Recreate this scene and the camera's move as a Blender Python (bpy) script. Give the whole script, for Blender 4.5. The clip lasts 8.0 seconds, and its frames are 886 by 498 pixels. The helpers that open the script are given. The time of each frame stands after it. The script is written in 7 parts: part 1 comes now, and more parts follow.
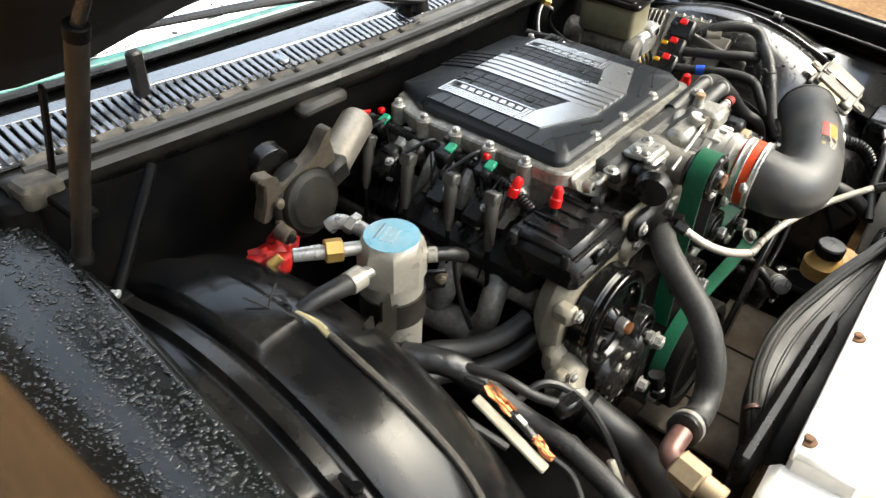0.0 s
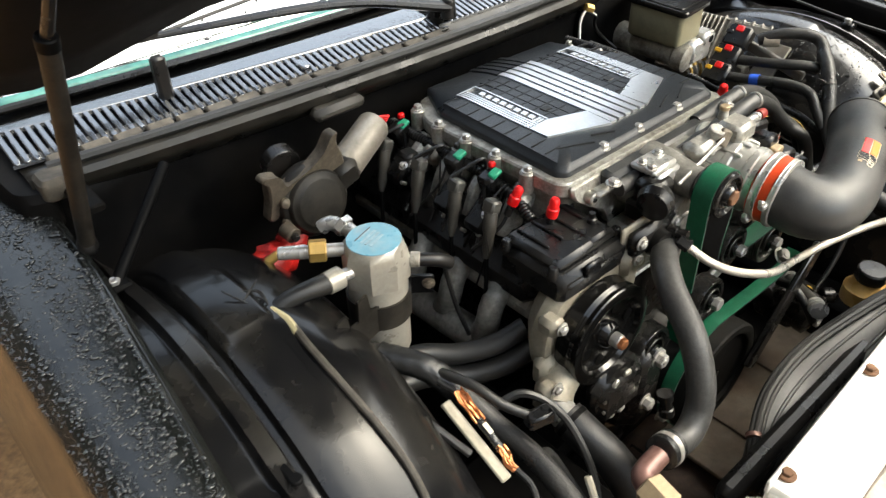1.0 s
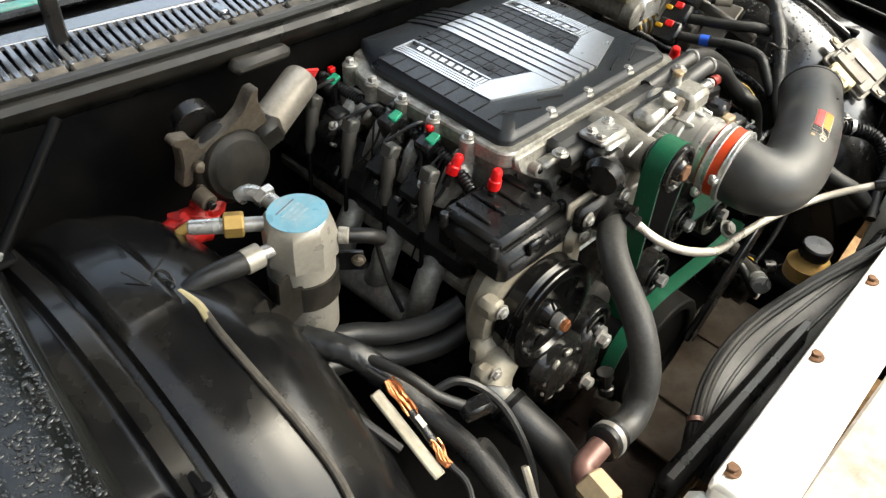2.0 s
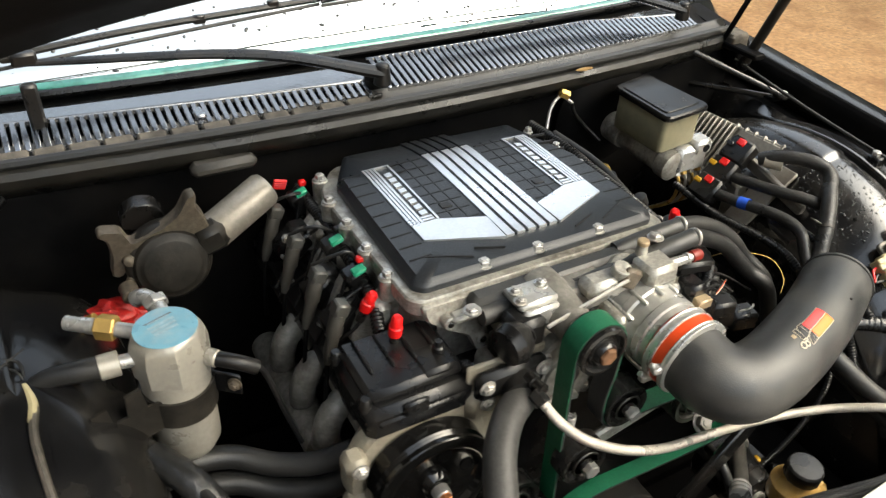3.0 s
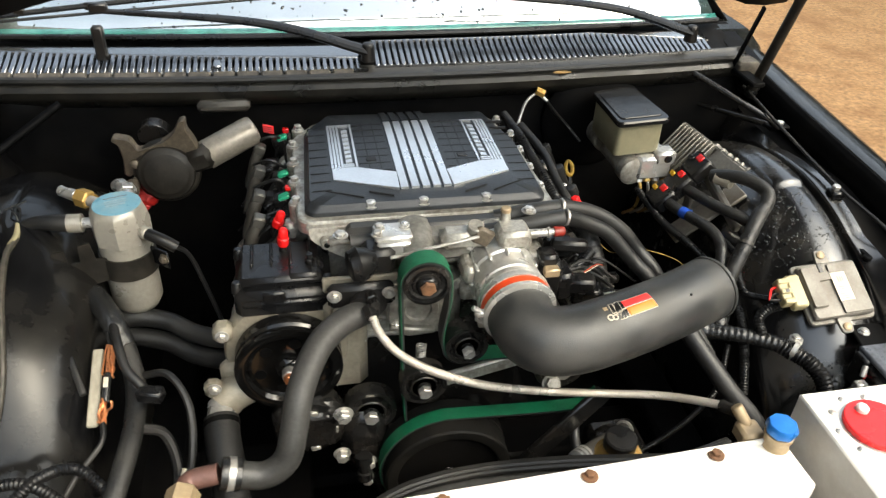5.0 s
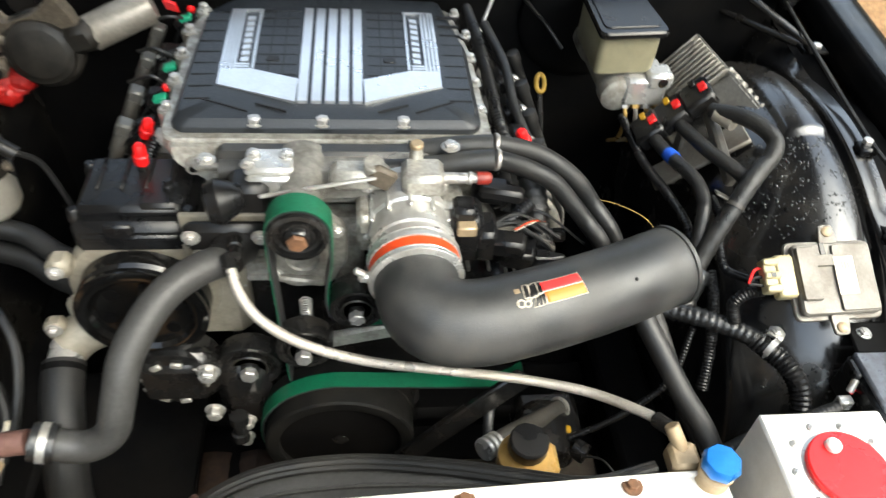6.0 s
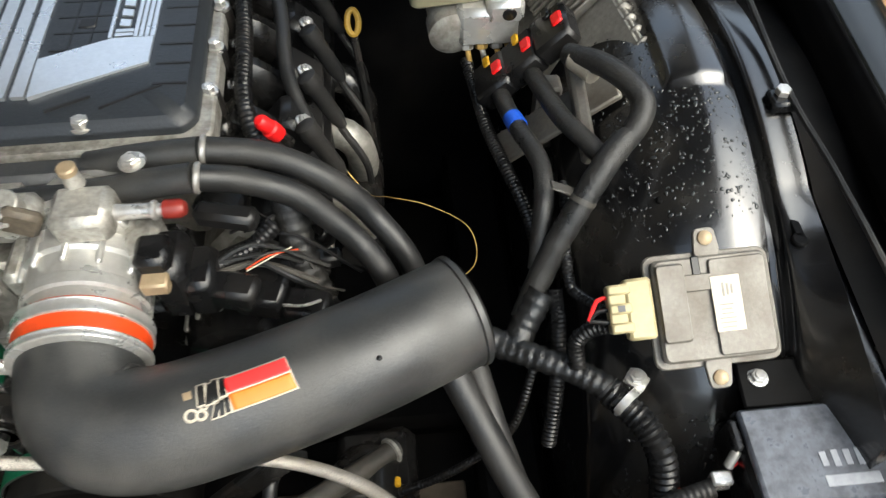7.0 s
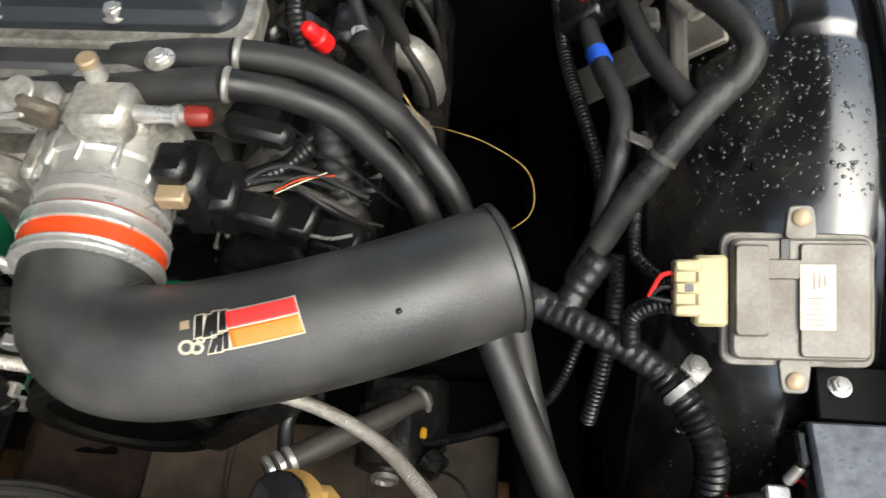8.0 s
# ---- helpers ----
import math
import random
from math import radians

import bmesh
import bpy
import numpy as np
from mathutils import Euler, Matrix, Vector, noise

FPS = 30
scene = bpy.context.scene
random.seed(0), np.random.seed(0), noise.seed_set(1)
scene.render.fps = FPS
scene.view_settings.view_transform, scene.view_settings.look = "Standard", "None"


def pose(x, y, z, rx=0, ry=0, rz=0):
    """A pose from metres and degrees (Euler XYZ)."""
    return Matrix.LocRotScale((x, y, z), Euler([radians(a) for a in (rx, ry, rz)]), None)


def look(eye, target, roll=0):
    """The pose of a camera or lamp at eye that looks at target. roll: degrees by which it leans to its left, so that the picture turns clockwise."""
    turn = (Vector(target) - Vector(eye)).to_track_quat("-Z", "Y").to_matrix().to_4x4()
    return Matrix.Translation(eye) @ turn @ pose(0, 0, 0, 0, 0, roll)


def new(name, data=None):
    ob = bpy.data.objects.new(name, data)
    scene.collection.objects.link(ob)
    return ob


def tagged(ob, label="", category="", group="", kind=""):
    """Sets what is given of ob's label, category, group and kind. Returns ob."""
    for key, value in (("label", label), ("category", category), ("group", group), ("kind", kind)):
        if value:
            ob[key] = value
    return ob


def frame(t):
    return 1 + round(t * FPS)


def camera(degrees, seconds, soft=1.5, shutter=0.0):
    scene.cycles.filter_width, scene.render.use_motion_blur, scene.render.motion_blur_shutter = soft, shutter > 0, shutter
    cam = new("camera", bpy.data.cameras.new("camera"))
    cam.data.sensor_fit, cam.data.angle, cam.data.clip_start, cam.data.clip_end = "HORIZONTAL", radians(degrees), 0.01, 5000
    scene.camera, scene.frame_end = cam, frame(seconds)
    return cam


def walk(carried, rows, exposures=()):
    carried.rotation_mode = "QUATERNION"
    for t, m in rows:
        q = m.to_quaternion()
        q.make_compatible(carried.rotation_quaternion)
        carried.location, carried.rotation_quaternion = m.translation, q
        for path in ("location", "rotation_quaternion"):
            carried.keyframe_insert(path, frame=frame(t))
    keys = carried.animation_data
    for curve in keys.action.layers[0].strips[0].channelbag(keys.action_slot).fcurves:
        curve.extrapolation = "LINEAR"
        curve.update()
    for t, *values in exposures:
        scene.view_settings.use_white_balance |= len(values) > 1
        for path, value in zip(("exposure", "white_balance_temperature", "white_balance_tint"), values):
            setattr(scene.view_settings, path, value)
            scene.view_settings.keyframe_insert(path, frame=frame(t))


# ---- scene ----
cam = camera(60.5, 8.0, soft=1.3, shutter=0.3)
PATH = [
    (0, (-1.08, -0.065, 1.5), (0.166, 0.92, 0.286), 2.3),
    (0.5, (-1.021, -0.151, 1.518), (0.199, 0.905, 0.336), 3.5),
    (1, (-0.965, -0.197, 1.518), (0.075, 1.003, 0.301), -1.5),
    (1.2, (-0.932, -0.191, 1.531), (0.137, 0.963, 0.296), -1.6),
    (2.3, (-0.864, -0.119, 1.487), (0.233, 0.879, 0.145), 4.1),
    (2.5, (-0.8, -0.143, 1.499), (0.272, 0.942, 0.205), 3.5),
    (3, (-0.567, -0.258, 1.529), (0.267, 1.136, 0.361), 3.2),
    (3.5, (-0.477, -0.362, 1.534), (0.192, 1.079, 0.319), 0.6),
    (4, (-0.497, -0.543, 1.536), (0.034, 0.987, 0.363), 2.2),
    (4.5, (-0.42, -0.642, 1.576), (0.056, 0.937, 0.444), 2.6),
    (4.7, (-0.327, -0.644, 1.583), (0.112, 0.944, 0.449), 2.6),
    (5.8, (-0.01, -0.5, 1.524), (0.146, 0.998, 0.208), 3.7),
    (6, (0.035, -0.411, 1.515), (0.251, 0.99, 0.104), 5.7),
    (6.5, (0.192, -0.235, 1.469), (0.465, 0.993, -0.086), 4.9),
    (7, (0.39, -0.12, 1.42), (0.47, 1.049, -0.201), -1.3),
    (7.5, (0.463, -0.047, 1.369), (0.374, 1.006, -0.329), -5.4),
    (8, (0.423, -0.065, 1.36), (0.285, 0.954, -0.356), -4.1),
]
walk(cam, [(t, look(eye, target, roll)) for t, eye, target, roll in PATH], exposures=[(0.0, 2.54, 6900, 3), (1.0, 2.34, 7000, 3), (2.5, 2.40, 7000, 2), (3.0, 2.12, 7200, 3), (3.5, 2.00, 7200, 3), (4.0, 2.22, 7200, 2), (4.5, 1.86, 7200, 3), (6.0, 2.30, 6600, 1), (6.5, 1.93, 6700, 1), (7.0, 1.90, 6550, 2), (7.5, 1.86, 6550, 2), (8.0, 1.88, 6550, 3)])

# ---- light ----
world = bpy.data.worlds.new("sky")
scene.world = world
world.use_nodes = True
wn = world.node_tree
sky = wn.nodes.new("ShaderNodeTexSky")
sky.sky_type, sky.sun_disc = "NISHITA", False
sky.sun_elevation, sky.sun_rotation = radians(50), radians(126)
sky.dust_density, sky.air_density = 4.0, 1.0
pale = wn.nodes.new("ShaderNodeHueSaturation")
pale.inputs["Saturation"].default_value = 0.65
wn.links.new(sky.outputs[0], pale.inputs["Color"])
wn.links.new(pale.outputs[0], wn.nodes["Background"].inputs[0])
wn.nodes["Background"].inputs[1].default_value = 0.15
sun_data = bpy.data.lights.new("sun", "SUN")
sun_data.energy, sun_data.angle, sun_data.color = 0.5, radians(70), (1.0, 0.98, 0.95)
sun = new("sun", sun_data)
sun.matrix_world = look((2.6, -1.6, 4.8), (0, 0.3, 0.8))


# ---- mesh building ----
class Shape:
    """Vertices and faces gathered piece by piece."""

    def __init__(self):
        self.v, self.f = [], []

    def add(self, verts, faces):
        n = len(self.v)
        self.v += [tuple(p) for p in verts]
        self.f += [tuple(n + i for i in f) for f in faces]
        return self

    def box(self, c, size, bev=0.003, rot=None):
        """A box with chamfered edges; rot: a 3x3 turn."""
        h = [s / 2 for s in size]
        b = min(bev, min(h) * 0.9)
        vs, key = [], {}
        for sx in (-1, 1):
            for sy in (-1, 1):
                for sz in (-1, 1):
                    sg = (sx, sy, sz)
                    for ax in range(3):
                        p = [sg[k] * (h[k] if k == ax else h[k] - b) for k in range(3)]
                        key[sg, ax] = len(vs)
                        vs.append(Vector(p))
        fs = []
        for ax in range(3):
            o1, o2 = (ax + 1) % 3, (ax + 2) % 3
            for sg in (-1, 1):
                q = []
                for a, d in ((-1, -1), (1, -1), (1, 1), (-1, 1)):
                    t = [0, 0, 0]
                    t[ax], t[o1], t[o2] = sg, a, d
                    q.append(key[tuple(t), ax])
                fs.append(q if sg > 0 else q[::-1])
            for a in (-1, 1):
                for d in (-1, 1):
                    t0, t1 = [0, 0, 0], [0, 0, 0]
                    t0[ax], t1[ax] = -1, 1
                    t0[o1] = t1[o1] = a
                    t0[o2] = t1[o2] = d
                    q = [key[tuple(t0), o1], key[tuple(t1), o1], key[tuple(t1), o2], key[tuple(t0), o2]]
                    fs.append(q if a * d < 0 else q[::-1])
        for sx in (-1, 1):
            for sy in (-1, 1):
                for sz in (-1, 1):
                    q = [key[(sx, sy, sz), k] for k in range(3)]
                    fs.append(q if sx * sy * sz > 0 else q[::-1])
        m = rot if rot is not None else Matrix.Identity(3)
        return self.add([m @ p + Vector(c) for p in vs], fs)

    def lathe(self, p, axis, profile, n=24, a0=0.0, a1=360.0):
        """Rings of (distance along axis, radius) round an axis from p."""
        p, axis = Vector(p), Vector(axis).normalized()
        side = axis.orthogonal().normalized()
        other = axis.cross(side)
        full = a1 - a0 >= 359.9
        m = n if full else n + 1
        vs, fs = [], []
        for s, r in profile:
            for k in range(m):
                a = radians(a0 + (a1 - a0) * k / n)
                vs.append(p + axis * s + (side * math.cos(a) + other * math.sin(a)) * r)
        for i in range(len(profile) - 1):
            for k in range(n):
                k2 = (k + 1) % m
                fs.append((i * m + k, i * m + k2, (i + 1) * m + k2, (i + 1) * m + k))
        if full:
            if profile[0][1] > 1e-5:
                fs.append(tuple(range(m))[::-1])
            if profile[-1][1] > 1e-5:
                fs.append(tuple((len(profile) - 1) * m + k for k in range(m)))
        return self.add(vs, fs)

    def cyl(self, p0, p1, r0, r1=None, n=20, bev=0.0015):
        r1 = r0 if r1 is None else r1
        d = Vector(p1) - Vector(p0)
        L = d.length
        b = min(bev, r0 * 0.5, r1 * 0.5, L * 0.4)
        return self.lathe(p0, d, [(0, r0 - b), (b, r0), (L - b, r1), (L, r1 - b)], n)

    def hexa(self, p0, p1, r):
        return self.cyl(p0, p1, r, n=6, bev=r * 0.12)

    def tube(self, pts, r, n=12, step=0.006, flat=1.0, caps=True, ridge=0.0, pitch=0.008):
        """A hose through points; r may be a function of 0..1; ridge: depth of corrugations."""
        line = smooth_line(pts, step if not ridge else min(step, pitch / 4))
        L = sum((line[i + 1] - line[i]).length for i in range(len(line) - 1))
        t = (line[1] - line[0]).normalized()
        side = t.orthogonal().normalized()
        if abs(t.z) < 0.95:
            side = t.cross(Vector((0, 0, 1))).normalized()
        vs, fs, s = [], [], 0.0
        for i, p in enumerate(line):
            a, b = line[max(i - 1, 0)], line[min(i + 1, len(line) - 1)]
            t = (b - a).normalized()
            side = (side - t * side.dot(t)).normalized()
            up = side.cross(t)
            if i:
                s += (p - line[i - 1]).length
            rad = r(s / L) if callable(r) else r
            if ridge:
                rad += ridge * (0.5 + 0.5 * math.cos(2 * math.pi * s / pitch)) - ridge
            for k in range(n):
                w = 2 * math.pi * k / n
                vs.append(p + side * math.cos(w) * rad + up * math.sin(w) * rad * flat)
        for i in range(len(line) - 1):
            for k in range(n):
                k2 = (k + 1) % n
                fs.append((i * n + k, i * n + k2, (i + 1) * n + k2, (i + 1) * n + k))
        if caps:
            fs.append(tuple(range(n))[::-1])
            fs.append(tuple((len(line) - 1) * n + k for k in range(n)))
        return self.add(vs, fs)

    def prism(self, poly, to3, d0, d1, bev=0.0):
        """A 2D outline pushed from depth d0 to d1; to3(a, b, d) gives the place."""
        n = len(poly)
        cx, cy = sum(p[0] for p in poly) / n, sum(p[1] for p in poly) / n

        def inset(k):
            out = []
            for x, y in poly:
                L = math.hypot(x - cx, y - cy) or 1
                out.append((x - (x - cx) * k / L, y - (y - cy) * k / L))
            return out

        rings = [(inset(bev), d0), (poly, d0 + bev * (1 if d1 > d0 else -1)), (poly, d1 - bev * (1 if d1 > d0 else -1)), (inset(bev), d1)] if bev else [(poly, d0), (poly, d1)]
        vs = [to3(a, b, d) for ring, d in rings for a, b in ring]
        fs = [tuple(range(n))[::-1], tuple((len(rings) - 1) * n + k for k in range(n))]
        for i in range(len(rings) - 1):
            for k in range(n):
                k2 = (k + 1) % n
                fs.append((i * n + k, i * n + k2, (i + 1) * n + k2, (i + 1) * n + k))
        return self.add(vs, fs)

    def sheet(self, fn, nu, nv):
        vs = [fn(i / nu, j / nv) for i in range(nu + 1) for j in range(nv + 1)]
        fs = [(i * (nv + 1) + j, (i + 1) * (nv + 1) + j, (i + 1) * (nv + 1) + j + 1, i * (nv + 1) + j + 1) for i in range(nu) for j in range(nv)]
        return self.add(vs, fs)

    def ball(self, c, r, n=12, m=8, squash=(1, 1, 1)):
        prof = [(-r * math.cos(math.pi * i / m), r * math.sin(math.pi * i / m)) for i in range(m + 1)]
        s = Shape().lathe((0, 0, 0), (0, 0, 1), prof, n)
        return self.add([Vector(c) + Vector((p[0] * squash[0], p[1] * squash[1], p[2] * squash[2])) for p in s.v], s.f)


def smooth_line(pts, step):
    """A Catmull-Rom line through the points, at even steps."""
    P = [Vector(p) for p in pts]
    if len(P) == 2:
        n = max(1, int((P[1] - P[0]).length / step))
        return [P[0].lerp(P[1], i / n) for i in range(n + 1)]
    P = [P[0] * 2 - P[1]] + P + [P[-1] * 2 - P[-2]]
    out = []
    for i in range(1, len(P) - 2):
        a, b, c, d = P[i - 1], P[i], P[i + 1], P[i + 2]
        n = max(2, int((c - b).length / step))
        for k in range(n):
            t = k / n
            out.append(0.5 * (2 * b + (c - a) * t + (2 * a - 5 * b + 4 * c - d) * t * t + (3 * b - a - 3 * c + d) * t ** 3))
    return out + [P[-2]]


def mesh_of(name, shape, mat, angle=38):
    me = bpy.data.meshes.new(name)
    me.from_pydata(shape.v, [], shape.f)
    bm = bmesh.new()
    bm.from_mesh(me)
    bmesh.ops.recalc_face_normals(bm, faces=bm.faces)
    bm.to_mesh(me)
    bm.free()
    me.shade_smooth()
    me.set_sharp_from_angle(angle=radians(angle))
    me.materials.append(mat)
    return me


def thing(name, base, label, category, group="", kind=""):
    ob = new(name)
    ob.empty_display_size = 0.02
    ob.location = base
    return tagged(ob, label, category, group, kind)


def part(name, shape, mat, parent, label="", thick=0.0, angle=38):
    """One mesh, built in world places, under a thing or a part."""
    ob = new(name, mesh_of(name, shape, mat, angle))
    ob.parent = parent
    if parent.parent is None:
        ob.matrix_parent_inverse = Matrix.Translation(-Vector(parent.location))
    if thick:
        mod = ob.modifiers.new("thickness", "SOLIDIFY")
        mod.thickness, mod.offset = thick, -1
    if label:
        tagged(ob, label)
    return ob


def single(name, shape, mat, label, category, group="", kind="", thick=0.0, angle=38):
    ob = new(name, mesh_of(name, shape, mat, angle))
    if thick:
        mod = ob.modifiers.new("thickness", "SOLIDIFY")
        mod.thickness, mod.offset = thick, -1
    return tagged(ob, label, category, group, kind)


def basis(u, v):
    """A turn whose x runs along u, y near v."""
    u = Vector(u).normalized()
    w = u.cross(Vector(v)).normalized()
    return Matrix((u, w.cross(u), w)).transposed()


def rounded(pts, r=0.012, n=4):
    """A closed outline with rounded corners."""
    out = []
    for i, p in enumerate(pts):
        a, b = Vector(pts[i - 1]), Vector(pts[(i + 1) % len(pts)])
        p = Vector(p)
        u, w = (a - p), (b - p)
        k = min(r, u.length * 0.45, w.length * 0.45)
        q0, q1 = p + u.normalized() * k, p + w.normalized() * k
        for j in range(n + 1):
            t = j / n
            q = q0 * (1 - t) ** 2 + p * 2 * t * (1 - t) + q1 * t * t
            out.append((q.x, q.y))
    return out


# ---- materials ----
def mat(name, col, rough, metal=0.0, var=0.25, grain=60.0, bump=0.15, dirt=None, dirt_amount=0.5, dirt_scale=9.0, coat=0.0, spec=0.5, trans=0.0, aniso=0.0, rough_var=0.15, stretch=(1, 1, 1), ior=1.5, island=0.0):
    m = bpy.data.materials.new(name)
    m.use_nodes = True
    t = m.node_tree
    b = t.nodes["Principled BSDF"]
    L = t.links.new

    def node(kind, **k):
        n = t.nodes.new(kind)
        for key, value in k.items():
            n.inputs[key].default_value = value
        return n

    co = t.nodes.new("ShaderNodeTexCoord")
    mp = node("ShaderNodeMapping", Scale=stretch)
    L(co.outputs["Object"], mp.inputs["Vector"])
    fine = node("ShaderNodeTexNoise", Scale=grain, Detail=6.0, Roughness=0.65)
    L(mp.outputs[0], fine.inputs["Vector"])
    big = node("ShaderNodeTexNoise", Scale=dirt_scale, Detail=8.0, Roughness=0.6)
    L(mp.outputs[0], big.inputs["Vector"])
    ramp = t.nodes.new("ShaderNodeMapRange")
    L(fine.outputs["Fac"], ramp.inputs["Value"])
    ramp.inputs["From Min"].default_value, ramp.inputs["From Max"].default_value = 0.3, 0.7
    ramp.inputs["To Min"].default_value, ramp.inputs["To Max"].default_value = 1 - var, 1 + var
    tone = t.nodes.new("ShaderNodeMix")
    tone.data_type, tone.blend_type = "RGBA", "MULTIPLY"
    tone.inputs["Factor"].default_value = 1.0
    tone.inputs["A"].default_value = (*col, 1)
    L(ramp.outputs[0], tone.inputs["B"])
    out = tone.outputs["Result"]
    if island:
        info = t.nodes.new("ShaderNodeObjectInfo")
        r2 = t.nodes.new("ShaderNodeMapRange")
        r2.inputs["To Min"].default_value, r2.inputs["To Max"].default_value = 1 - island, 1 + island
        L(info.outputs["Random"], r2.inputs["Value"])
        mul = t.nodes.new("ShaderNodeMix")
        mul.data_type, mul.blend_type = "RGBA", "MULTIPLY"
        mul.inputs["Factor"].default_value = 1.0
        L(out, mul.inputs["A"])
        L(r2.outputs[0], mul.inputs["B"])
        out = mul.outputs["Result"]
    if dirt:
        mask = t.nodes.new("ShaderNodeMapRange")
        mask.inputs["From Min"].default_value, mask.inputs["From Max"].default_value = 0.45, 0.7
        mask.inputs["To Max"].default_value = dirt_amount
        L(big.outputs["Fac"], mask.inputs["Value"])
        mix = t.nodes.new("ShaderNodeMix")
        mix.data_type = "RGBA"
        L(mask.outputs[0], mix.inputs["Factor"])
        L(out, mix.inputs["A"])
        mix.inputs["B"].default_value = (*dirt, 1)
        out = mix.outputs["Result"]
    L(out, b.inputs["Base Color"])
    rr = t.nodes.new("ShaderNodeMapRange")
    L(big.outputs["Fac"], rr.inputs["Value"])
    rr.inputs["From Min"].default_value, rr.inputs["From Max"].default_value = 0.3, 0.7
    rr.inputs["To Min"].default_value, rr.inputs["To Max"].default_value = max(0.02, rough - rough_var), min(1.0, rough + rough_var)
    L(rr.outputs[0], b.inputs["Roughness"])
    b.inputs["Metallic"].default_value = metal
    b.inputs["Specular IOR Level"].default_value = spec
    b.inputs["Coat Weight"].default_value = coat
    b.inputs["Coat Roughness"].default_value = 0.06
    b.inputs["Transmission Weight"].default_value = trans
    b.inputs["IOR"].default_value = ior
    if bump:
        bp = t.nodes.new("ShaderNodeBump")
        bp.inputs["Strength"].default_value, bp.inputs["Distance"].default_value = bump, 0.002
        L(fine.outputs["Fac"], bp.inputs["Height"])
        L(bp.outputs[0], b.inputs["Normal"])
    return m


PAINT = mat("black_car_paint", (0.007, 0.0078, 0.0074), 0.17, var=0.4, grain=330, bump=0.2, dirt=(0.030, 0.030, 0.027), dirt_amount=0.6, dirt_scale=18, coat=0.2, rough_var=0.10, spec=0.42)
BAY = mat("bay_dusty_black", (0.006, 0.006, 0.0065), 0.20, var=0.4, grain=14, bump=0.22, dirt=(0.024, 0.021, 0.016), dirt_amount=0.6, dirt_scale=7, rough_var=0.12, coat=0.06, spec=0.27)
BAYWET = mat("bay_wet_black", (0.006, 0.006, 0.0065), 0.23, var=0.4, grain=45, bump=0.1, dirt=(0.030, 0.026, 0.020), dirt_amount=0.65, dirt_scale=9, rough_var=0.12, coat=0.35, spec=0.7, ior=1.6)
# near-zero matt black: part of the bay's deep shade is in this colour
BAYDARK = mat("bay_matt_shade_black", (0.003, 0.003, 0.0032), 0.55, var=0.4, grain=40, bump=0.25, dirt=(0.013, 0.011, 0.009), dirt_amount=0.4, spec=0.06)
LID = mat("lid_plastic", (0.019, 0.022, 0.026), 0.36, var=0.25, grain=380, bump=0.25, dirt=(0.030, 0.030, 0.030), dirt_amount=0.35, dirt_scale=7, rough_var=0.12, spec=0.45)
STRIPE = mat("brushed_silver", (0.72, 0.73, 0.74), 0.32, metal=0.85, var=0.06, grain=220, bump=0.05, rough_var=0.08, dirt=(0.5, 0.5, 0.5), dirt_amount=0.35)
CAST = mat("cast_aluminium", (0.40, 0.385, 0.345), 0.43, metal=0.5, var=0.28, grain=160, bump=0.4, dirt=(0.09, 0.072, 0.055), dirt_amount=0.8, dirt_scale=30)
MACHINED = mat("machined_aluminium", (0.58, 0.575, 0.55), 0.3, metal=0.65, var=0.12, grain=120, bump=0.08, dirt=(0.34, 0.31, 0.26), dirt_amount=0.5, dirt_scale=24)
STEEL = mat("zinc_steel", (0.50, 0.49, 0.465), 0.34, metal=0.65, var=0.18, grain=140, bump=0.1, dirt=(0.22, 0.17, 0.12), dirt_amount=0.5, dirt_scale=30)
DARKSTEEL = mat("dark_steel", (0.010, 0.010, 0.010), 0.22, metal=0.1, var=0.3, grain=80, bump=0.1, dirt=(0.032, 0.024, 0.018), dirt_amount=0.35, dirt_scale=16)
RUST = mat("rusted_steel", (0.16, 0.075, 0.035), 0.75, metal=0.1, var=0.5, grain=70, bump=0.4, dirt=(0.06, 0.035, 0.02), dirt_amount=0.8)
INTAKE = mat("intake_plastic", (0.021, 0.0215, 0.0215), 0.46, var=0.3, grain=480, bump=0.25, dirt=(0.058, 0.055, 0.049), dirt_amount=0.75, dirt_scale=15, rough_var=0.16, spec=0.65)
RUBBER = mat("hose_rubber", (0.011, 0.011, 0.011), 0.46, var=0.35, grain=260, bump=0.25, dirt=(0.038, 0.034, 0.029), dirt_amount=0.55, dirt_scale=14, spec=0.45, rough_var=0.16)
LOOM = mat("cloth_loom_tape", (0.014, 0.0138, 0.0135), 0.4, var=0.5, grain=240, bump=0.6, dirt=(0.034, 0.031, 0.026), dirt_amount=0.5, dirt_scale=22, rough_var=0.2)
TAPE = mat("glossy_tape", (0.012, 0.012, 0.012), 0.16, var=0.3, grain=110, bump=1.0, rough_var=0.1, spec=0.7)
PLASTIC = mat("black_plastic", (0.006, 0.006, 0.0064), 0.30, var=0.3, grain=200, bump=0.2, dirt=(0.026, 0.023, 0.02), dirt_amount=0.4, dirt_scale=16, spec=0.35, rough_var=0.14)
GREYPL = mat("grey_boot", (0.040, 0.037, 0.032), 0.5, var=0.25, grain=160, bump=0.2, dirt=(0.07, 0.06, 0.048), dirt_amount=0.5, dirt_scale=26)
BELT = mat("green_belt", (0.003, 0.10, 0.045), 0.5, var=0.2, grain=260, bump=0.2, dirt=(0.004, 0.06, 0.028), dirt_amount=0.5, dirt_scale=20)
BELTIN = mat("belt_ribs", (0.02, 0.02, 0.02), 0.6, var=0.2, grain=200, bump=0.2)
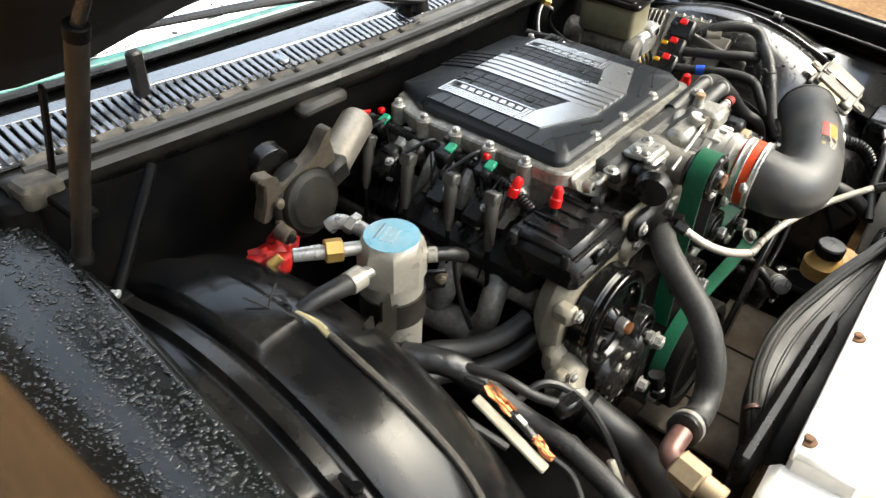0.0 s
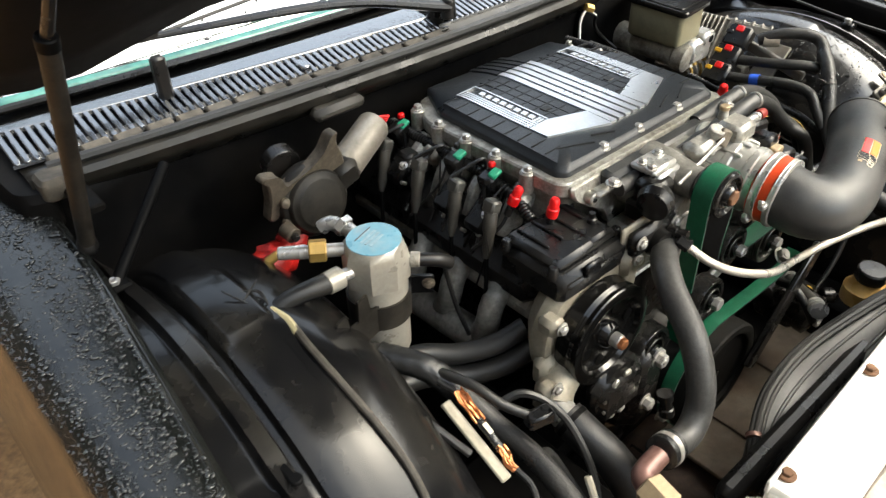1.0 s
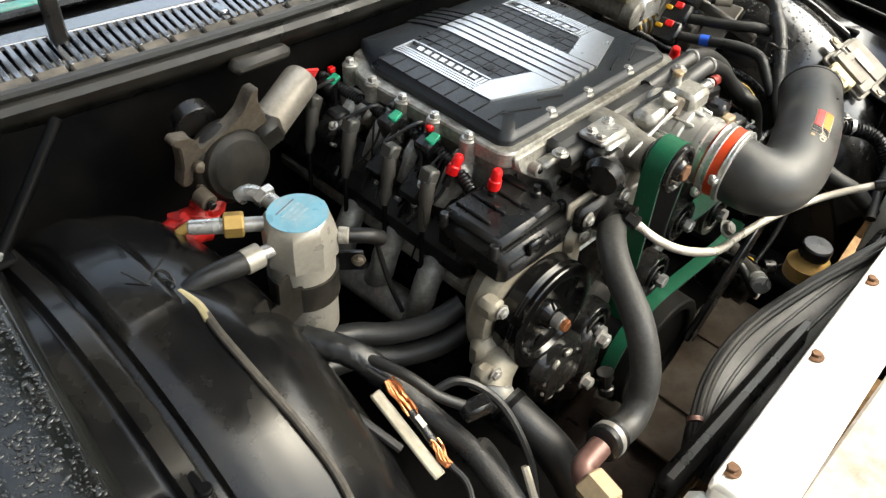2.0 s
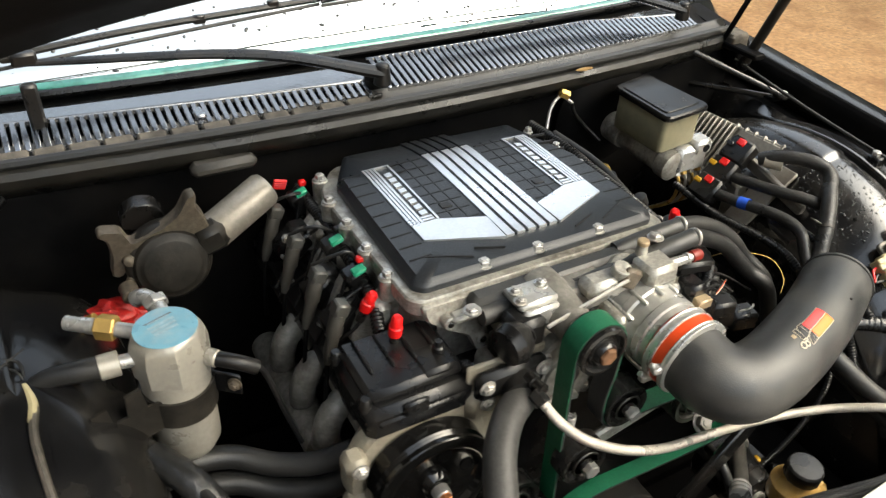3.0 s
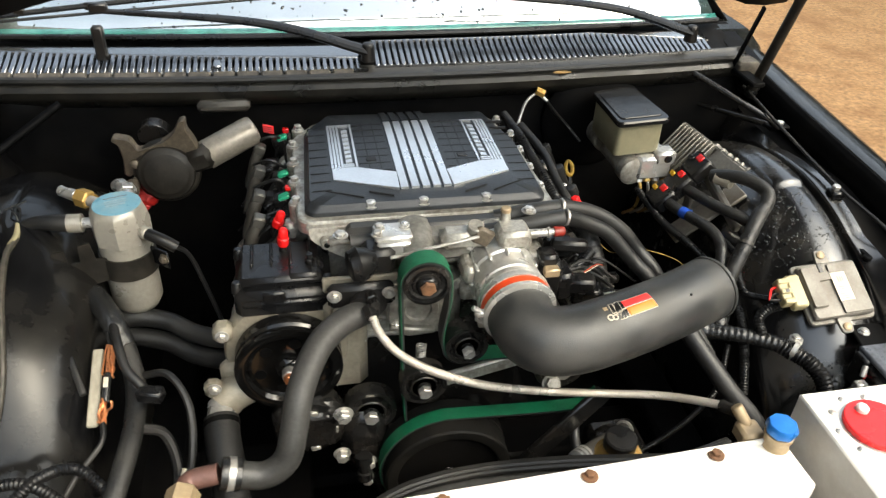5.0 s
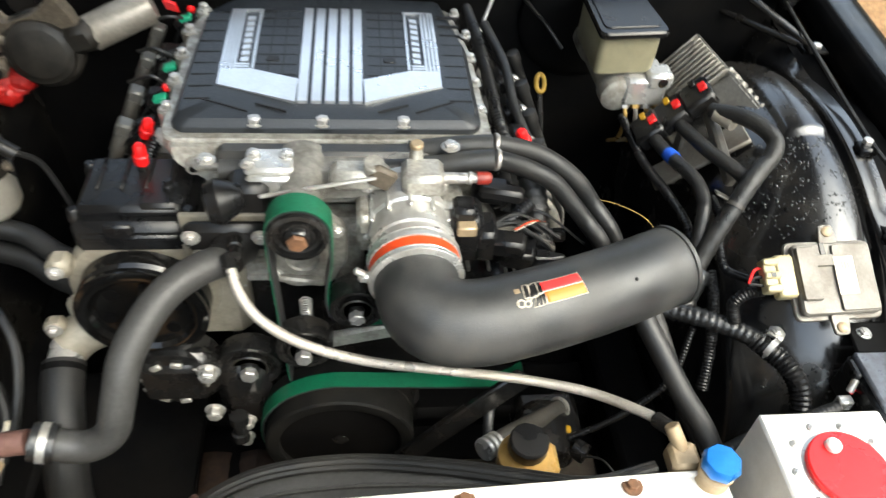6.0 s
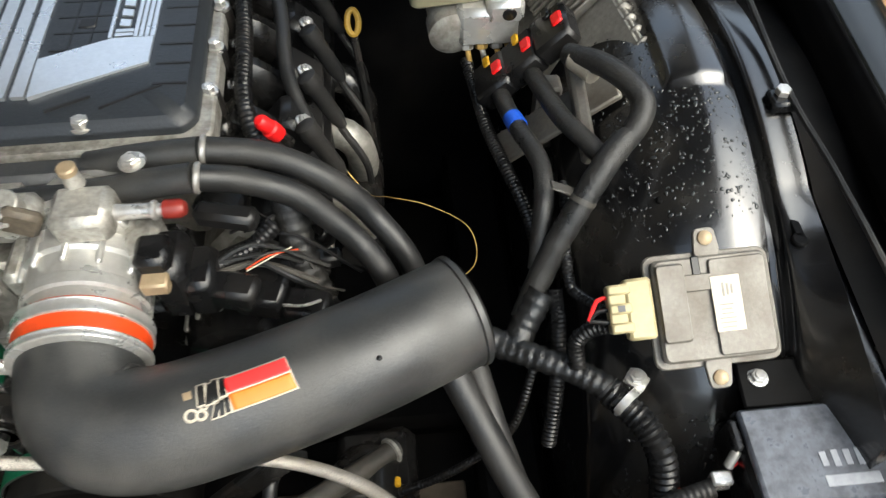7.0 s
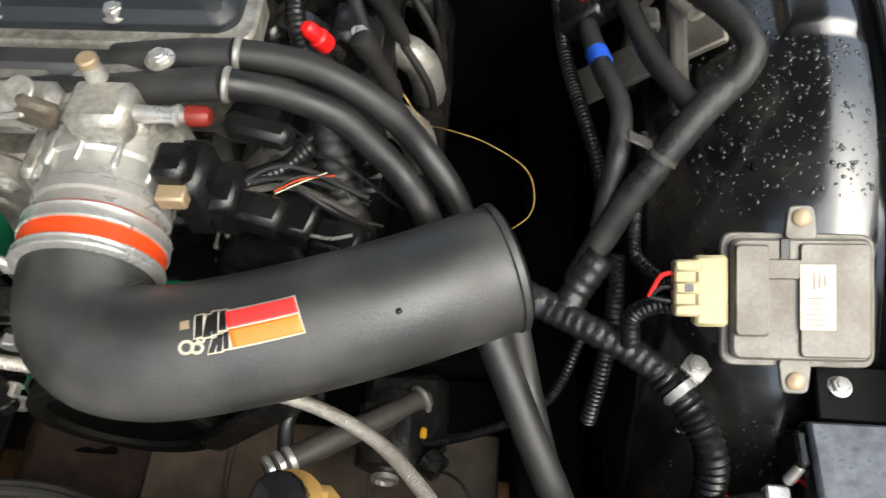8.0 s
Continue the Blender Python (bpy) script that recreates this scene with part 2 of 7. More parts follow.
ORANGE = mat("orange_silicone", (0.62, 0.055, 0.01), 0.4, var=0.1, grain=150, bump=0.05)
RED = mat("red_plastic", (0.75, 0.01, 0.012), 0.32, var=0.12, grain=100, bump=0.04)
WIRERED = mat("red_cloth", (0.42, 0.012, 0.010), 0.5, var=0.35, grain=100, bump=0.2, dirt=(0.12, 0.008, 0.007), dirt_amount=0.7, dirt_scale=35)
DKRED = mat("dark_red_cap", (0.19, 0.016, 0.010), 0.5, var=0.2, grain=100, bump=0.1)
WHITE = mat("white_paint", (0.78, 0.76, 0.71), 0.4, var=0.05, grain=60, bump=0.05, dirt=(0.45, 0.4, 0.32), dirt_amount=0.35, dirt_scale=12)
BRASS = mat("brass", (0.58, 0.37, 0.11), 0.36, metal=0.6, var=0.2, grain=120, bump=0.1, dirt=(0.25, 0.16, 0.06), dirt_amount=0.5, dirt_scale=30)
TANNUT = mat("tan_fitting", (0.36, 0.27, 0.165), 0.45, metal=0.3, var=0.15, grain=120, bump=0.1)
COPPER = mat("copper", (0.62, 0.24, 0.10), 0.34, metal=0.8, var=0.3, grain=300, bump=0.3)
OLDCOPPER = mat("dull_copper_pipe", (0.16, 0.085, 0.07), 0.45, metal=0.3, var=0.2, grain=100, bump=0.1)
AMBER = mat("amber_reservoir", (0.42, 0.26, 0.085), 0.36, var=0.15, grain=60, bump=0.06, dirt=(0.25, 0.15, 0.05), dirt_amount=0.4)
RESERV = mat("yellowed_reservoir", (0.20, 0.185, 0.12), 0.4, var=0.15, grain=50, bump=0.06, dirt=(0.2, 0.17, 0.1), dirt_amount=0.5)
GREENCLIP = mat("green_clip", (0.02, 0.34, 0.18), 0.4, var=0.1, grain=80, bump=0.05)
BLUE = mat("blue_anodised", (0.015, 0.17, 0.55), 0.28, metal=0.4, var=0.1, grain=80, bump=0.04)
BLUETAPE = mat("blue_tape", (0.01, 0.08, 0.5), 0.5, var=0.15, grain=120, bump=0.1)
CREAM = mat("cream_connector", (0.40, 0.34, 0.19), 0.45, var=0.1, grain=80, bump=0.05, dirt=(0.3, 0.25, 0.13), dirt_amount=0.4)
GREYMOD = mat("grey_module", (0.155, 0.143, 0.124), 0.48, metal=0.2, var=0.16, grain=260, bump=0.15, dirt=(0.10, 0.08, 0.058), dirt_amount=0.7, dirt_scale=24)
LABEL = mat("paper_label", (0.50, 0.45, 0.36), 0.55, var=0.05, grain=90, bump=0.03)
INK = mat("label_ink", (0.10, 0.10, 0.10), 0.6, var=0.1, grain=90, bump=0.0)
BLUELABEL = mat("blue_label", (0.14, 0.33, 0.42), 0.35, var=0.12, grain=40, bump=0.03, dirt=(0.36, 0.40, 0.40), dirt_amount=0.6, dirt_scale=25)
YELLOW = mat("yellow_clip", (0.5, 0.27, 0.005), 0.4, var=0.1, grain=80, bump=0.03)
BRAID = mat("braided_steel", (0.52, 0.48, 0.42), 0.34, metal=0.6, var=0.5, grain=900, bump=0.6, dirt=(0.3, 0.26, 0.2), dirt_amount=0.5, dirt_scale=14, stretch=(1, 1, 1))
GREYTOP = mat("grey_lid_paint", (0.10, 0.107, 0.125), 0.35, var=0.2, grain=90, bump=0.2, dirt=(0.02, 0.02, 0.022), dirt_amount=0.75, dirt_scale=55)
ORANGEST = mat("orange_sticker", (0.85, 0.18, 0.02), 0.35, var=0.05, grain=80, bump=0.0)
REDST = mat("red_sticker", (0.70, 0.03, 0.03), 0.35, var=0.05, grain=80, bump=0.0)
# pale patches and high IOR put the bright sky's reflection into the glass
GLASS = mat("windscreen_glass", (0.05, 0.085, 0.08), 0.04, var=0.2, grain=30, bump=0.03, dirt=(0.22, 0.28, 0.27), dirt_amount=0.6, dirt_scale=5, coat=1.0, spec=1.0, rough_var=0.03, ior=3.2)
COWL = mat("cowl_plastic", (0.016, 0.020, 0.028), 0.18, var=0.3, grain=120, bump=0.1, dirt=(0.04, 0.042, 0.046), dirt_amount=0.35, dirt_scale=10, rough_var=0.1, coat=0.8, spec=1.0, ior=2.0)
COWLWET = mat("wet_cowl_panel", (0.008, 0.009, 0.010), 0.07, var=0.5, grain=38, bump=0.55, dirt=(0.03, 0.033, 0.035), dirt_amount=0.5, dirt_scale=22, rough_var=0.05, coat=0.9, spec=1.0, ior=1.9)
TEAL = mat("tinted_glass_edge", (0.03, 0.15, 0.125), 0.12, var=0.5, grain=25, bump=0.2, dirt=(0.12, 0.25, 0.22), dirt_amount=0.6, dirt_scale=9, coat=0.5, rough_var=0.08)
COWLDUST = mat("dusty_cowl_skirt", (0.010, 0.0095, 0.008), 0.36, var=0.5, grain=50, bump=0.5, dirt=(0.028, 0.024, 0.018), dirt_amount=0.7, dirt_scale=13, spec=0.45, rough_var=0.2)
LIPPAD = mat("dusty_foam_pad", (0.075, 0.063, 0.047), 0.7, var=0.5, grain=60, bump=0.5, dirt=(0.015, 0.013, 0.011), dirt_amount=0.85, dirt_scale=24)
DUSTGREY = mat("dusty_grey_rubber", (0.040, 0.039, 0.037), 0.5, var=0.35, grain=160, bump=0.3, dirt=(0.018, 0.017, 0.016), dirt_amount=0.6, dirt_scale=14)
GROUND = mat("packed_tan_ground", (0.27, 0.150, 0.062), 0.85, var=0.55, grain=38, bump=0.9, dirt=(0.17, 0.085, 0.034), dirt_amount=0.85, dirt_scale=3.5)
WATER = mat("water_beads", (0.02, 0.021, 0.021), 0.03, var=0.0, grain=10, bump=0.0, rough_var=0.0, spec=0.7, ior=1.45)
HOODMAT = mat("hood_underside", (0.004, 0.004, 0.0043), 0.6, var=0.4, grain=30, bump=0.2, dirt=(0.014, 0.012, 0.01), dirt_amount=0.5, dirt_scale=5, spec=0.12)
BEIGE = mat("beige_cast_bracket", (0.26, 0.235, 0.185), 0.55, metal=0.25, var=0.15, grain=140, bump=0.25, dirt=(0.12, 0.09, 0.06), dirt_amount=0.6, dirt_scale=16)
MOTORCAN = mat("dull_zinc_can", (0.25, 0.225, 0.19), 0.5, metal=0.45, var=0.2, grain=120, bump=0.15, dirt=(0.2, 0.17, 0.13), dirt_amount=0.6, dirt_scale=20)
OLIVE = mat("corroded_bracket", (0.105, 0.085, 0.062), 0.6, metal=0.2, var=0.4, grain=100, bump=0.4, dirt=(0.06, 0.045, 0.032), dirt_amount=0.75, dirt_scale=26)
CANMAT = mat("brushed_can", (0.36, 0.335, 0.285), 0.36, metal=0.35, var=0.1, grain=160, bump=0.08, dirt=(0.3, 0.27, 0.22), dirt_amount=0.35, dirt_scale=14)
GLOSSBLACK = mat("gloss_black_steel", (0.004, 0.004, 0.004), 0.12, var=0.3, grain=60, bump=0.05, dirt=(0.012, 0.01, 0.008), dirt_amount=0.3, rough_var=0.06)
DUSTBLACK = mat("dusty_black_cover", (0.013, 0.0115, 0.0095), 0.5, var=0.4, grain=70, bump=0.4, dirt=(0.045, 0.037, 0.028), dirt_amount=0.5, dirt_scale=20, spec=0.3)
PULLEY = mat("worn_pulley", (0.022, 0.021, 0.019), 0.35, metal=0.4, var=0.3, grain=90, bump=0.1, dirt=(0.07, 0.06, 0.045), dirt_amount=0.5, dirt_scale=20)
PULLEYRIM = mat("dark_worn_rim", (0.006, 0.006, 0.0056), 0.6, var=0.4, grain=60, bump=0.3, dirt=(0.018, 0.016, 0.013), dirt_amount=0.6, dirt_scale=18, spec=0.12)
WHEEL = mat("black_idler_wheel", (0.014, 0.0135, 0.013), 0.24, metal=0.2, var=0.3, grain=90, bump=0.1, dirt=(0.04, 0.034, 0.026), dirt_amount=0.4, dirt_scale=26, spec=0.6)
OLDCAST = mat("sooty_cast_iron", (0.24, 0.23, 0.205), 0.5, metal=0.4, var=0.3, grain=110, bump=0.35, dirt=(0.06, 0.048, 0.036), dirt_amount=0.75, dirt_scale=24)
WALLMAT = mat("sky_block_dark", (0.035, 0.032, 0.028), 0.8, var=0.3, grain=3, bump=0.3, dirt=(0.02, 0.018, 0.016), dirt_amount=0.6, dirt_scale=0.6)

# ---- the car's body ----
def arch(y):
    """Height of the wheel arch's crown along the car."""
    return 0.44 + math.sqrt(max(0.0, 0.45 ** 2 - (y - 0.52) ** 2)) if 0.08 < y < 0.96 else 0.50


def dome(x, y):
    """Height of the inner fender at x, y; the far one is lower and rounds off sooner."""
    a = abs(x)
    out = max(0.0, a - 0.70)
    if x > 0:
        fall = 0.012 + 5.1 * max(0.0, 0.715 - a) ** 2
    else:
        d = min(max(0.0, 0.69 - a), 0.145)
        fall = 0.15 - math.sqrt(0.15 ** 2 - d * d)
    return arch(y) - fall - 4.5 * out * out


def fender_top(y):
    """Height of the fender's inner flange along the car."""
    return 0.915 + (y - 0.6) * 0.085


def lip_shift(y):
    """How far the fender's inner lip draws outward towards the front."""
    return 0.09 * max(0.0, 0.65 - y)


def far_lip(s, y):
    """How far the inner lip lies outward: the far side leaves a channel beside its ledge."""
    return lip_shift(y) if s < 0 else 0.050 + 0.3 * lip_shift(y)


ground = single("ground", Shape().sheet(lambda u, v: (-60 + 120 * u, -60 + 120 * v, 0.012 * noise.noise(Vector((u * 300, v * 300, 0)))), 90, 90), GROUND, "tan packed dirt ground under the car", "ground", kind="structure")

# added walls, out of view: they keep low sky out of the paint's reflections
wall_east = single("wall_east", Shape().box((8.0, 2.0, 2.6), (0.3, 40.0, 5.2), 0.02), WALLMAT, "plain dark unseen wall added to block low sky", "wall", kind="structure")

wall_west = single("wall_west", Shape().box((-4.2, 2.0, 3.1), (0.3, 40.0, 6.2), 0.02), WALLMAT, "plain dark unseen wall added to block low sky", "wall", kind="structure")

body = thing("car_body", (0, 0.4, 0.30), "black car body with an open engine bay, wet with rain", "car body")

for side in (-1, 1):
    def fender(u, v, s=side):
        y = -0.35 + 1.55 * u
        z = fender_top(y)
        prof = [(0.790, -0.055), (0.796, -0.010), (0.806, 0.0), (0.835, 0.003), (0.885, 0.001), (0.915, -0.007), (0.938, -0.034), (0.950, -0.095), (0.965, -0.20), (0.972, -0.36), (0.965, -0.62)]
        k = v * (len(prof) - 1)
        i = min(int(k), len(prof) - 2)
        f = k - i
        x = prof[i][0] + (prof[i + 1][0] - prof[i][0]) * f
        dz = prof[i][1] + (prof[i + 1][1] - prof[i][1]) * f
        bow = 0.035 * max(0, 0.2 - y)
        x += far_lip(s, y) * max(0.0, min(1.0, (0.925 - x) / 0.125))
        return Vector((s * (x - bow), y, z + dz))
    # the far lip's shade is put into its colour: matt black instead of paint
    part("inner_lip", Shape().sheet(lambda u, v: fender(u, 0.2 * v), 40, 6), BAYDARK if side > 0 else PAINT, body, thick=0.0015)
    part("fender", Shape().sheet(lambda u, v: fender(u, 0.2 + 0.8 * v), 40, 24), PAINT, body, "glossy black fender beaded with water" if side < 0 else "glossy black fender", thick=0.0015)

    def inner(u, v, s=side):
        # across: from the wall below, over the shoulder, up to the outer flange
        y = 0.085 + 0.87 * u
        low = 0.566 if s > 0 else 0.548
        if v < 0.25:
            z0 = dome(s * low, y)
            return Vector((s * (low - 0.02 * (1 - v / 0.25)), y, 0.30 + (z0 - 0.30) * v / 0.25))
        if v < 0.7:
            x = low + (0.740 - low) * (v - 0.25) / 0.45
            z = dome(s * x, y)
            pad = max(0.0, min(1.0, (0.035 - abs(x - 0.703)) / 0.006)) * max(0.0, min(1.0, (y - 0.462) / 0.008))
            z += 0.008 * pad * pad * (3 - 2 * pad)
            return Vector((s * x, y, z))
        k = (v - 0.7) / 0.3
        prof = [(0.740, 0.0), (0.743, -0.016), (0.751, -0.018), (0.756, 0.002), (0.779, 0.008), (0.784, -0.008), (0.795, -0.006)]
        if s > 0:
            prof = [(0.740, 0.0), (0.743, -0.016), (0.751, -0.016), (0.754, 0.006), (0.788, 0.004), (0.793, -0.018), (0.800, -0.022)]
        j = min(int(k * 6), 5)
        f = k * 6 - j
        x = prof[j][0] + (prof[j + 1][0] - prof[j][0]) * f
        dz = prof[j][1] + (prof[j + 1][1] - prof[j][1]) * f
        if j == 5:
            x += f * (0.004 + far_lip(s, y))
        edge = fender_top(y) - 0.06
        w = max(0.0, min(1.0, (x - 0.740) / 0.055))
        base = dome(s * 0.740, y) * (1 - w) + max(dome(s * 0.740, y), edge) * w
        return Vector((s * x, y, base + dz))
    part("inner_fender", Shape().sheet(inner, 150, 110), BAY if side < 0 else BAYWET, body, "rounded black inner fender over the wheel", thick=0.0015, angle=60)

    # black sheet laid over the far channel, standing in for the shade there
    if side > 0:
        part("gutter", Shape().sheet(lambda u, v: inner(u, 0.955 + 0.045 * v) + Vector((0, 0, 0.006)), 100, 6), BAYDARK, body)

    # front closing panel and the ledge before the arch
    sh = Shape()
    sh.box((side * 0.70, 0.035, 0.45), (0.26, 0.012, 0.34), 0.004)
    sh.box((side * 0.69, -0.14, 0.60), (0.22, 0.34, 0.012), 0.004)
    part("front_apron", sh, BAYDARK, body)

    # added black plate hiding the ground between rail and arch, and the rail
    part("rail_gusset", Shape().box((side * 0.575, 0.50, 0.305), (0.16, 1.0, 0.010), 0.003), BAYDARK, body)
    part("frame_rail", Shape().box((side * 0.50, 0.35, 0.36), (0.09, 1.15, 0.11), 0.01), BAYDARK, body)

# inner fender holes: black solids set on the skin, the holes' darkness in their colour
def ledge(x, y):
    """Height of the step outside the inner fender's crown."""
    w = (abs(x) - 0.740) / 0.055
    rim = dome(math.copysign(0.740, x), y)
    return 0.005 + rim * (1 - w) + max(rim, fender_top(y) - 0.06) * w


for side, y in ((-1, 0.30), (1, 0.30)):
    s = Shape()
    z = ledge(side * 0.765, y)
    s.box((side * 0.765, y, z), (0.009, 0.022, 0.006), 0.001)
    s.cyl((side * 0.763, y - 0.014, z - 0.004), (side * 0.763, y - 0.014, z + 0.003), 0.008, n=14)
    part("slot", s, BAYDARK, body)
for x, y, r in ((0.645, 0.353, 0.0045), (0.70, 0.16, 0.004), (-0.712, 0.21, 0.006), (-0.70, 0.18, 0.004)):
    part("drain_hole", Shape().cyl((x, y, dome(x, y) - 0.004), (x, y, dome(x, y) + 0.0008), r, n=14), BAYDARK, body)

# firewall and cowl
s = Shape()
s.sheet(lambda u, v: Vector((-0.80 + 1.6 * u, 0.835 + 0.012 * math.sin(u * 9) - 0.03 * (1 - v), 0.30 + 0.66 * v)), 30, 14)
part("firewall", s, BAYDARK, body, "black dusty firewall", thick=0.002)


def cowl_line(x):
    """How far back the cowl's front lip runs, and its height."""
    return 0.768 + 0.06 * (x / 0.78) ** 2, 0.972 + 0.008 * (1 - (x / 0.78) ** 2)


def cowl(u, v):
    x = -0.81 + 1.62 * u
    y, z = cowl_line(x)
    prof = [(0.03, -0.05), (0.0, -0.022), (-0.004, -0.006), (0.002, 0.002), (0.022, 0.006), (0.040, 0.004), (0.052, 0.010), (0.060, 0.016)]
    k = v * (len(prof) - 1)
    i = min(int(k), len(prof) - 2)
    f = k - i
    return Vector((x, y + prof[i][0] + (prof[i + 1][0] - prof[i][0]) * f, z + prof[i][1] + (prof[i + 1][1] - prof[i][1]) * f))


part("cowl_lip", Shape().sheet(cowl, 60, 21), COWLDUST, body, "dusty black cowl lip with a weatherstrip", thick=0.002)
for i in range(15):
    x = -0.755 + 0.046 * i
    part("lip_pad", Shape().box((x, cowl_line(x)[0] + 0.026, cowl_line(x)[1] + 0.012), (0.041, 0.024, 0.012), 0.003, Matrix.Rotation(radians(16), 3, "X") @ Matrix.Rotation(radians(random.uniform(-3, 3)), 3, "Z")), LIPPAD, body, "dusty tan foam pad" if i == 0 else "")
part("weatherstrip", Shape().tube([(x, cowl_line(x)[0] + 0.016, cowl_line(x)[1] + 0.010) for x in [-0.78 + 0.13 * i for i in range(13)]], 0.008, n=8, step=0.02), RUBBER, body)
s = Shape()
s.sheet(lambda u, v: Vector((-0.81 + 1.62 * u, cowl_line(-0.81 + 1.62 * u)[0] + 0.06 + 0.15 * v, cowl_line(-0.81 + 1.62 * u)[1] - 0.004 + 0.03 * v)), 40, 6)
part("cowl_tray", s, BAYDARK, body, thick=0.002)
for side in (-1, 1):
    s = Shape()
    s.prism(rounded([(0.790, 0.800), (0.835, 0.815), (0.850, 0.900), (0.850, 1.06), (0.800, 1.06), (0.778, 0.86)], 0.018, 4), lambda a, b, d, sd=side: Vector((sd * a, b, d + 0.12 * (b - 0.80))), 0.90, 0.962, 0.010)
    part("cowl_corner", s, BAYDARK, body, "dusty black cowl end cap")
    s = Shape()
    s.prism(rounded([(0.752, 0.798), (0.805, 0.800), (0.806, 0.842), (0.756, 0.846)], 0.008, 3), lambda a, b, d, sd=side: Vector((sd * a, b, d)), 0.950, 0.984, 0.006)
    part("corner_pad", s, LIPPAD, body, "dirty tan end pad")

# windscreen and the sill under it
s = Shape()


def screen(u, v):
    x = -0.80 + 1.60 * u
    y, z = cowl_line(x)
    return Vector((x * (1 - 0.10 * v), y + 0.175 + 0.70 * v - 0.05 * (x / 0.8) ** 2 * v + 0.01, z + 0.035 + 0.42 * v))


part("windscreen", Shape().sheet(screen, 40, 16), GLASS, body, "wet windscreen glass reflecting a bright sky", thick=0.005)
part("glass_edge", Shape().sheet(lambda u, v: screen(u, 0.020 * v) + Vector((0, -0.004, 0.006)), 40, 2), TEAL, body, "teal tinted lower edge of the glass", thick=0.002)
part("screen_seal", Shape().tube([screen(i / 12, 0.0) + Vector((0, -0.006, 0.002)) for i in range(13)], 0.007, n=8, step=0.02), PLASTIC, body)
part("dashboard", Shape().box((0, 1.42, 1.03), (1.4, 0.5, 0.06), 0.03), PLASTIC, body)

# hood, raised on its rear hinges
def hood(u, v):
    a = -1.12 + 2.24 * u
    x = 0.735 * a
    rise = 0.13 * (1 - min(1.0, abs(a)) ** 2.2)
    y = 0.80 - 0.10 * (1 - a * a)
    return Vector((x * (1 - 0.06 * v), y - 0.90 * v, 1.125 + rise + (0.94 - rise) * v))


part("hood", Shape().sheet(hood, 30, 20), HOODMAT, body, "raised black hood with a bare underside", thick=0.02)
s = Shape()
for a, b in (((-0.6, 0.1), (0.6, 0.1)), ((-0.6, 0.92), (0.6, 0.92)), ((-0.62, 0.1), (-0.2, 0.92)), ((0.62, 0.1), (0.2, 0.92))):
    s.tube([hood((a[0] + 1.12) / 2.24, a[1]) + Vector((0, -0.02, -0.012)), hood(((a[0] + b[0]) / 2 + 1.12) / 2.24, (a[1] + b[1]) / 2) + Vector((0, -0.02, -0.012)), hood((b[0] + 1.12) / 2.24, b[1]) + Vector((0, -0.02, -0.012))], 0.02, n=8, step=0.04)
part("hood_brace", s, HOODMAT, body)
for side in (-1, 1):
    s = Shape()
    s.box((side * 0.755, 0.80, 1.04), (0.006, 0.012, 0.16), 0.002, Matrix.Rotation(radians(20), 3, "X"))
    s.box((side * 0.765, 0.80, 0.96), (0.03, 0.14, 0.012), 0.003)
    part("hood_hinge", s, BAYDARK, body)

# plain unseen body behind, before and below the bay, added to stop light leaking in
part("cabin_shell", Shape().box((0, 2.3, 0.60), (1.86, 2.7, 0.78), 0.05), PAINT, body)
roof = [(1.62, 1.415), (1.70, 1.452), (2.1, 1.475), (2.7, 1.46), (3.05, 1.42), (3.45, 0.985)]
part("roof", Shape().sheet(lambda u, v: Vector(((2 * v - 1) * (0.66 - 0.10 * abs(2 * v - 1) ** 6 * 0.3), roof[min(int(u * 10) // 2, 5)][0], roof[min(int(u * 10) // 2, 5)][1] - 0.05 * abs(2 * v - 1) ** 4)) if u < 1 else Vector(((2 * v - 1) * 0.74, 3.45, 0.985)), 10, 16), PAINT, body, "plain black roof", thick=0.004)
for side in (-1, 1):
    part("side_glass", Shape().sheet(lambda u, v, sd=side: Vector((sd * (0.86 - 0.22 * v), 1.05 + 0.6 * v + u * (2.35 - 0.95 * v), 0.985 + 0.425 * v)), 8, 6), PLASTIC, body, thick=0.004)
s = Shape()
s.box((0, -0.42, 0.45), (1.72, 0.14, 0.50), 0.05)
part("front_bumper", s, PAINT, body)
for side in (-1, 1):
    part("tyre", Shape().lathe((side * 0.72, 0.52, 0.33), (1, 0, 0), [(-0.10, 0.20), (-0.095, 0.31), (-0.07, 0.33), (0.07, 0.33), (0.095, 0.31), (0.10, 0.20)], 40), RUBBER, body)

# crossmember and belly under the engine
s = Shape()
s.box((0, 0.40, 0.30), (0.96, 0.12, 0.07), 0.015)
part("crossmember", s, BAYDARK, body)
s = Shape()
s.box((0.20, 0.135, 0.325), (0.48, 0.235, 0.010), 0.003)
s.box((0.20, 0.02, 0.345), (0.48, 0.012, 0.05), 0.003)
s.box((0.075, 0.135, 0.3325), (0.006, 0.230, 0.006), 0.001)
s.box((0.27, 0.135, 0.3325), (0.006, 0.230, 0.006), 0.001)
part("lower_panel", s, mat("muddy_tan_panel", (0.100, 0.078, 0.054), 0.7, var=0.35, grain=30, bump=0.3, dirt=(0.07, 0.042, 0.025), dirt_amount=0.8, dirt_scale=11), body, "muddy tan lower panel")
# added black plate: keeps the gap beside the engine dark, hiding lit ground
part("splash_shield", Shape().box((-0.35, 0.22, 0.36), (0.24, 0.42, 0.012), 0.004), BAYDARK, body)
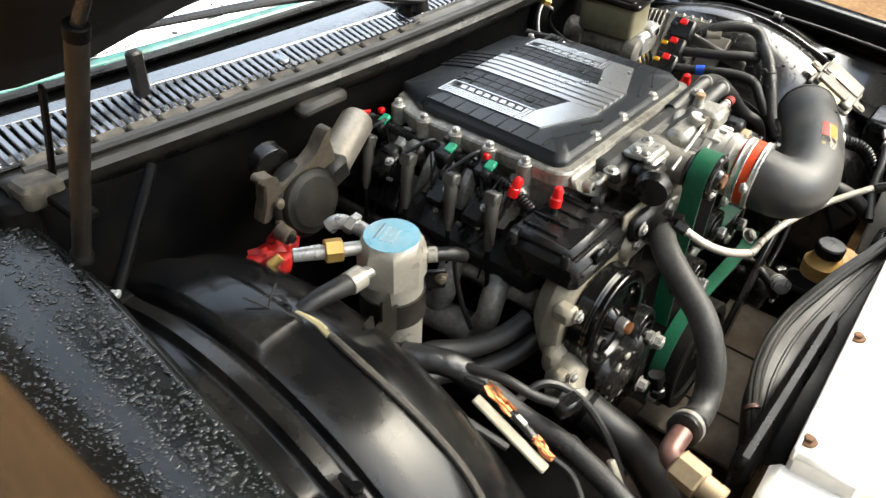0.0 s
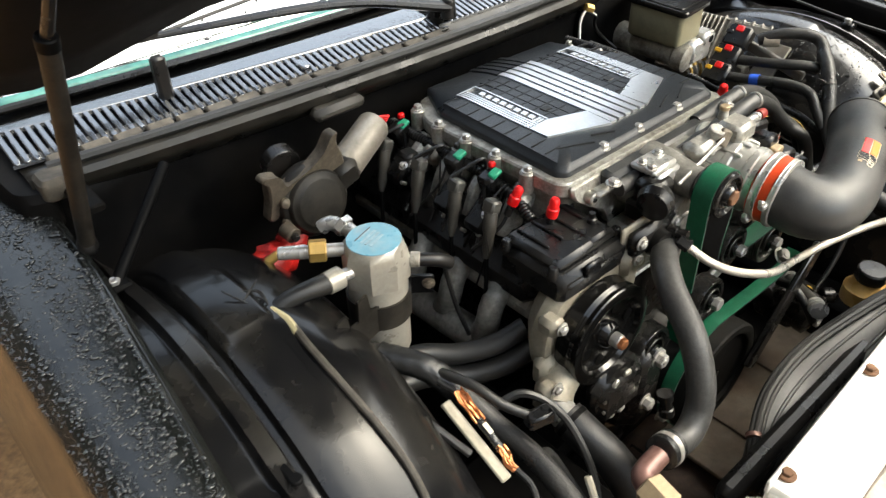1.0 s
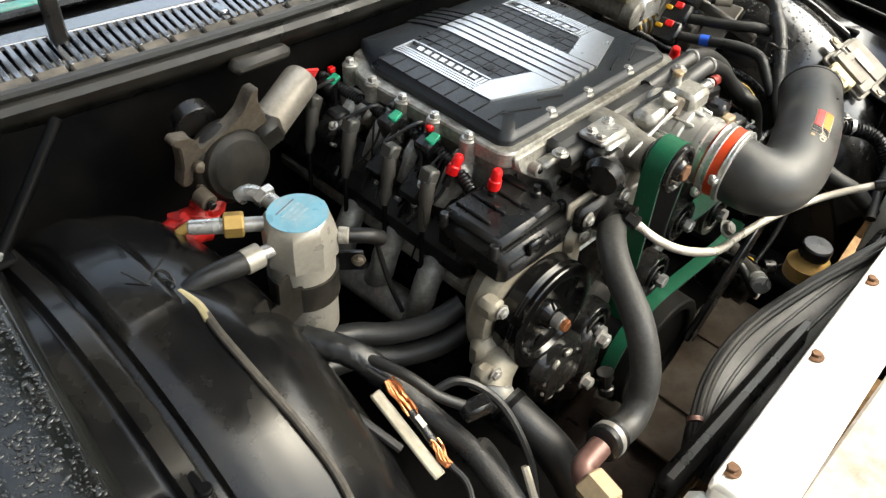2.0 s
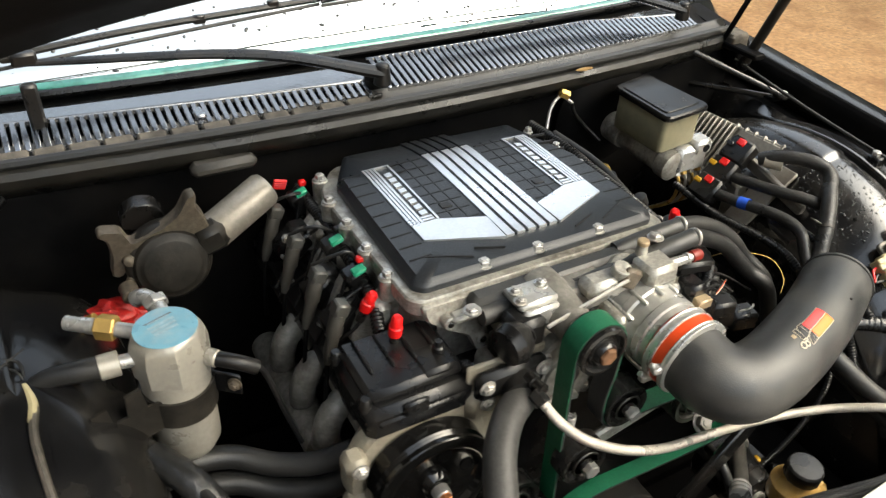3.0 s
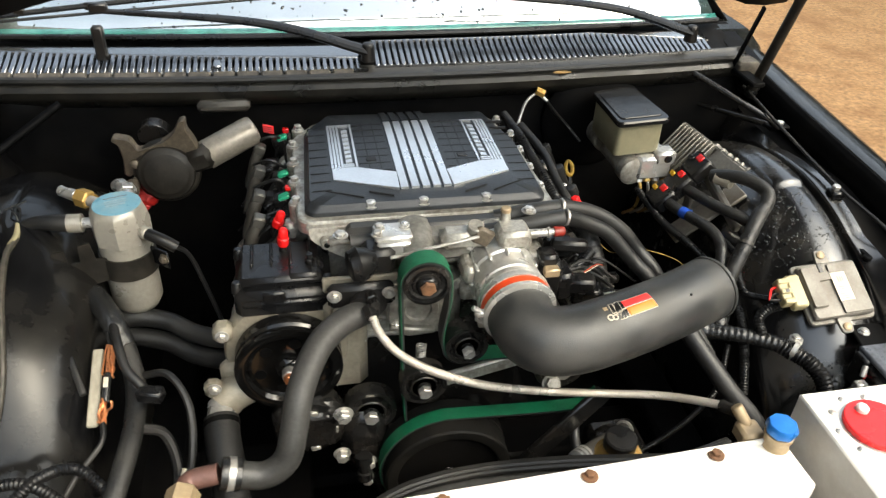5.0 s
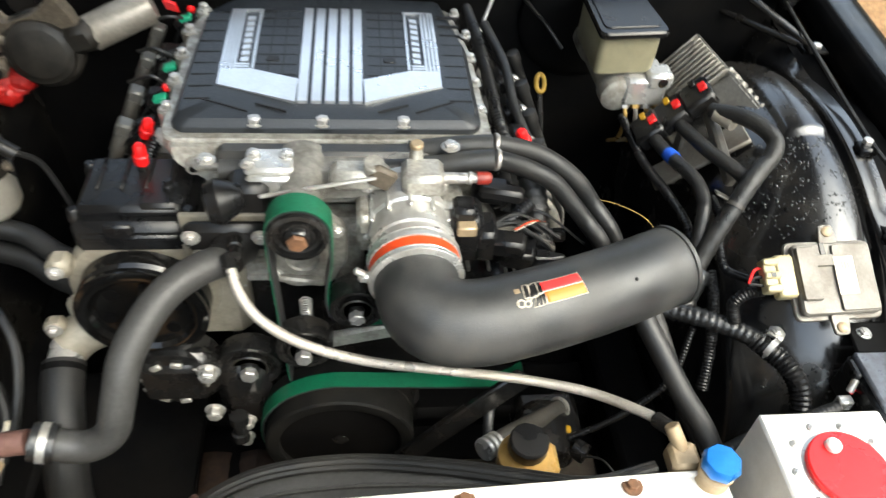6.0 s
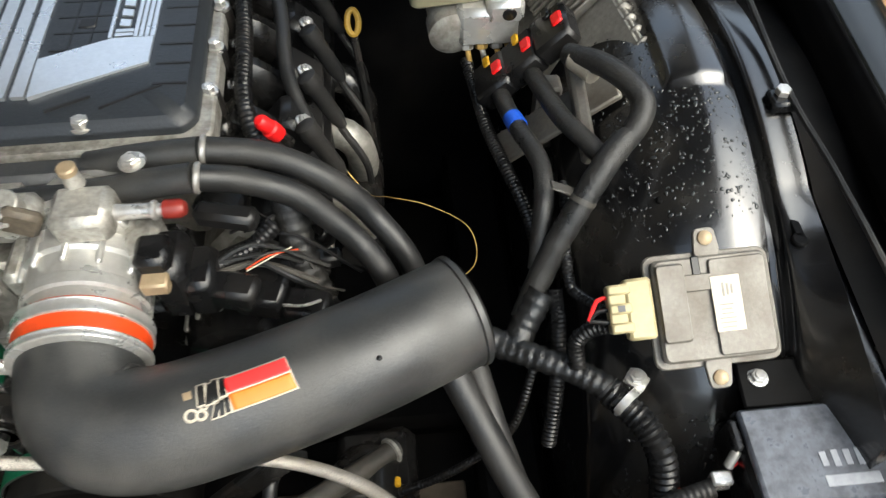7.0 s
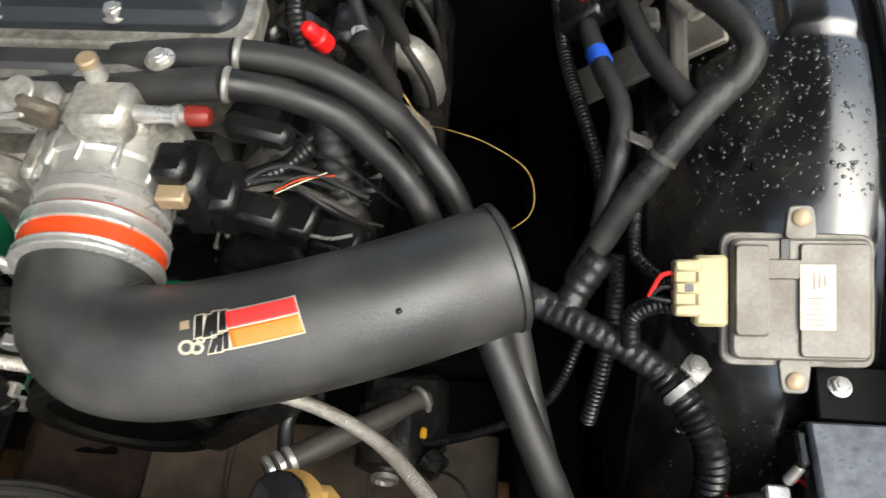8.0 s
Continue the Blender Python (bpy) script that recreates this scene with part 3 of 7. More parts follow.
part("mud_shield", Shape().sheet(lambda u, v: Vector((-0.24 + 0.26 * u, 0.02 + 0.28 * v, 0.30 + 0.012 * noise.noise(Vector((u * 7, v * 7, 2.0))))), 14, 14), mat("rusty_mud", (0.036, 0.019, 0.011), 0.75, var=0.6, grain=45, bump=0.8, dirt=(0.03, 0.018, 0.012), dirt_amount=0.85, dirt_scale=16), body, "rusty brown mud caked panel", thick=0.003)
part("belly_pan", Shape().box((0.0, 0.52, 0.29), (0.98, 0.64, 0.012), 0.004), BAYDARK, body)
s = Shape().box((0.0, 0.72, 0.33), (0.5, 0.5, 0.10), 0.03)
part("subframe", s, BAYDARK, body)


# ---- cowl grille ----
def make_slat():
    s = Shape()
    s.box((0, 0.045, 0.0), (0.0094, 0.088, 0.009), 0.0016)
    return mesh_of("slat", s, COWL)


def slat_span(x):
    """Where the grille's slats begin and end behind the lip: short before the driver, long beside."""
    if x < -0.055:
        k = (x + 0.755) / 0.70
        return 0.044 + 0.006 * k, 0.118 - 0.034 * k
    return 0.058, 0.146 - 0.05 * max(0.0, (x - 0.45) / 0.28)


grille = thing("cowl_grille", (0, 0.85, 0.97), "black plastic cowl grille with fine wet slats", "grille")
for xs in ([-0.815 + 0.0755 * i for i in range(11)], [-0.045 + 0.0775 * i for i in range(11)]):
    for e in (0, 1):
        part("frame", Shape().tube([(x, cowl_line(x)[0] + slat_span(x)[e], cowl_line(x)[1] - 0.002 + 0.235 * slat_span(x)[e]) for x in xs], 0.0045, n=6, step=0.03, flat=0.7), PLASTIC, grille)
    s = Shape()
    s.sheet(lambda u, v, xs=xs: Vector((xs[0] + (xs[-1] - xs[0]) * u, cowl_line(xs[0] + (xs[-1] - xs[0]) * u)[0] + slat_span(xs[0] + (xs[-1] - xs[0]) * u)[1] * (1 - v) + 0.150 * v, cowl_line(xs[0] + (xs[-1] - xs[0]) * u)[1] + 0.002 + 0.235 * (slat_span(xs[0] + (xs[-1] - xs[0]) * u)[1] * (1 - v) + 0.150 * v) - 0.008 * v)), 40, 6)
    part("rear_panel", s, COWLWET, grille, "smooth wet panel behind the slats", thick=0.002)
slat = make_slat()
for i in range(116):
    x = -0.808 + i * 0.01326
    if -0.075 < x < -0.045:
        continue
    if x > 0.73:
        break
    y, z = cowl_line(x)
    e0, e1 = slat_span(x)
    ob = new("slat", slat)
    ob.parent = grille
    ob.matrix_parent_inverse = Matrix.Translation(-Vector(grille.location))
    ob.matrix_basis = Matrix.Translation((x, y + e0, z - 0.002 + 0.235 * e0)) @ pose(0, 0, 0, 13.5, 0, 0) @ Matrix.Diagonal((1, (e1 - e0) / 0.086, 1, 1))
part("wiper_socket", Shape().cyl((-0.062, 0.855, 0.985), (-0.062, 0.845, 1.022), 0.018, 0.014, n=16), PLASTIC, grille)
part("splice_cap", Shape().box((-0.355, 0.853, 0.996), (0.018, 0.035, 0.010), 0.003), COWL, grille)
part("leaf", Shape().ball((0.335, 0.775, 0.988), 0.02, squash=(1, 0.3, 0.12)), mat("dry_leaf", (0.35, 0.2, 0.06), 0.7), body, "dry yellow leaf caught on the cowl")


# ---- wipers ----
def wiper(pivot, elbow, tip, blade_a, blade_b, label):
    w = thing("windscreen_wiper", pivot, label, "wiper", "windscreen wipers")
    s = Shape()
    s.cyl((pivot[0], pivot[1], pivot[2] - 0.02), (pivot[0], pivot[1], pivot[2] + 0.012), 0.015, 0.012, n=16)
    s.ball((pivot[0], pivot[1], pivot[2] + 0.012), 0.012, squash=(1, 1, 0.5))
    part("pivot_cap", s, PLASTIC, w)
    part("arm", Shape().tube([pivot, elbow, tip], lambda t: 0.0145 - 0.0075 * t, n=10, step=0.01, flat=0.7), PLASTIC, w)
    s = Shape()
    s.tube([blade_a, Vector(blade_a).lerp(Vector(blade_b), 0.5) + Vector((0, 0, 0.010)), blade_b], 0.0055, n=6, step=0.02)
    for k in (0.12, 0.3, 0.7, 0.88):
        p = Vector(blade_a).lerp(Vector(blade_b), k)
        s.box(p + Vector((0, 0, 0.006)), (0.02, 0.010, 0.014), 0.002)
    part("blade_frame", s, PLASTIC, w)
    part("blade_rubber", Shape().tube([Vector(blade_a) - Vector((0, 0, 0.009)), Vector(blade_a).lerp(Vector(blade_b), 0.5) - Vector((0, 0, 0.008)), Vector(blade_b) - Vector((0, 0, 0.009))], 0.003, n=6, step=0.03), RUBBER, w)
    if pivot[0] < 0:
        part("rest_foot", Shape().box((-0.574, 0.897, 1.03), (0.022, 0.018, 0.07), 0.004), PLASTIC, w)
    part("bridge_clip", Shape().box(Vector(tip) + Vector((0, 0, 0.006)), (0.035, 0.018, 0.02), 0.004), PLASTIC, w)
    return w


wiper((-0.06, 0.815, 1.03), (-0.26, 0.868, 1.072), (-0.57, 0.925, 1.085), (-0.80, 0.93, 1.072), (-0.10, 0.985, 1.105), "black windscreen wiper resting low on the glass")
wiper((0.66, 0.87, 1.030), (0.48, 0.925, 1.072), (0.16, 0.945, 1.10), (-0.10, 0.975, 1.105), (0.55, 1.0, 1.115), "black windscreen wiper parked along the cowl")


# ---- hood struts ----
def strut(p0, p1, p2):
    w = thing("hood_strut", p0, "black gas strut holding the hood up", "gas strut", "hood struts")
    part("cylinder", Shape().cyl(p0, p1, 0.0108, n=18), DUSTBLACK, w, "matt black strut tube")
    part("collar", Shape().cyl(Vector(p0).lerp(Vector(p1), 0.97), Vector(p0).lerp(Vector(p1), 1.02), 0.0118, n=18), BAYDARK, w)
    part("rod", Shape().cyl(p1, p2, 0.0065, n=14), DARKSTEEL, w)
    part("ball_socket", Shape().ball(p0, 0.014, squash=(1, 1, 1.2)), PLASTIC, w)


strut((-0.792, 0.715, 0.925), (-0.785, 0.585, 1.24), (-0.74, 0.40, 1.53))
strut((0.785, 0.782, 0.925), (0.782, 0.690, 1.19), (0.73, 0.50, 1.40))

# body brace rods from the firewall to the fenders
for side, a, b in ((-1, (-0.642, 0.786, 0.956), (-0.786, 0.67, 0.88)), (1, (0.651, 0.810, 0.962), (0.806, 0.680, 0.889)), (1, (0.700, 0.845, 0.872), (0.806, 0.700, 0.878))):
    w = thing("brace_rod", b, "thin steel brace rod between cowl and fender", "brace", "brace rods")
    part("rod", Shape().cyl(a, b, 0.0065 if side > 0 else 0.008, n=12), DARKSTEEL if side > 0 else BAYDARK, w)
    part("rod_end", Shape().box(b, (0.035, 0.03, 0.008), 0.003), BAYDARK, w)
    part("bolt", Shape().hexa((b[0], b[1], b[2]), (b[0], b[1], b[2] + 0.010), 0.008), STEEL, w)
w = thing("prop_cable", (0.80, 0.675, 0.89), "thin black hood release cable along the fender", "cable")
part("cable", Shape().tube([(0.775, 0.80, 0.93), (0.784, 0.62, 0.900), (0.786, 0.44, 0.880), (0.800, 0.33, 0.868), (0.812, 0.2, 0.852), (0.815, -0.02, 0.830)], 0.0035, n=8), RUBBER, w)
part("clip", Shape().box((0.780, 0.430, 0.871), (0.028, 0.026, 0.014), 0.003), PLASTIC, w)
part("clip_bolt", Shape().hexa((0.780, 0.434, 0.877), (0.780, 0.434, 0.885), 0.008), STEEL, w)


# ---- radiator ----
rad = thing("radiator", (0.05, -0.06, 0.35), "white painted aluminium radiator with a blue filler cap", "radiator")
YAW = Matrix.Rotation(radians(2.2), 3, "Z")


def rp(x, y, z):
    """A place on the radiator, which stands slightly askew."""
    return YAW @ Vector((x, y, 0)) + Vector((0.0, -0.022, z))


s = Shape()
s.box(rp(0.06, -0.044, 0.70), (0.78, 0.084, 0.082), 0.006, YAW)
s.box(rp(0.06, -0.004, 0.738), (0.78, 0.006, 0.022), 0.002, YAW)
part("top_tank", s, WHITE, rad, "white radiator tank with rust at its bolts")
part("core", Shape().box(rp(0.06, -0.044, 0.50), (0.74, 0.05, 0.33), 0.004, YAW), DARKSTEEL, rad)
s = Shape()
s.box(rp(-0.375, -0.035, 0.655), (0.12, 0.10, 0.11), 0.012, YAW)
part("side_tank", s, WHITE, rad)
part("inlet_fitting", Shape().hexa((-0.405, 0.035, 0.688), (-0.398, 0.075, 0.690), 0.023), TANNUT, rad, "tan hex fitting")
part("inlet_neck", Shape().cyl((-0.408, 0.005, 0.685), (-0.405, 0.036, 0.688), 0.017), TANNUT, rad)
part("inlet_pipe", Shape().tube([(-0.40, 0.073, 0.690), (-0.39, 0.088, 0.692), (-0.352, 0.09, 0.698)], 0.015), OLDCOPPER, rad, "dull copper pipe")
for x in (-0.30, -0.06, 0.145, 0.335):
    s = Shape()
    p = rp(x, -0.012, 0.744)
    s.hexa(p, p + Vector((0, 0, 0.006)), 0.007)
    s.cyl(p - Vector((0, 0, 0.003)), p + Vector((0, 0, 0.0015)), 0.012, n=14)
    part("rusty_bolt", s, RUST, rad)
fx, fy = 0.43, -0.016
part("filler_neck", Shape().lathe((fx, fy, 0.735), (0, 0, 1), [(0, 0.021), (0.012, 0.018), (0.022, 0.018), (0.026, 0.0205), (0.032, 0.0205), (0.034, 0.016)], 24), TANNUT, rad, "stained filler neck")
part("filler_cap", Shape().lathe((fx, fy, 0.768), (0, 0, 1), [(0, 0.0200), (0.003, 0.0222), (0.013, 0.0222), (0.017, 0.0195), (0.018, 0.0)], 8), BLUE, rad, "blue anodised octagonal cap")
s = Shape()
s.box((0.405, 0.012, 0.738), (0.035, 0.035, 0.026), 0.005)
s.cyl((0.405, 0.02, 0.745), (0.392, 0.04, 0.768), 0.009)
part("vent_port", s, TANNUT, rad)

s = Shape()
s.box((0.12, -0.21, 0.70), (1.10, 0.19, 0.012), 0.004)
s.box((0.12, -0.30, 0.64), (1.10, 0.012, 0.13), 0.004)
s.box((0.60, -0.155, 0.70), (0.16, 0.05, 0.02), 0.004)
part("core_support", s, mat("stained_grey_panel", (0.30, 0.28, 0.25), 0.5, metal=0.2, var=0.3, grain=40, bump=0.2, dirt=(0.16, 0.09, 0.05), dirt_amount=0.7, dirt_scale=12), body, "stained grey core support panel")

# fan shroud
fan = thing("fan_shroud", (0.06, 0.03, 0.33), "black ribbed fan shroud behind the radiator", "fan shroud")
s = Shape()
s.box((0.06, 0.012, 0.49), (0.74, 0.03, 0.34), 0.01)
part("panel", s, PLASTIC, fan)
LOOMLINE = [(-0.20, 0.020, 0.575), (-0.165, 0.045, 0.612), (-0.091, 0.070, 0.636), (0.015, 0.074, 0.652), (0.132, 0.045, 0.684), (0.230, 0.010, 0.712), (0.296, -0.008, 0.726), (0.375, 0.010, 0.722)]
EDGE = smooth_line(LOOMLINE, 0.01)


def shroud_top(u, v):
    """The shroud's upper skin, from the tank's edge out to its rim."""
    p = EDGE[min(int(u * (len(EDGE) - 1)), len(EDGE) - 1)]
    if v < 0.8:
        k = v / 0.8
        return Vector((p.x, -0.030 + (p.y + 0.034) * k, p.z - 0.006 - 0.010 * (1 - k) + 0.002 * math.sin(k * 9)))
    return Vector((p.x, p.y + 0.004, p.z - 0.006 - 0.05 * (v - 0.8) / 0.2))


part("shroud_top", Shape().sheet(shroud_top, 60, 20), DUSTGREY, fan, "dusty grey shroud skin", thick=0.003)
for k in (0.3, 0.55):
    part("skin_rib", Shape().tube([shroud_top(i / 20, k) + Vector((0, 0, 0.001)) for i in range(1, 20)], 0.003, n=6, step=0.03), DUSTGREY, fan)
s = Shape()
for k in range(5):
    s.box((0.05, 0.045, 0.468), (0.36, 0.004, 0.04), 0.001, Matrix.Rotation(radians(36 * k + 10), 3, "Y"))
s.cyl((0.05, 0.03, 0.468), (0.05, 0.075, 0.468), 0.045)
part("fan", s, BAYDARK, fan)
for k in range(3):
    part("wire_loom", Shape().tube([Vector(p) + Vector((0, 0.003 - 0.006 * k, 0.004 + 0.003 * (k % 2))) for p in LOOMLINE], 0.0052, n=8, step=0.01), RUBBER, fan, "flat black cables along the shroud" if k == 0 else "")
part("cable_tie", Shape().tube([(-0.168, 0.043, 0.617), (-0.163, 0.047, 0.619)], 0.012, n=12), OLDCOPPER, fan)


# ---- engine ----
def bolt(parent, p, axis=(0, 0, 1), r=0.008, h=0.007, m=None, washer=True, name="bolt"):
    p, a = Vector(p), Vector(axis).normalized()
    s = Shape()
    if washer:
        s.lathe(p, a, [(0, r * 1.35), (0.0015, r * 1.35), (0.0022, r)], 16)
    s.hexa(p + a * 0.001, p + a * h, r)
    s.cyl(p + a * h * 0.9, p + a * (h + 0.0012), r * 0.55, n=10, bev=0.0005)
    return part(name, s, m or STEEL, parent)


# the block: cases, heads and covers under everything
block = thing("engine_block", (0, 0.55, 0.36), "dark cast V8 engine block with aluminium front", "engine")
s = Shape()
s.box((0.0, 0.60, 0.60), (0.34, 0.50, 0.36), 0.03)
s.box((0.0, 0.55, 0.42), (0.26, 0.56, 0.12), 0.03)
part("crankcase", s, DARKSTEEL, block)
for side in (-1, 1):
    R = Matrix.Rotation(radians(side * 42), 3, "Y")
    part("cylinder_head", Shape().box((side * 0.215, 0.60, 0.715), (0.13, 0.46, 0.13), 0.01, R), OLDCAST, block)
    s = Shape()
    s.box((side * 0.262, 0.60, 0.775), (0.105, 0.46, 0.05), 0.018, R)
    part("valve_cover", s, PLASTIC, block, "black valve cover")
s = Shape()
s.box((-0.05, 0.345, 0.768), (0.18, 0.05, 0.12), 0.012)
part("front_cover", s, CAST, block, "grey cast aluminium front cover")
part("timing_case", Shape().box((0.0, 0.36, 0.62), (0.30, 0.04, 0.20), 0.015), DARKSTEEL, block)
part("oil_pan", Shape().box((0, 0.50, 0.34), (0.24, 0.40, 0.10), 0.02), DARKSTEEL, block)
s = Shape()
for z in (0.80, 0.765, 0.73):
    s.box((-0.055, 0.318, z), (0.13, 0.012, 0.008), 0.003)
part("cover_rib", s, CAST, block)
for x, z in ((-0.135, 0.82), (0.03, 0.82), (-0.13, 0.72), (0.03, 0.72)):
    bolt(block, (x, 0.318, z), (0, -1, 0), 0.008)

# supercharger case, flange and snout
sc = thing("supercharger", (0, 0.56, 0.80), "cast aluminium supercharger under a black lid", "supercharger")
flange = rounded([(-0.220, 0.405), (-0.206, 0.390), (0.196, 0.390), (0.212, 0.402), (0.206, 0.62), (0.185, 0.76), (-0.175, 0.77), (-0.222, 0.70)], 0.02)
s = Shape()
s.prism(flange, lambda a, b, d: Vector((a, b, d - 0.02 * (b - 0.42))), 0.884, 0.9095, 0.003)
part("lid_flange", s, CAST, sc, "dusty cast aluminium flange")
s = Shape()
s.prism([(a * 0.93, 0.575 + (b - 0.575) * 0.93) for a, b in flange], lambda a, b, d: Vector((a, b, d)), 0.76, 0.882, 0.004)
part("case", s, CAST, sc)
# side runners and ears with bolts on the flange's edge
# both sides share one shape; the far side takes the darker colour
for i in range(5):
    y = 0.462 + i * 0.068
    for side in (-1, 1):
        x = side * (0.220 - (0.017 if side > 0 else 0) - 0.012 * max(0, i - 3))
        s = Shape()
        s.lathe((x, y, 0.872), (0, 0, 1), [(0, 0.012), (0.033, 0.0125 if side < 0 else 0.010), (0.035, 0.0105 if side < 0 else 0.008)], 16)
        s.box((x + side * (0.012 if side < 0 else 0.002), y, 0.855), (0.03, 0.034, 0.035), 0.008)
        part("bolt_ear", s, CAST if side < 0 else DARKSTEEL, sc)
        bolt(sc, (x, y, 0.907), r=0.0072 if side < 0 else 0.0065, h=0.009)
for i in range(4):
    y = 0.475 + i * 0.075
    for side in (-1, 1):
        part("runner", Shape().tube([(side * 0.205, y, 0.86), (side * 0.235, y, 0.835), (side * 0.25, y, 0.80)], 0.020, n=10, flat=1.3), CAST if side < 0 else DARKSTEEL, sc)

# front of the case: lugs, webs and the belt snout
s = Shape()
s.prism(rounded([(-0.208, 0.905), (-0.085, 0.905), (-0.088, 0.872), (-0.112, 0.850), (-0.116, 0.822), (-0.132, 0.816), (-0.142, 0.842), (-0.168, 0.858), (-0.204, 0.884)], 0.008, 3), lambda a, b, d: Vector((a, d + 0.25 * (0.905 - b) * -1, b)), 0.402, 0.384, 0.004)
s.box((-0.150, 0.368, 0.888), (0.05, 0.02, 0.012), 0.004)
s.box((-0.02, 0.362, 0.87), (0.18, 0.05, 0.055), 0.008)
part("front_web", s, CAST, sc)
for x, z in ((-0.176, 0.882), (-0.124, 0.836)):
    s = Shape().cyl((x, 0.364, z), (x, 0.380, z), 0.010, n=14)
    part("lug", s, CAST, sc)
    part("lug_hole", Shape().cyl((x, 0.362, z), (x, 0.3655, z), 0.005, n=12), DARKSTEEL, sc)
s = Shape()
s.lathe((-0.0375, 0.375, 0.888), (0, -1, 0), [(0, 0.034), (0.03, 0.034), (0.055, 0.030), (0.075, 0.027), (0.098, 0.026)], 28)
s.box((0.005, 0.345, 0.885), (0.10, 0.05, 0.045), 0.01)
part("snout", s, OLDCAST, sc, "cast aluminium belt drive snout")
s = Shape()
s.prism(rounded([(-0.086, 0.842), (-0.060, 0.868), (-0.015, 0.868), (0.018, 0.842), (0.020, 0.790), (-0.004, 0.742), (-0.060, 0.738), (-0.092, 0.772)], 0.014, 3), lambda a, b, d: Vector((a, d, b)), 0.312, 0.288, 0.004)
s.lathe((-0.040, 0.290, 0.800), (0, -1, 0), [(0, 0.034), (0.006, 0.032), (0.008, 0.022), (0.004, 0.020), (0.005, 0.0)], 28)
s.box((-0.050, 0.285, 0.762), (0.075, 0.016, 0.010), 0.003, Matrix.Rotation(radians(10), 3, "Y"))
part("drive_bracket", s, OLDCAST, sc, "stained cast bracket behind the belt")
for x, z in ((-0.078, 0.846), (0.006, 0.846), (-0.076, 0.768)):
    bolt(sc, (x, 0.287, z), (0, -1, 0), 0.007)
s = Shape()
s.box((-0.075, 0.338, 0.915), (0.06, 0.045, 0.012), 0.004)
s.box((-0.075, 0.312, 0.900), (0.055, 0.012, 0.03), 0.004)
part("sensor_plate", s, MACHINED, sc, "machined sensor plate")
for x, y in ((-0.095, 0.345), (-0.055, 0.345), (-0.10, 0.325)):
    bolt(sc, (x, y, 0.921), r=0.007)
# drive pulley
s = Shape()
s.lathe((-0.0376, 0.226, 0.8905), (0, 1, 0), [(0.003, 0.0), (0.003, 0.021), (0.007, 0.023), (0.006, 0.028), (0.0, 0.030), (0.001, 0.0350), (0.005, 0.0362), (0.0065, 0.0340), (0.040, 0.0340), (0.041, 0.0362), (0.043, 0.0350)], 44)
part("drive_pulley", s, DARKSTEEL, sc, "black belt pulley")
s = Shape()
s.lathe((-0.0376, 0.221, 0.8905), (0, 1, 0), [(0, 0.014), (0.003, 0.0165), (0.010, 0.018), (0.011, 0.022)], 24)
part("pulley_hub", s, DARKSTEEL, sc)
part("pulley_bolt", Shape().hexa((-0.0376, 0.2165, 0.8905), (-0.0376, 0.226, 0.8905), 0.0125), RUST, sc, "rusty hex bolt")

# bypass actuator and its rod
s = Shape()
s.lathe((-0.150, 0.285, 0.893), (0.94, 0.2, 0.1), [(0, 0.012), (0.004, 0.024), (0.014, 0.027), (0.018, 0.029), (0.022, 0.027), (0.034, 0.022), (0.046, 0.012)], 24)
s.box((-0.10, 0.315, 0.888), (0.05, 0.045, 0.045), 0.008)
s.box((-0.12, 0.32, 0.862), (0.035, 0.04, 0.035), 0.006)
part("bypass_actuator", s, PLASTIC, sc, "black vacuum actuator")
part("actuator_rod", Shape().cyl((-0.085, 0.285, 0.905), (0.055, 0.300, 0.922), 0.0028, n=8), STEEL, sc)
s = Shape()
s.box((0.062, 0.305, 0.918), (0.032, 0.012, 0.03), 0.004, Matrix.Rotation(radians(30), 3, "Y"))
part("bypass_lever", s, OLIVE, sc)

# lid
outline = rounded([(-0.207, 0.418), (-0.194, 0.404), (0.186, 0.404), (0.198, 0.418), (0.196, 0.60), (0.166, 0.765), (-0.150, 0.778), (-0.198, 0.69)], 0.007, 4)


def lid_z(x, y):
    """The lid's top: flat ahead, sinking at the back and towards the edges."""
    back = max(0.0, (y - 0.665) / 0.11)
    return 0.930 - 0.020 * back ** 1.6 + 0.003 * (1 - (x / 0.2) ** 2) - max(0.0, 0.440 - y) * 0.13


s = Shape()
cx, cy = 0.0, 0.585
rings = [(1.0, 0.9085), (1.0, 0.916), (0.994, 0.9190), (0.972, 0.9220), (0.955, None), (0.75, None), (0.5, None), (0.25, None), (0.06, None)]
n = len(outline)
vs = []
for k, z in rings:
    for a, b in outline:
        x, y = cx + (a - cx) * k, cy + (b - cy) * k
        vs.append((x, y, (z - 0.006 * max(0, (b - 0.66) / 0.1)) if z else lid_z(x, y)))
fs = [(i * n + j, i * n + (j + 1) % n, (i + 1) * n + (j + 1) % n, (i + 1) * n + j) for i in range(len(rings) - 1) for j in range(n)]
fs.append(tuple((len(rings) - 1) * n + j for j in range(n)))
fs.append(tuple(range(n))[::-1])
s.add(vs, fs)
lid = part("lid", s, LID, sc, "black ribbed plastic lid with silver V stripes", angle=50)

# raised ribs across the lid, apart from the stripes
groove = mat("lid_groove", (0.009, 0.009, 0.010), 0.6, var=0.2, grain=200, bump=0.1)


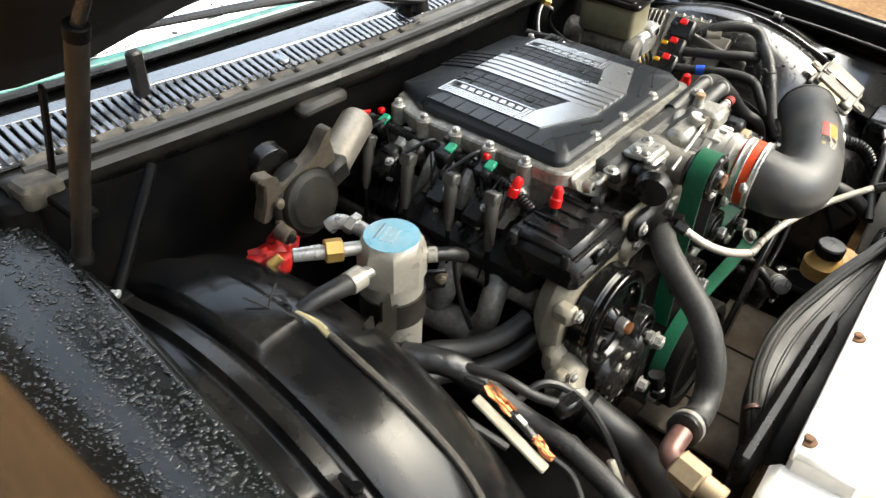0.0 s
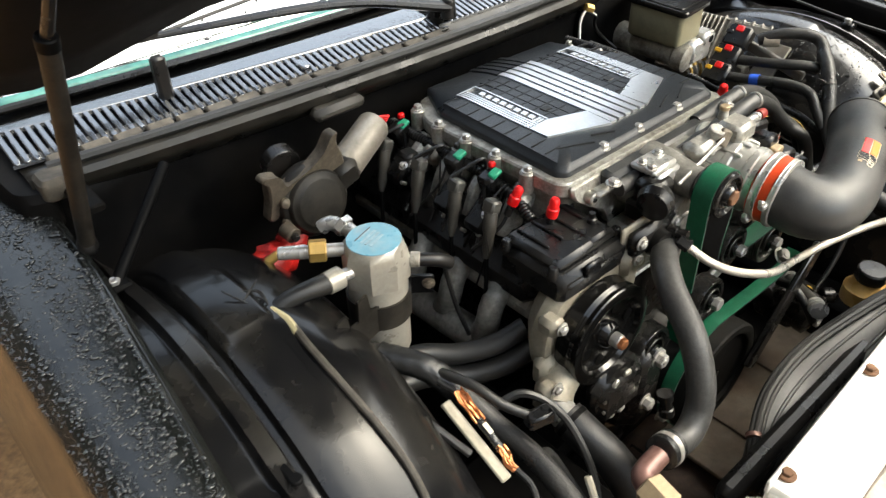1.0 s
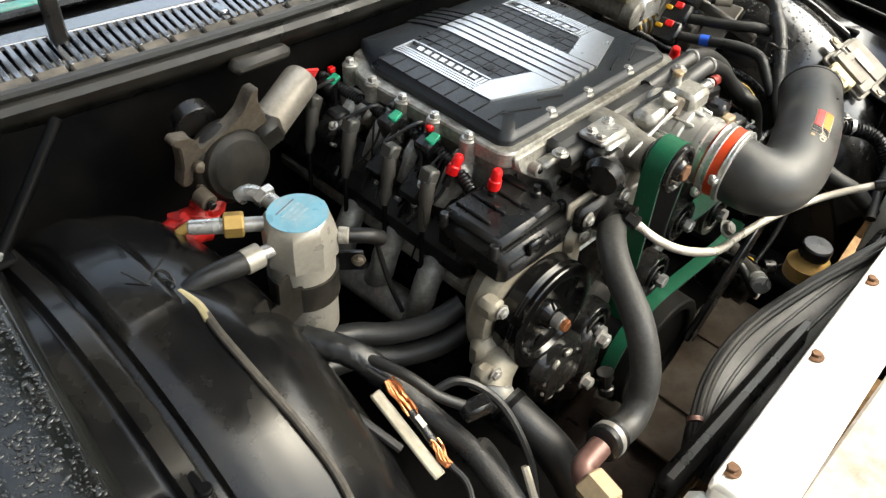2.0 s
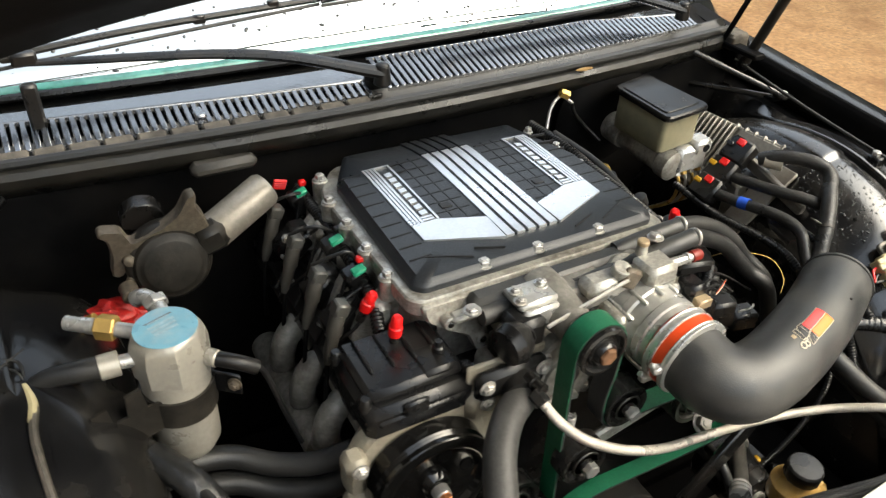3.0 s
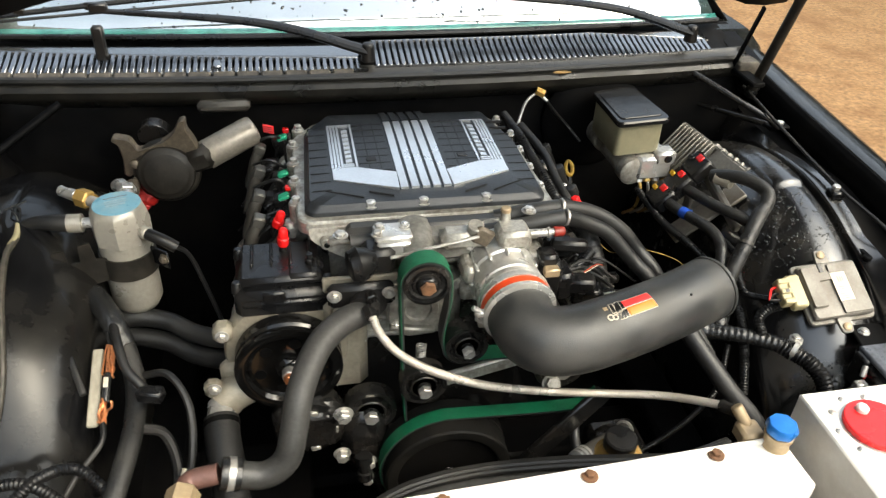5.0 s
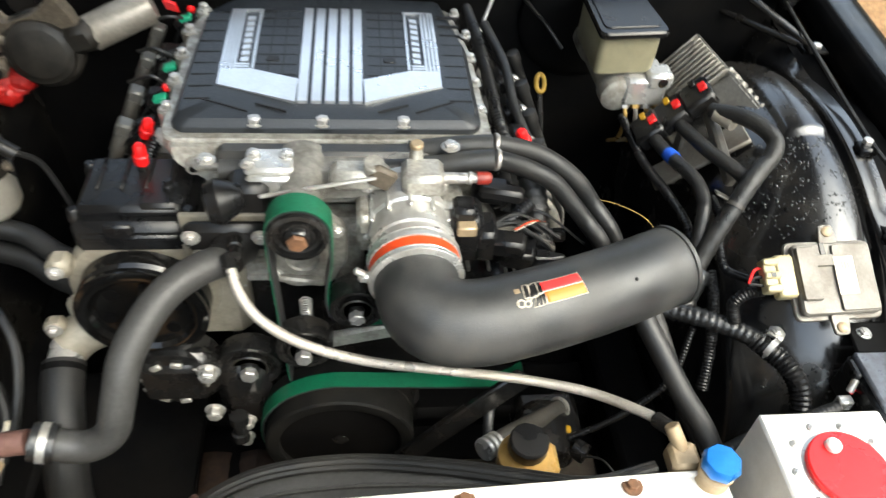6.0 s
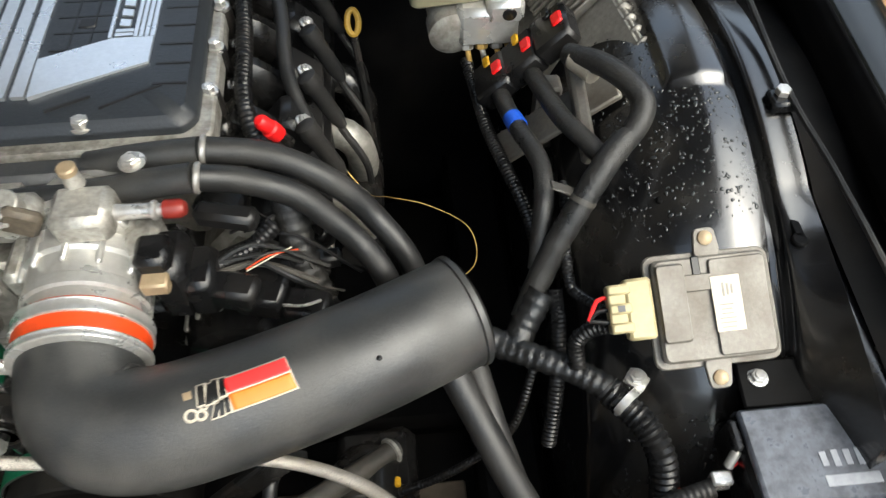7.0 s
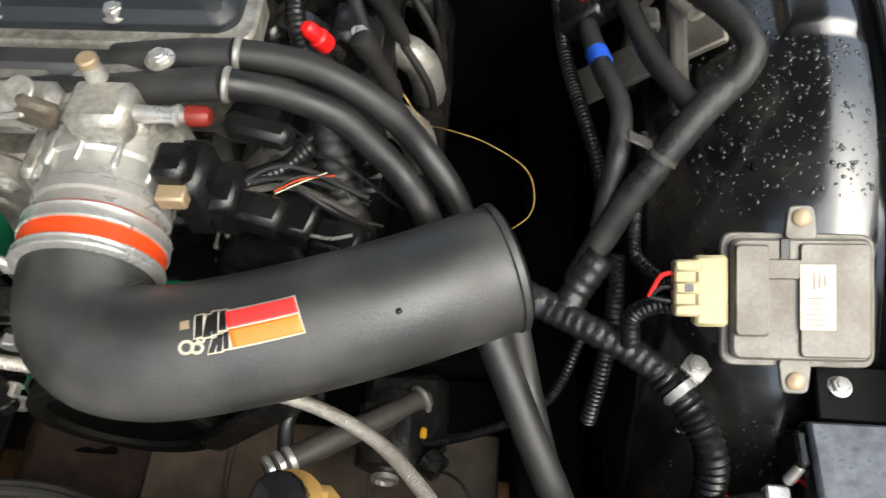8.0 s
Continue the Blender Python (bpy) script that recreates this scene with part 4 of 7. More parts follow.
def strip(x0, y0, x1, y1, w, h, lift=0.0):
    """A thin bar lying on the lid from one point to another."""
    s = Shape()
    d = Vector((x1 - x0, y1 - y0, 0))
    L = d.length
    d.normalize()
    q = Vector((-d.y, d.x, 0)) * (w / 2)
    N = max(1, int(L / 0.02))
    vs = []
    for i in range(N + 1):
        p = Vector((x0, y0, 0)) + d * (L * i / N)
        z = lid_z(p.x, p.y) + lift
        for sd, hh in ((-1, -0.004), (-1, h), (1, h), (1, -0.004)):
            vs.append((p.x + q.x * sd, p.y + q.y * sd, z + hh))
    fs = [(i * 4 + k, i * 4 + (k + 1) % 4, i * 4 + 4 + (k + 1) % 4, i * 4 + 4 + k) for i in range(N) for k in range(4)]
    fs += [(0, 1, 2, 3), (N * 4 + 3, N * 4 + 2, N * 4 + 1, N * 4)]
    return s.add(vs, fs)


for i in range(9):
    y = 0.452 + i * 0.029
    for x0, x1 in ((-0.192, -0.160), (0.156, 0.188)):
        part("rib", strip(x0, y, x1, y, 0.0022, 0.0006), groove, lid)
for i in range(8):
    y = 0.508 + i * 0.026
    for x0, x1 in ((-0.108, -0.052), (0.048, 0.104)):
        part("rib", strip(x0, y, x1, y, 0.0022, 0.0006), groove, lid)
for x in (-0.090, -0.070, 0.066, 0.086):
    part("rib", strip(x, 0.505, x, 0.70, 0.0018, 0.0006), groove, lid)
for x0, y0, x1, y1 in ((-0.17, 0.45, -0.11, 0.425), (-0.10, 0.44, -0.06, 0.425), (0.06, 0.425, 0.10, 0.44), (0.11, 0.425, 0.165, 0.45)):
    part("rib", strip(x0, y0, x1, y1, 0.002, 0.0006), groove, lid)

# five centre stripes, silver ahead and dark at the back
for k in range(5):
    x = -0.0400 + k * 0.0183
    part("centre_stripe", strip(x, 0.442, x, 0.698, 0.0128, 0.0022), STRIPE, lid, "silver centre stripe")
    part("rear_ridge", strip(x, 0.702, x, 0.775, 0.0128, 0.0022), LID, lid)


def flat_poly(pts, h):
    s = Shape()
    top = [(x, y, lid_z(x, y) + h) for x, y in pts]
    low = [(x, y, lid_z(x, y) - 0.003) for x, y in pts]
    m = len(pts)
    return s.add(top + low, [tuple(range(m)), tuple(range(m, 2 * m))[::-1]] + [(i, (i + 1) % m, m + (i + 1) % m, m + i) for i in range(m)])


for sd in (-1, 1):
    o = -0.003

    def P(a, b, sd=sd):
        return (o + sd * a, b)
    part("chevron_foot", flat_poly([P(0.152, 0.482), P(0.046, 0.440), P(0.044, 0.494), P(0.112, 0.520), P(0.152, 0.520)], 0.0024), STRIPE, lid, "broad silver chevron foot")
    # the leg: fine lines beside a lettered bar
    for a0, w in ((0.1505, 0.0042), (0.1448, 0.0040), (0.1392, 0.0040), (0.1336, 0.0040), (0.1085, 0.0035)):
        part("pinstripe", strip(o + sd * a0, 0.521, o + sd * (a0 - 0.0), 0.690, w, 0.0022), STRIPE, lid)
    part("leg_end", strip(o + sd * 0.152, 0.690, o + sd * 0.106, 0.690, 0.003, 0.0022), STRIPE, lid)
    s = Shape()
    pos = 0.538
    for k in range(8):
        q = flat_poly([P(0.1265, pos), P(0.1155, pos + 0.002), P(0.1155, pos + 0.0125), P(0.1265, pos + 0.0105)], 0.0022)
        s.add(q.v, q.f)
        pos += 0.0165
    part("letter_bar", s, STRIPE, lid, "row of silver lettering bars")
    s = Shape()
    for k in range(2):
        q = strip(o + sd * 0.122, 0.523 + 0.0065 * k, o + sd * 0.122, 0.5275 + 0.0065 * k, 0.018, 0.0022)
        s.add(q.v, q.f)
    part("letter_bar", s, STRIPE, lid)
    part("vent_hole", Shape().box((o + sd * 0.082, 0.548, lid_z(0.08, 0.548) + 0.0002), (0.018, 0.014, 0.003), 0.0012), groove, lid)
for x in (-0.100, -0.013, 0.093):
    s = Shape().box((x, 0.415, 0.914), (0.03, 0.022, 0.012), 0.004)
    part("bolt_boss", s, LID, lid)
    bolt(lid, (x, 0.415, 0.919), r=0.009, h=0.009)

# coolant rail along the front, with its two hoses
rail = thing("coolant_rail", (0.0, 0.375, 0.87), "black plastic coolant crossover rail", "coolant rail")
s = Shape()
s.box((0.005, 0.372, 0.897), (0.30, 0.032, 0.030), 0.008)
s.tube([(-0.14, 0.352, 0.892), (0.0, 0.346, 0.894), (0.12, 0.345, 0.903), (0.165, 0.340, 0.915), (0.205, 0.337, 0.922)], 0.0138, n=14, step=0.01)
s.tube([(0.10, 0.378, 0.903), (0.155, 0.372, 0.915), (0.207, 0.369, 0.921)], 0.0135, n=14, step=0.01)
part("rail_body", s, INTAKE, rail)
s = Shape()
for i in range(12):
    s.box((-0.035 + i * 0.008, 0.3545, 0.900 + 0.0), (0.005, 0.003, 0.014 if i % 3 else 0.008), 0.001)
part("moulded_mark", s, LID, rail)
for x, y, z in ((-0.155, 0.350, 0.908), (-0.04, 0.352, 0.911), (0.150, 0.356, 0.926)):
    bolt(rail, (x, y, z), r=0.009, h=0.007)
w = thing("heater_hose", (0.39, 0.32, 0.78), "black rubber coolant hose curving down", "hose", "coolant hoses")
part("hose", Shape().tube([(0.209, 0.369, 0.922), (0.254, 0.372, 0.910), (0.292, 0.368, 0.893), (0.328, 0.360, 0.866), (0.354, 0.350, 0.834), (0.385, 0.322, 0.797), (0.398, 0.302, 0.74)], 0.0125, n=16), RUBBER, w)
part("hose_ring", Shape().cyl((0.207, 0.369, 0.922), (0.2125, 0.369, 0.921), 0.0146, n=20), STEEL, w, "thin silver hose ring")
w = thing("heater_hose", (0.36, 0.30, 0.76), "black rubber coolant hose curving down", "hose", "coolant hoses")
part("hose", Shape().tube([(0.206, 0.337, 0.922), (0.246, 0.345, 0.903), (0.287, 0.343, 0.881), (0.317, 0.334, 0.851), (0.341, 0.322, 0.825), (0.362, 0.297, 0.803), (0.374, 0.28, 0.74)], 0.0125, n=16), RUBBER, w)
part("hose_ring", Shape().cyl((0.205, 0.3365, 0.922), (0.2105, 0.3365, 0.921), 0.0146, n=20), STEEL, w, "thin silver hose ring")

# throttle body
s = Shape()
s.lathe((0.093, 0.352, 0.8505), (0.062, -1, -0.046), [(0, 0.054), (0.012, 0.056), (0.014, 0.0625), (0.024, 0.0625), (0.026, 0.0545), (0.050, 0.0535), (0.052, 0.0565), (0.062, 0.0565), (0.065, 0.0530), (0.086, 0.0525), (0.088, 0.0545), (0.098, 0.0545), (0.100, 0.0515), (0.13, 0.0505)], 48)
tb = part("throttle_body", s, MACHINED, sc, "machined aluminium throttle body")
for a in range(0, 360, 30):
    part("rib", Shape().box((0.0965 + 0.0545 * math.cos(radians(a)), 0.300, 0.848 + 0.0545 * math.sin(radians(a))), (0.006, 0.056, 0.006), 0.002, Matrix.Rotation(radians(-a), 3, "Y")), MACHINED, tb)
for q, sz in (((0.150, 0.312, 0.862), (0.03, 0.045, 0.05)), ((0.045, 0.312, 0.815), (0.03, 0.04, 0.03)), ((0.040, 0.300, 0.862), (0.020, 0.05, 0.03)), ((0.135, 0.318, 0.89), (0.022, 0.02, 0.02))):
    part("boss", Shape().box(q, sz, 0.006), CAST, tb)
for x, z in ((0.136, 0.90), (0.044, 0.90), (0.046, 0.812), (0.138, 0.812)):
    bolt(tb, (x, 0.318, z), (0, -1, 0), 0.0085, 0.012)
s = Shape()
s.box((0.172, 0.292, 0.843), (0.035, 0.055, 0.075), 0.008)
s.box((0.195, 0.290, 0.832), (0.03, 0.05, 0.05), 0.006)
s.box((0.165, 0.285, 0.885), (0.03, 0.035, 0.02), 0.005)
part("motor_cover", s, PLASTIC, tb, "black throttle motor cover")
part("foil_tag", Shape().box((0.166, 0.262, 0.872), (0.024, 0.016, 0.015), 0.002), TANNUT, tb, "tan plastic tag")
# upper casting that carries a port with a red cap
s = Shape()
s.box((0.112, 0.312, 0.913), (0.052, 0.046, 0.032), 0.007)
s.box((0.035, 0.322, 0.908), (0.075, 0.040, 0.030), 0.010)
s.cyl((0.052, 0.318, 0.915), (0.052, 0.312, 0.936), 0.013, n=16)
s.lathe((0.09, 0.345, 0.88), (0, -0.5, 0.8), [(0, 0.040), (0.022, 0.030), (0.028, 0.016)], 20)
s.cyl((0.105, 0.335, 0.925), (0.105, 0.335, 0.945), 0.009, 0.007, n=12)
part("upper_casting", s, CAST, tb)
part("vent_plug", Shape().cyl((0.105, 0.335, 0.941), (0.105, 0.335, 0.949), 0.0085, n=12), TANNUT, tb, "brass coloured plug")
part("port", Shape().lathe((0.138, 0.312, 0.912), (1, -0.03, 0.02), [(0, 0.0075), (0.03, 0.0068), (0.032, 0.009), (0.035, 0.009), (0.037, 0.006), (0.055, 0.006)], 16), STEEL, tb, "steel vacuum port")
part("port_cap", Shape().lathe((0.180, 0.311, 0.9128), (1, -0.03, 0.02), [(0, 0.0085), (0.014, 0.0085), (0.018, 0.006), (0.019, 0.0)], 14), DKRED, tb, "dark red rubber cap")

# coupling and clamps
cl = thing("intake_coupler", (0.09, 0.235, 0.78), "orange silicone coupler with two steel clamps", "hose coupler")
AX = Vector((0.062, -1, -0.046)).normalized()
C0 = Vector((0.0995, 0.242, 0.8445))
part("sleeve", Shape().lathe(C0, AX, [(0, 0.0535), (0.002, 0.0565), (0.036, 0.0560), (0.0365, 0.0512)], 56), ORANGE, cl, "orange silicone sleeve")
for d, wd in ((0.003, 0.0140), (0.0310, 0.0092)):
    c = part("clamp", Shape().lathe(C0 + AX * d, AX, [(0, 0.0562), (0.0005, 0.0580), (0.0018, 0.0584), (0.0028, 0.0578), (wd - 0.0028, 0.0578), (wd - 0.0018, 0.0584), (wd - 0.0005, 0.0580), (wd, 0.0562)] + ([(wd + 0.0004, 0.0514)] if d > 0.01 else []), 56), MACHINED, cl, "steel worm clamp")
    p = C0 + AX * (d + wd / 2) + (Vector((-0.045, 0, -0.040)) if d < 0.01 else Vector((-0.060, 0, 0.004)))
    s = Shape().box(p, (0.02, 0.012, 0.012), 0.003)
    s.cyl(p + Vector((-0.014, 0, 0.012)), p + Vector((0.012, 0, -0.006)), 0.0045, n=10)
    part("worm_screw", s, STEEL, c)

# intake tube
it = thing("intake_tube", (0.26, 0.17, 0.78), "matt black plastic intake tube, open at its far end", "intake tube")
PATHT = [(0.1015, 0.212, 0.842), (0.1025, 0.190, 0.838), (0.110, 0.166, 0.834), (0.133, 0.149, 0.831), (0.175, 0.146, 0.832), (0.225, 0.156, 0.834), (0.28, 0.172, 0.835), (0.347, 0.196, 0.835), (0.430, 0.233, 0.833)]
s = Shape().tube(PATHT, 0.0515, n=48, step=0.007, caps=False)
part("pipe", s, INTAKE, it, thick=0.004)
E0 = Vector(PATHT[-1])
ED = (E0 - Vector(PATHT[-2])).normalized()
part("end_bead", Shape().lathe(E0 - ED * 0.004, ED, [(0, 0.0515), (0.001, 0.0532), (0.006, 0.0532), (0.007, 0.0485), (0.004, 0.0475)], 48), INTAKE, it)
# black plug in the open mouth, standing in for the dark inside
part("filter_sleeve", Shape().lathe(E0 + ED * 0.002, ED, [(0.0, 0.0470), (0.004, 0.0474), (-0.05, 0.0474)], 40), BAYDARK, it)


TUBELINE = smooth_line(PATHT, 0.004)


def on_tube(k, ang, lift=0.0006):
    """A place on the tube's skin: k along it, ang degrees up from its front."""
    q = max(0.0, min(0.999, k)) * (len(TUBELINE) - 1)
    i = min(int(q), len(TUBELINE) - 2)
    t = (TUBELINE[i + 1] - TUBELINE[i]).normalized()
    side = t.cross(Vector((0, 0, 1))).normalized()
    up = side.cross(t)
    c = TUBELINE[i].lerp(TUBELINE[i + 1], q - i)
    return c + (side * math.cos(radians(ang)) + up * math.sin(radians(ang))) * (0.0515 + lift)


def sticker(name, k0, k1, a0, a1, m, lift, label="", skew=0.0):
    s = Shape()
    s.sheet(lambda u, v: on_tube(k0 + (k1 - k0) * u + skew * v, a0 + (a1 - a0) * v, 0.0006 + lift), 12, 8)
    part(name, s, m, it, label, thick=0.0002)


sticker("sticker_border", 0.462, 0.597, 58.0, 89.5, LABEL, 0.0003, "white edged sticker", skew=-0.006)
sticker("sticker_red", 0.466, 0.592, 75.0, 88.0, REDST, 0.0007, "red sticker bar", skew=-0.003)
sticker("sticker_orange", 0.470, 0.594, 59.5, 73.5, ORANGEST, 0.0007, "orange sticker bar", skew=-0.003)
# the mark beside the bars: dark slanted shapes edged in white, small rings below
for k0, k1, a0, a1, sk in ((0.408, 0.420, 72.0, 89.0, 0.004), (0.420, 0.434, 71.0, 88.0, 0.010), (0.436, 0.447, 72.0, 90.0, 0.004), (0.450, 0.463, 74.0, 89.5, 0.004)):
    sticker("mark_edge", k0 - 0.0028, k1 + 0.0028, a0 - 1.3, a1 + 1.3, LABEL, 0.0003, "white edge of the sticker's mark" if k0 < 0.41 else "", skew=sk)
    sticker("mark_shape", k0, k1, a0, a1, PLASTIC, 0.0007, skew=sk)
for k0, k1, a0, a1, sk in ((0.425, 0.436, 58.5, 69.0, 0.012), (0.440, 0.450, 58.5, 71.0, 0.006), (0.453, 0.463, 59.5, 72.0, 0.004)):
    sticker("mark_edge", k0 - 0.0026, k1 + 0.0026, a0 - 1.2, a1 + 1.2, LABEL, 0.0003, skew=sk)
    sticker("mark_shape", k0, k1, a0, a1, PLASTIC, 0.0007, skew=sk)


def ring_mark(k, a, r0, r1):
    s = Shape()
    s.sheet(lambda u, v: on_tube(k + math.cos(2 * math.pi * u) * (r1 + (r0 - r1) * v) / 0.39, a + math.degrees(math.sin(2 * math.pi * u) * (r1 + (r0 - r1) * v) / 0.0515), 0.0012), 20, 1)
    part("mark_ring", s, LABEL, it, thick=0.0002)


ring_mark(0.392, 66.0, 0.0030, 0.0052)
ring_mark(0.409, 64.0, 0.0022, 0.0044)
ring_mark(0.417, 70.0, 0.0012, 0.0030)
sticker("scuffed_corner", 0.385, 0.400, 80.0, 87.0, TANNUT, 0.0002, "rubbed pale patch")
s = Shape()
for k, a in ((0.76, 56),):
    s.ball(on_tube(k, a), 0.0024, squash=(1, 1, 0.8))
part("screw_dimple", s, PLASTIC, it)

# ---- front accessory drive ----
belt = thing("serpentine_belt", (-0.02, 0.21, 0.47), "green serpentine belt around black pulleys", "belt")


def arc(c, r, a0, a1, step):
    return [(c[0] + r * math.cos(radians(a)), c[1] + r * math.sin(radians(a))) for a in range(a0, a1 + (1 if step > 0 else -1), step)]


UPPER_RUN = [(-0.066, 0.60), (-0.0705, 0.70), (-0.0755, 0.86)] + arc((-0.0376, 0.8905), 0.0380, 180, 0, -20) + [(0.000, 0.84), (-0.007, 0.79)] + arc((0.030, 0.760), 0.037, 175, 280, 35) + [(0.075, 0.725), (0.13, 0.722), (0.18, 0.722)]
LOWER_RUN = arc((0.003, 0.509), 0.1155, 245, 95, -15) + [(0.007, 0.6245), (0.10, 0.619), (0.18, 0.615), (0.235, 0.616), (0.262, 0.640)]


def belt_strip(run, y0, y1, off, thick, m, name, label):
    line = smooth_line([(x, 0, z) for x, z in run], 0.006)
    s = Shape()
    vs = []
    for i, p in enumerate(line):
        t = (line[min(i + 1, len(line) - 1)] - line[max(i - 1, 0)]).normalized()
        nrm = Vector((-t.z, 0, t.x))
        for y in (y0, y1):
            vs.append(p + nrm * off + Vector((0, y, 0)))
        for y in (y1, y0):
            vs.append(p + nrm * (off - thick) + Vector((0, y, 0)))
    fs = [(i * 4 + k, i * 4 + (k + 1) % 4, i * 4 + 4 + (k + 1) % 4, i * 4 + 4 + k) for i in range(len(line) - 1) for k in range(4)]
    s.add(vs, fs)
    part(name, s, m, belt, label)


for run, y0, y1 in ((UPPER_RUN, 0.2335, 0.2645), (LOWER_RUN, 0.205, 0.229)):
    belt_strip(run, y0, y1, 0.0012, 0.0012, BELT, "belt_back", "smooth green belt back")
    belt_strip(run, y0, y1, -0.0002, 0.003, BELTIN, "belt_ribs", "dark ribbed belt inside")


def pulley(name, c, r, depth, label, hub=0.35, m=None, bolt_m=None, grooves=0):
    w = thing(name, (c[0], c[1], c[2] - r), label, "pulley", "drive pulleys")
    prof = [(0.004, 0.0), (0.004, r * 0.36), (0.0015, r * 0.38), (0.0015, r * 0.46), (0.010, r * 0.50), (0.011, r * 0.66), (0.007, r * 0.69), (0.007, r * 0.76), (0.001, r * 0.82), (0.0, r * 0.97), (0.003, r)]
    for g in range(grooves):
        y = 0.006 + (depth - 0.01) * g / grooves
        prof += [(y, r), (y + (depth - 0.01) / grooves * 0.5, r - 0.003)]
    prof += [(depth - 0.002, r), (depth, r * 0.95)]
    part("wheel", Shape().lathe(c, (0, 1, 0), prof, 40), m or PULLEY, w)
    part("hub", Shape().lathe((c[0], c[1] - 0.008, c[2]), (0, 1, 0), [(0, r * 0.26), (0.003, r * 0.30), (0.012, r * 0.32)], 20), DARKSTEEL, w)
    part("bearing_ring", Shape().lathe((c[0], c[1] - 0.001, c[2]), (0, 1, 0), [(0, r * 0.50), (-0.0015, r * 0.53), (-0.0015, r * 0.57), (0, r * 0.60)], 32), PULLEY, w)
    part("centre_bolt", Shape().hexa((c[0], c[1] - 0.018, c[2]), (c[0], c[1] - 0.006, c[2]), min(0.0125, r * 0.3)), bolt_m or STEEL, w)
    return w


pulley("idler_pulley", (0.030, 0.228, 0.760), 0.0355, 0.036, "black idler pulley with a steel bolt", m=WHEEL)
pulley("idler_pulley", (-0.040, 0.214, 0.697), 0.038, 0.03, "black idler pulley with a steel bolt", m=WHEEL)
pulley("tensioner_pulley", (-0.123, 0.250, 0.612), 0.045, 0.03, "black tensioner pulley with a large zinc bolt", m=WHEEL)
pulley("alternator_pulley", (0.200, 0.240, 0.680), 0.046, 0.034, "dark ribbed alternator pulley", grooves=5)
# crankshaft pulley: a broad worn rim round a deep dark dish
cw = thing("crank_pulley", (-0.004, 0.22, 0.396), "large black crankshaft pulley with a worn grey rim", "pulley", "drive pulleys")
KC = Vector((0.003, 0.182, 0.509))
part("rim", Shape().lathe(KC, (0, 1, 0), [(0.012, 0.088), (0.002, 0.089), (0.0, 0.092), (0.0, 0.106), (0.003, 0.109), (0.044, 0.109), (0.046, 0.1112), (0.072, 0.1112), (0.074, 0.106)], 72), PULLEYRIM, cw, "worn grey pulley rim")
part("dish", Shape().lathe(KC, (0, 1, 0), [(0.030, 0.0), (0.030, 0.030), (0.040, 0.036), (0.044, 0.070), (0.036, 0.086), (0.009, 0.0895)], 64), BAYDARK, cw)
part("hub", Shape().lathe(KC + Vector((0, 0.018, 0)), (0, 1, 0), [(0, 0.018), (0.002, 0.022), (0.014, 0.026)], 28), DARKSTEEL, cw)
part("centre_bolt", Shape().hexa(KC + Vector((0, 0.008, 0)), KC + Vector((0, 0.020, 0)), 0.013), DARKSTEEL, cw)
pp = thing("pump_pulley", (-0.249, 0.245, 0.644), "large shiny black pulley with round holes", "pulley", "drive pulleys")
PC = Vector((-0.249, 0.252, 0.726))
prof = [(0.011, 0.0), (0.010, 0.058), (0.007, 0.063), (0.0, 0.067), (-0.001, 0.072), (0.001, 0.0835), (0.003, 0.0845)]
for g in range(3):
    prof += [(0.009 + 0.0045 * g, 0.0840), (0.011 + 0.0045 * g, 0.0822)]
part("wheel", Shape().lathe(PC, (0, 1, 0), prof + [(0.039, 0.0845), (0.041, 0.080)], 56), GLOSSBLACK, pp, angle=25)
part("hub", Shape().lathe(PC + Vector((0, -0.002, 0)), (0, 1, 0), [(0, 0.016), (0.002, 0.019), (0.014, 0.023)], 24), GLOSSBLACK, pp)
part("shaft", Shape().cyl(PC + Vector((0, -0.016, 0)), PC, 0.0115, n=18), STEEL, pp, "bright steel shaft")
part("centre_bolt", Shape().hexa(PC + Vector((0, -0.024, 0)), PC + Vector((0, -0.014, 0)), 0.0095), COPPER, pp, "rusty hex bolt")
# the web is closed: black discs paint the holes' darkness on it
for k in range(6):
    q = PC + Vector((0.047 * math.cos(radians(60 * k + 15)), 0.0085, 0.047 * math.sin(radians(60 * k + 15))))
    part("hole", Shape().lathe(q, (0, 1, 0), [(0, 0.0075), (0.0, 0.0095), (0.002, 0.0095)], 18), BAYDARK, pp)

# beige casting round the pump and its outlet
pc = thing("water_pump", (-0.25, 0.29, 0.60), "beige cast water pump housing behind a black pulley", "pump")
s = Shape()
s.lathe((-0.250, 0.296, 0.730), (0, 1, 0), [(0, 0.085), (0.002, 0.096), (0.008, 0.100), (0.028, 0.101), (0.04, 0.09), (0.06, 0.07)], 44)
s.box((-0.345, 0.292, 0.785), (0.03, 0.035, 0.03), 0.008)
s.box((-0.160, 0.305, 0.80), (0.06, 0.04, 0.05), 0.010)
s.box((-0.170, 0.325, 0.70), (0.10, 0.05, 0.16), 0.015)
part("housing", s, BEIGE, pc)
s = Shape()
s.tube([(-0.315, 0.285, 0.675), (-0.345, 0.275, 0.665), (-0.362, 0.262, 0.655)], 0.030, n=16, step=0.01)
s.box((-0.370, 0.27, 0.688), (0.028, 0.028, 0.030), 0.008)
s.box((-0.335, 0.30, 0.69), (0.05, 0.03, 0.05), 0.01)
part("outlet_elbow", s, BEIGE, pc)
for p in ((-0.366, 0.255, 0.700), (-0.345, 0.273, 0.79), (-0.165, 0.283, 0.81)):
    bolt(pc, p, (0, -1, 0), 0.008)
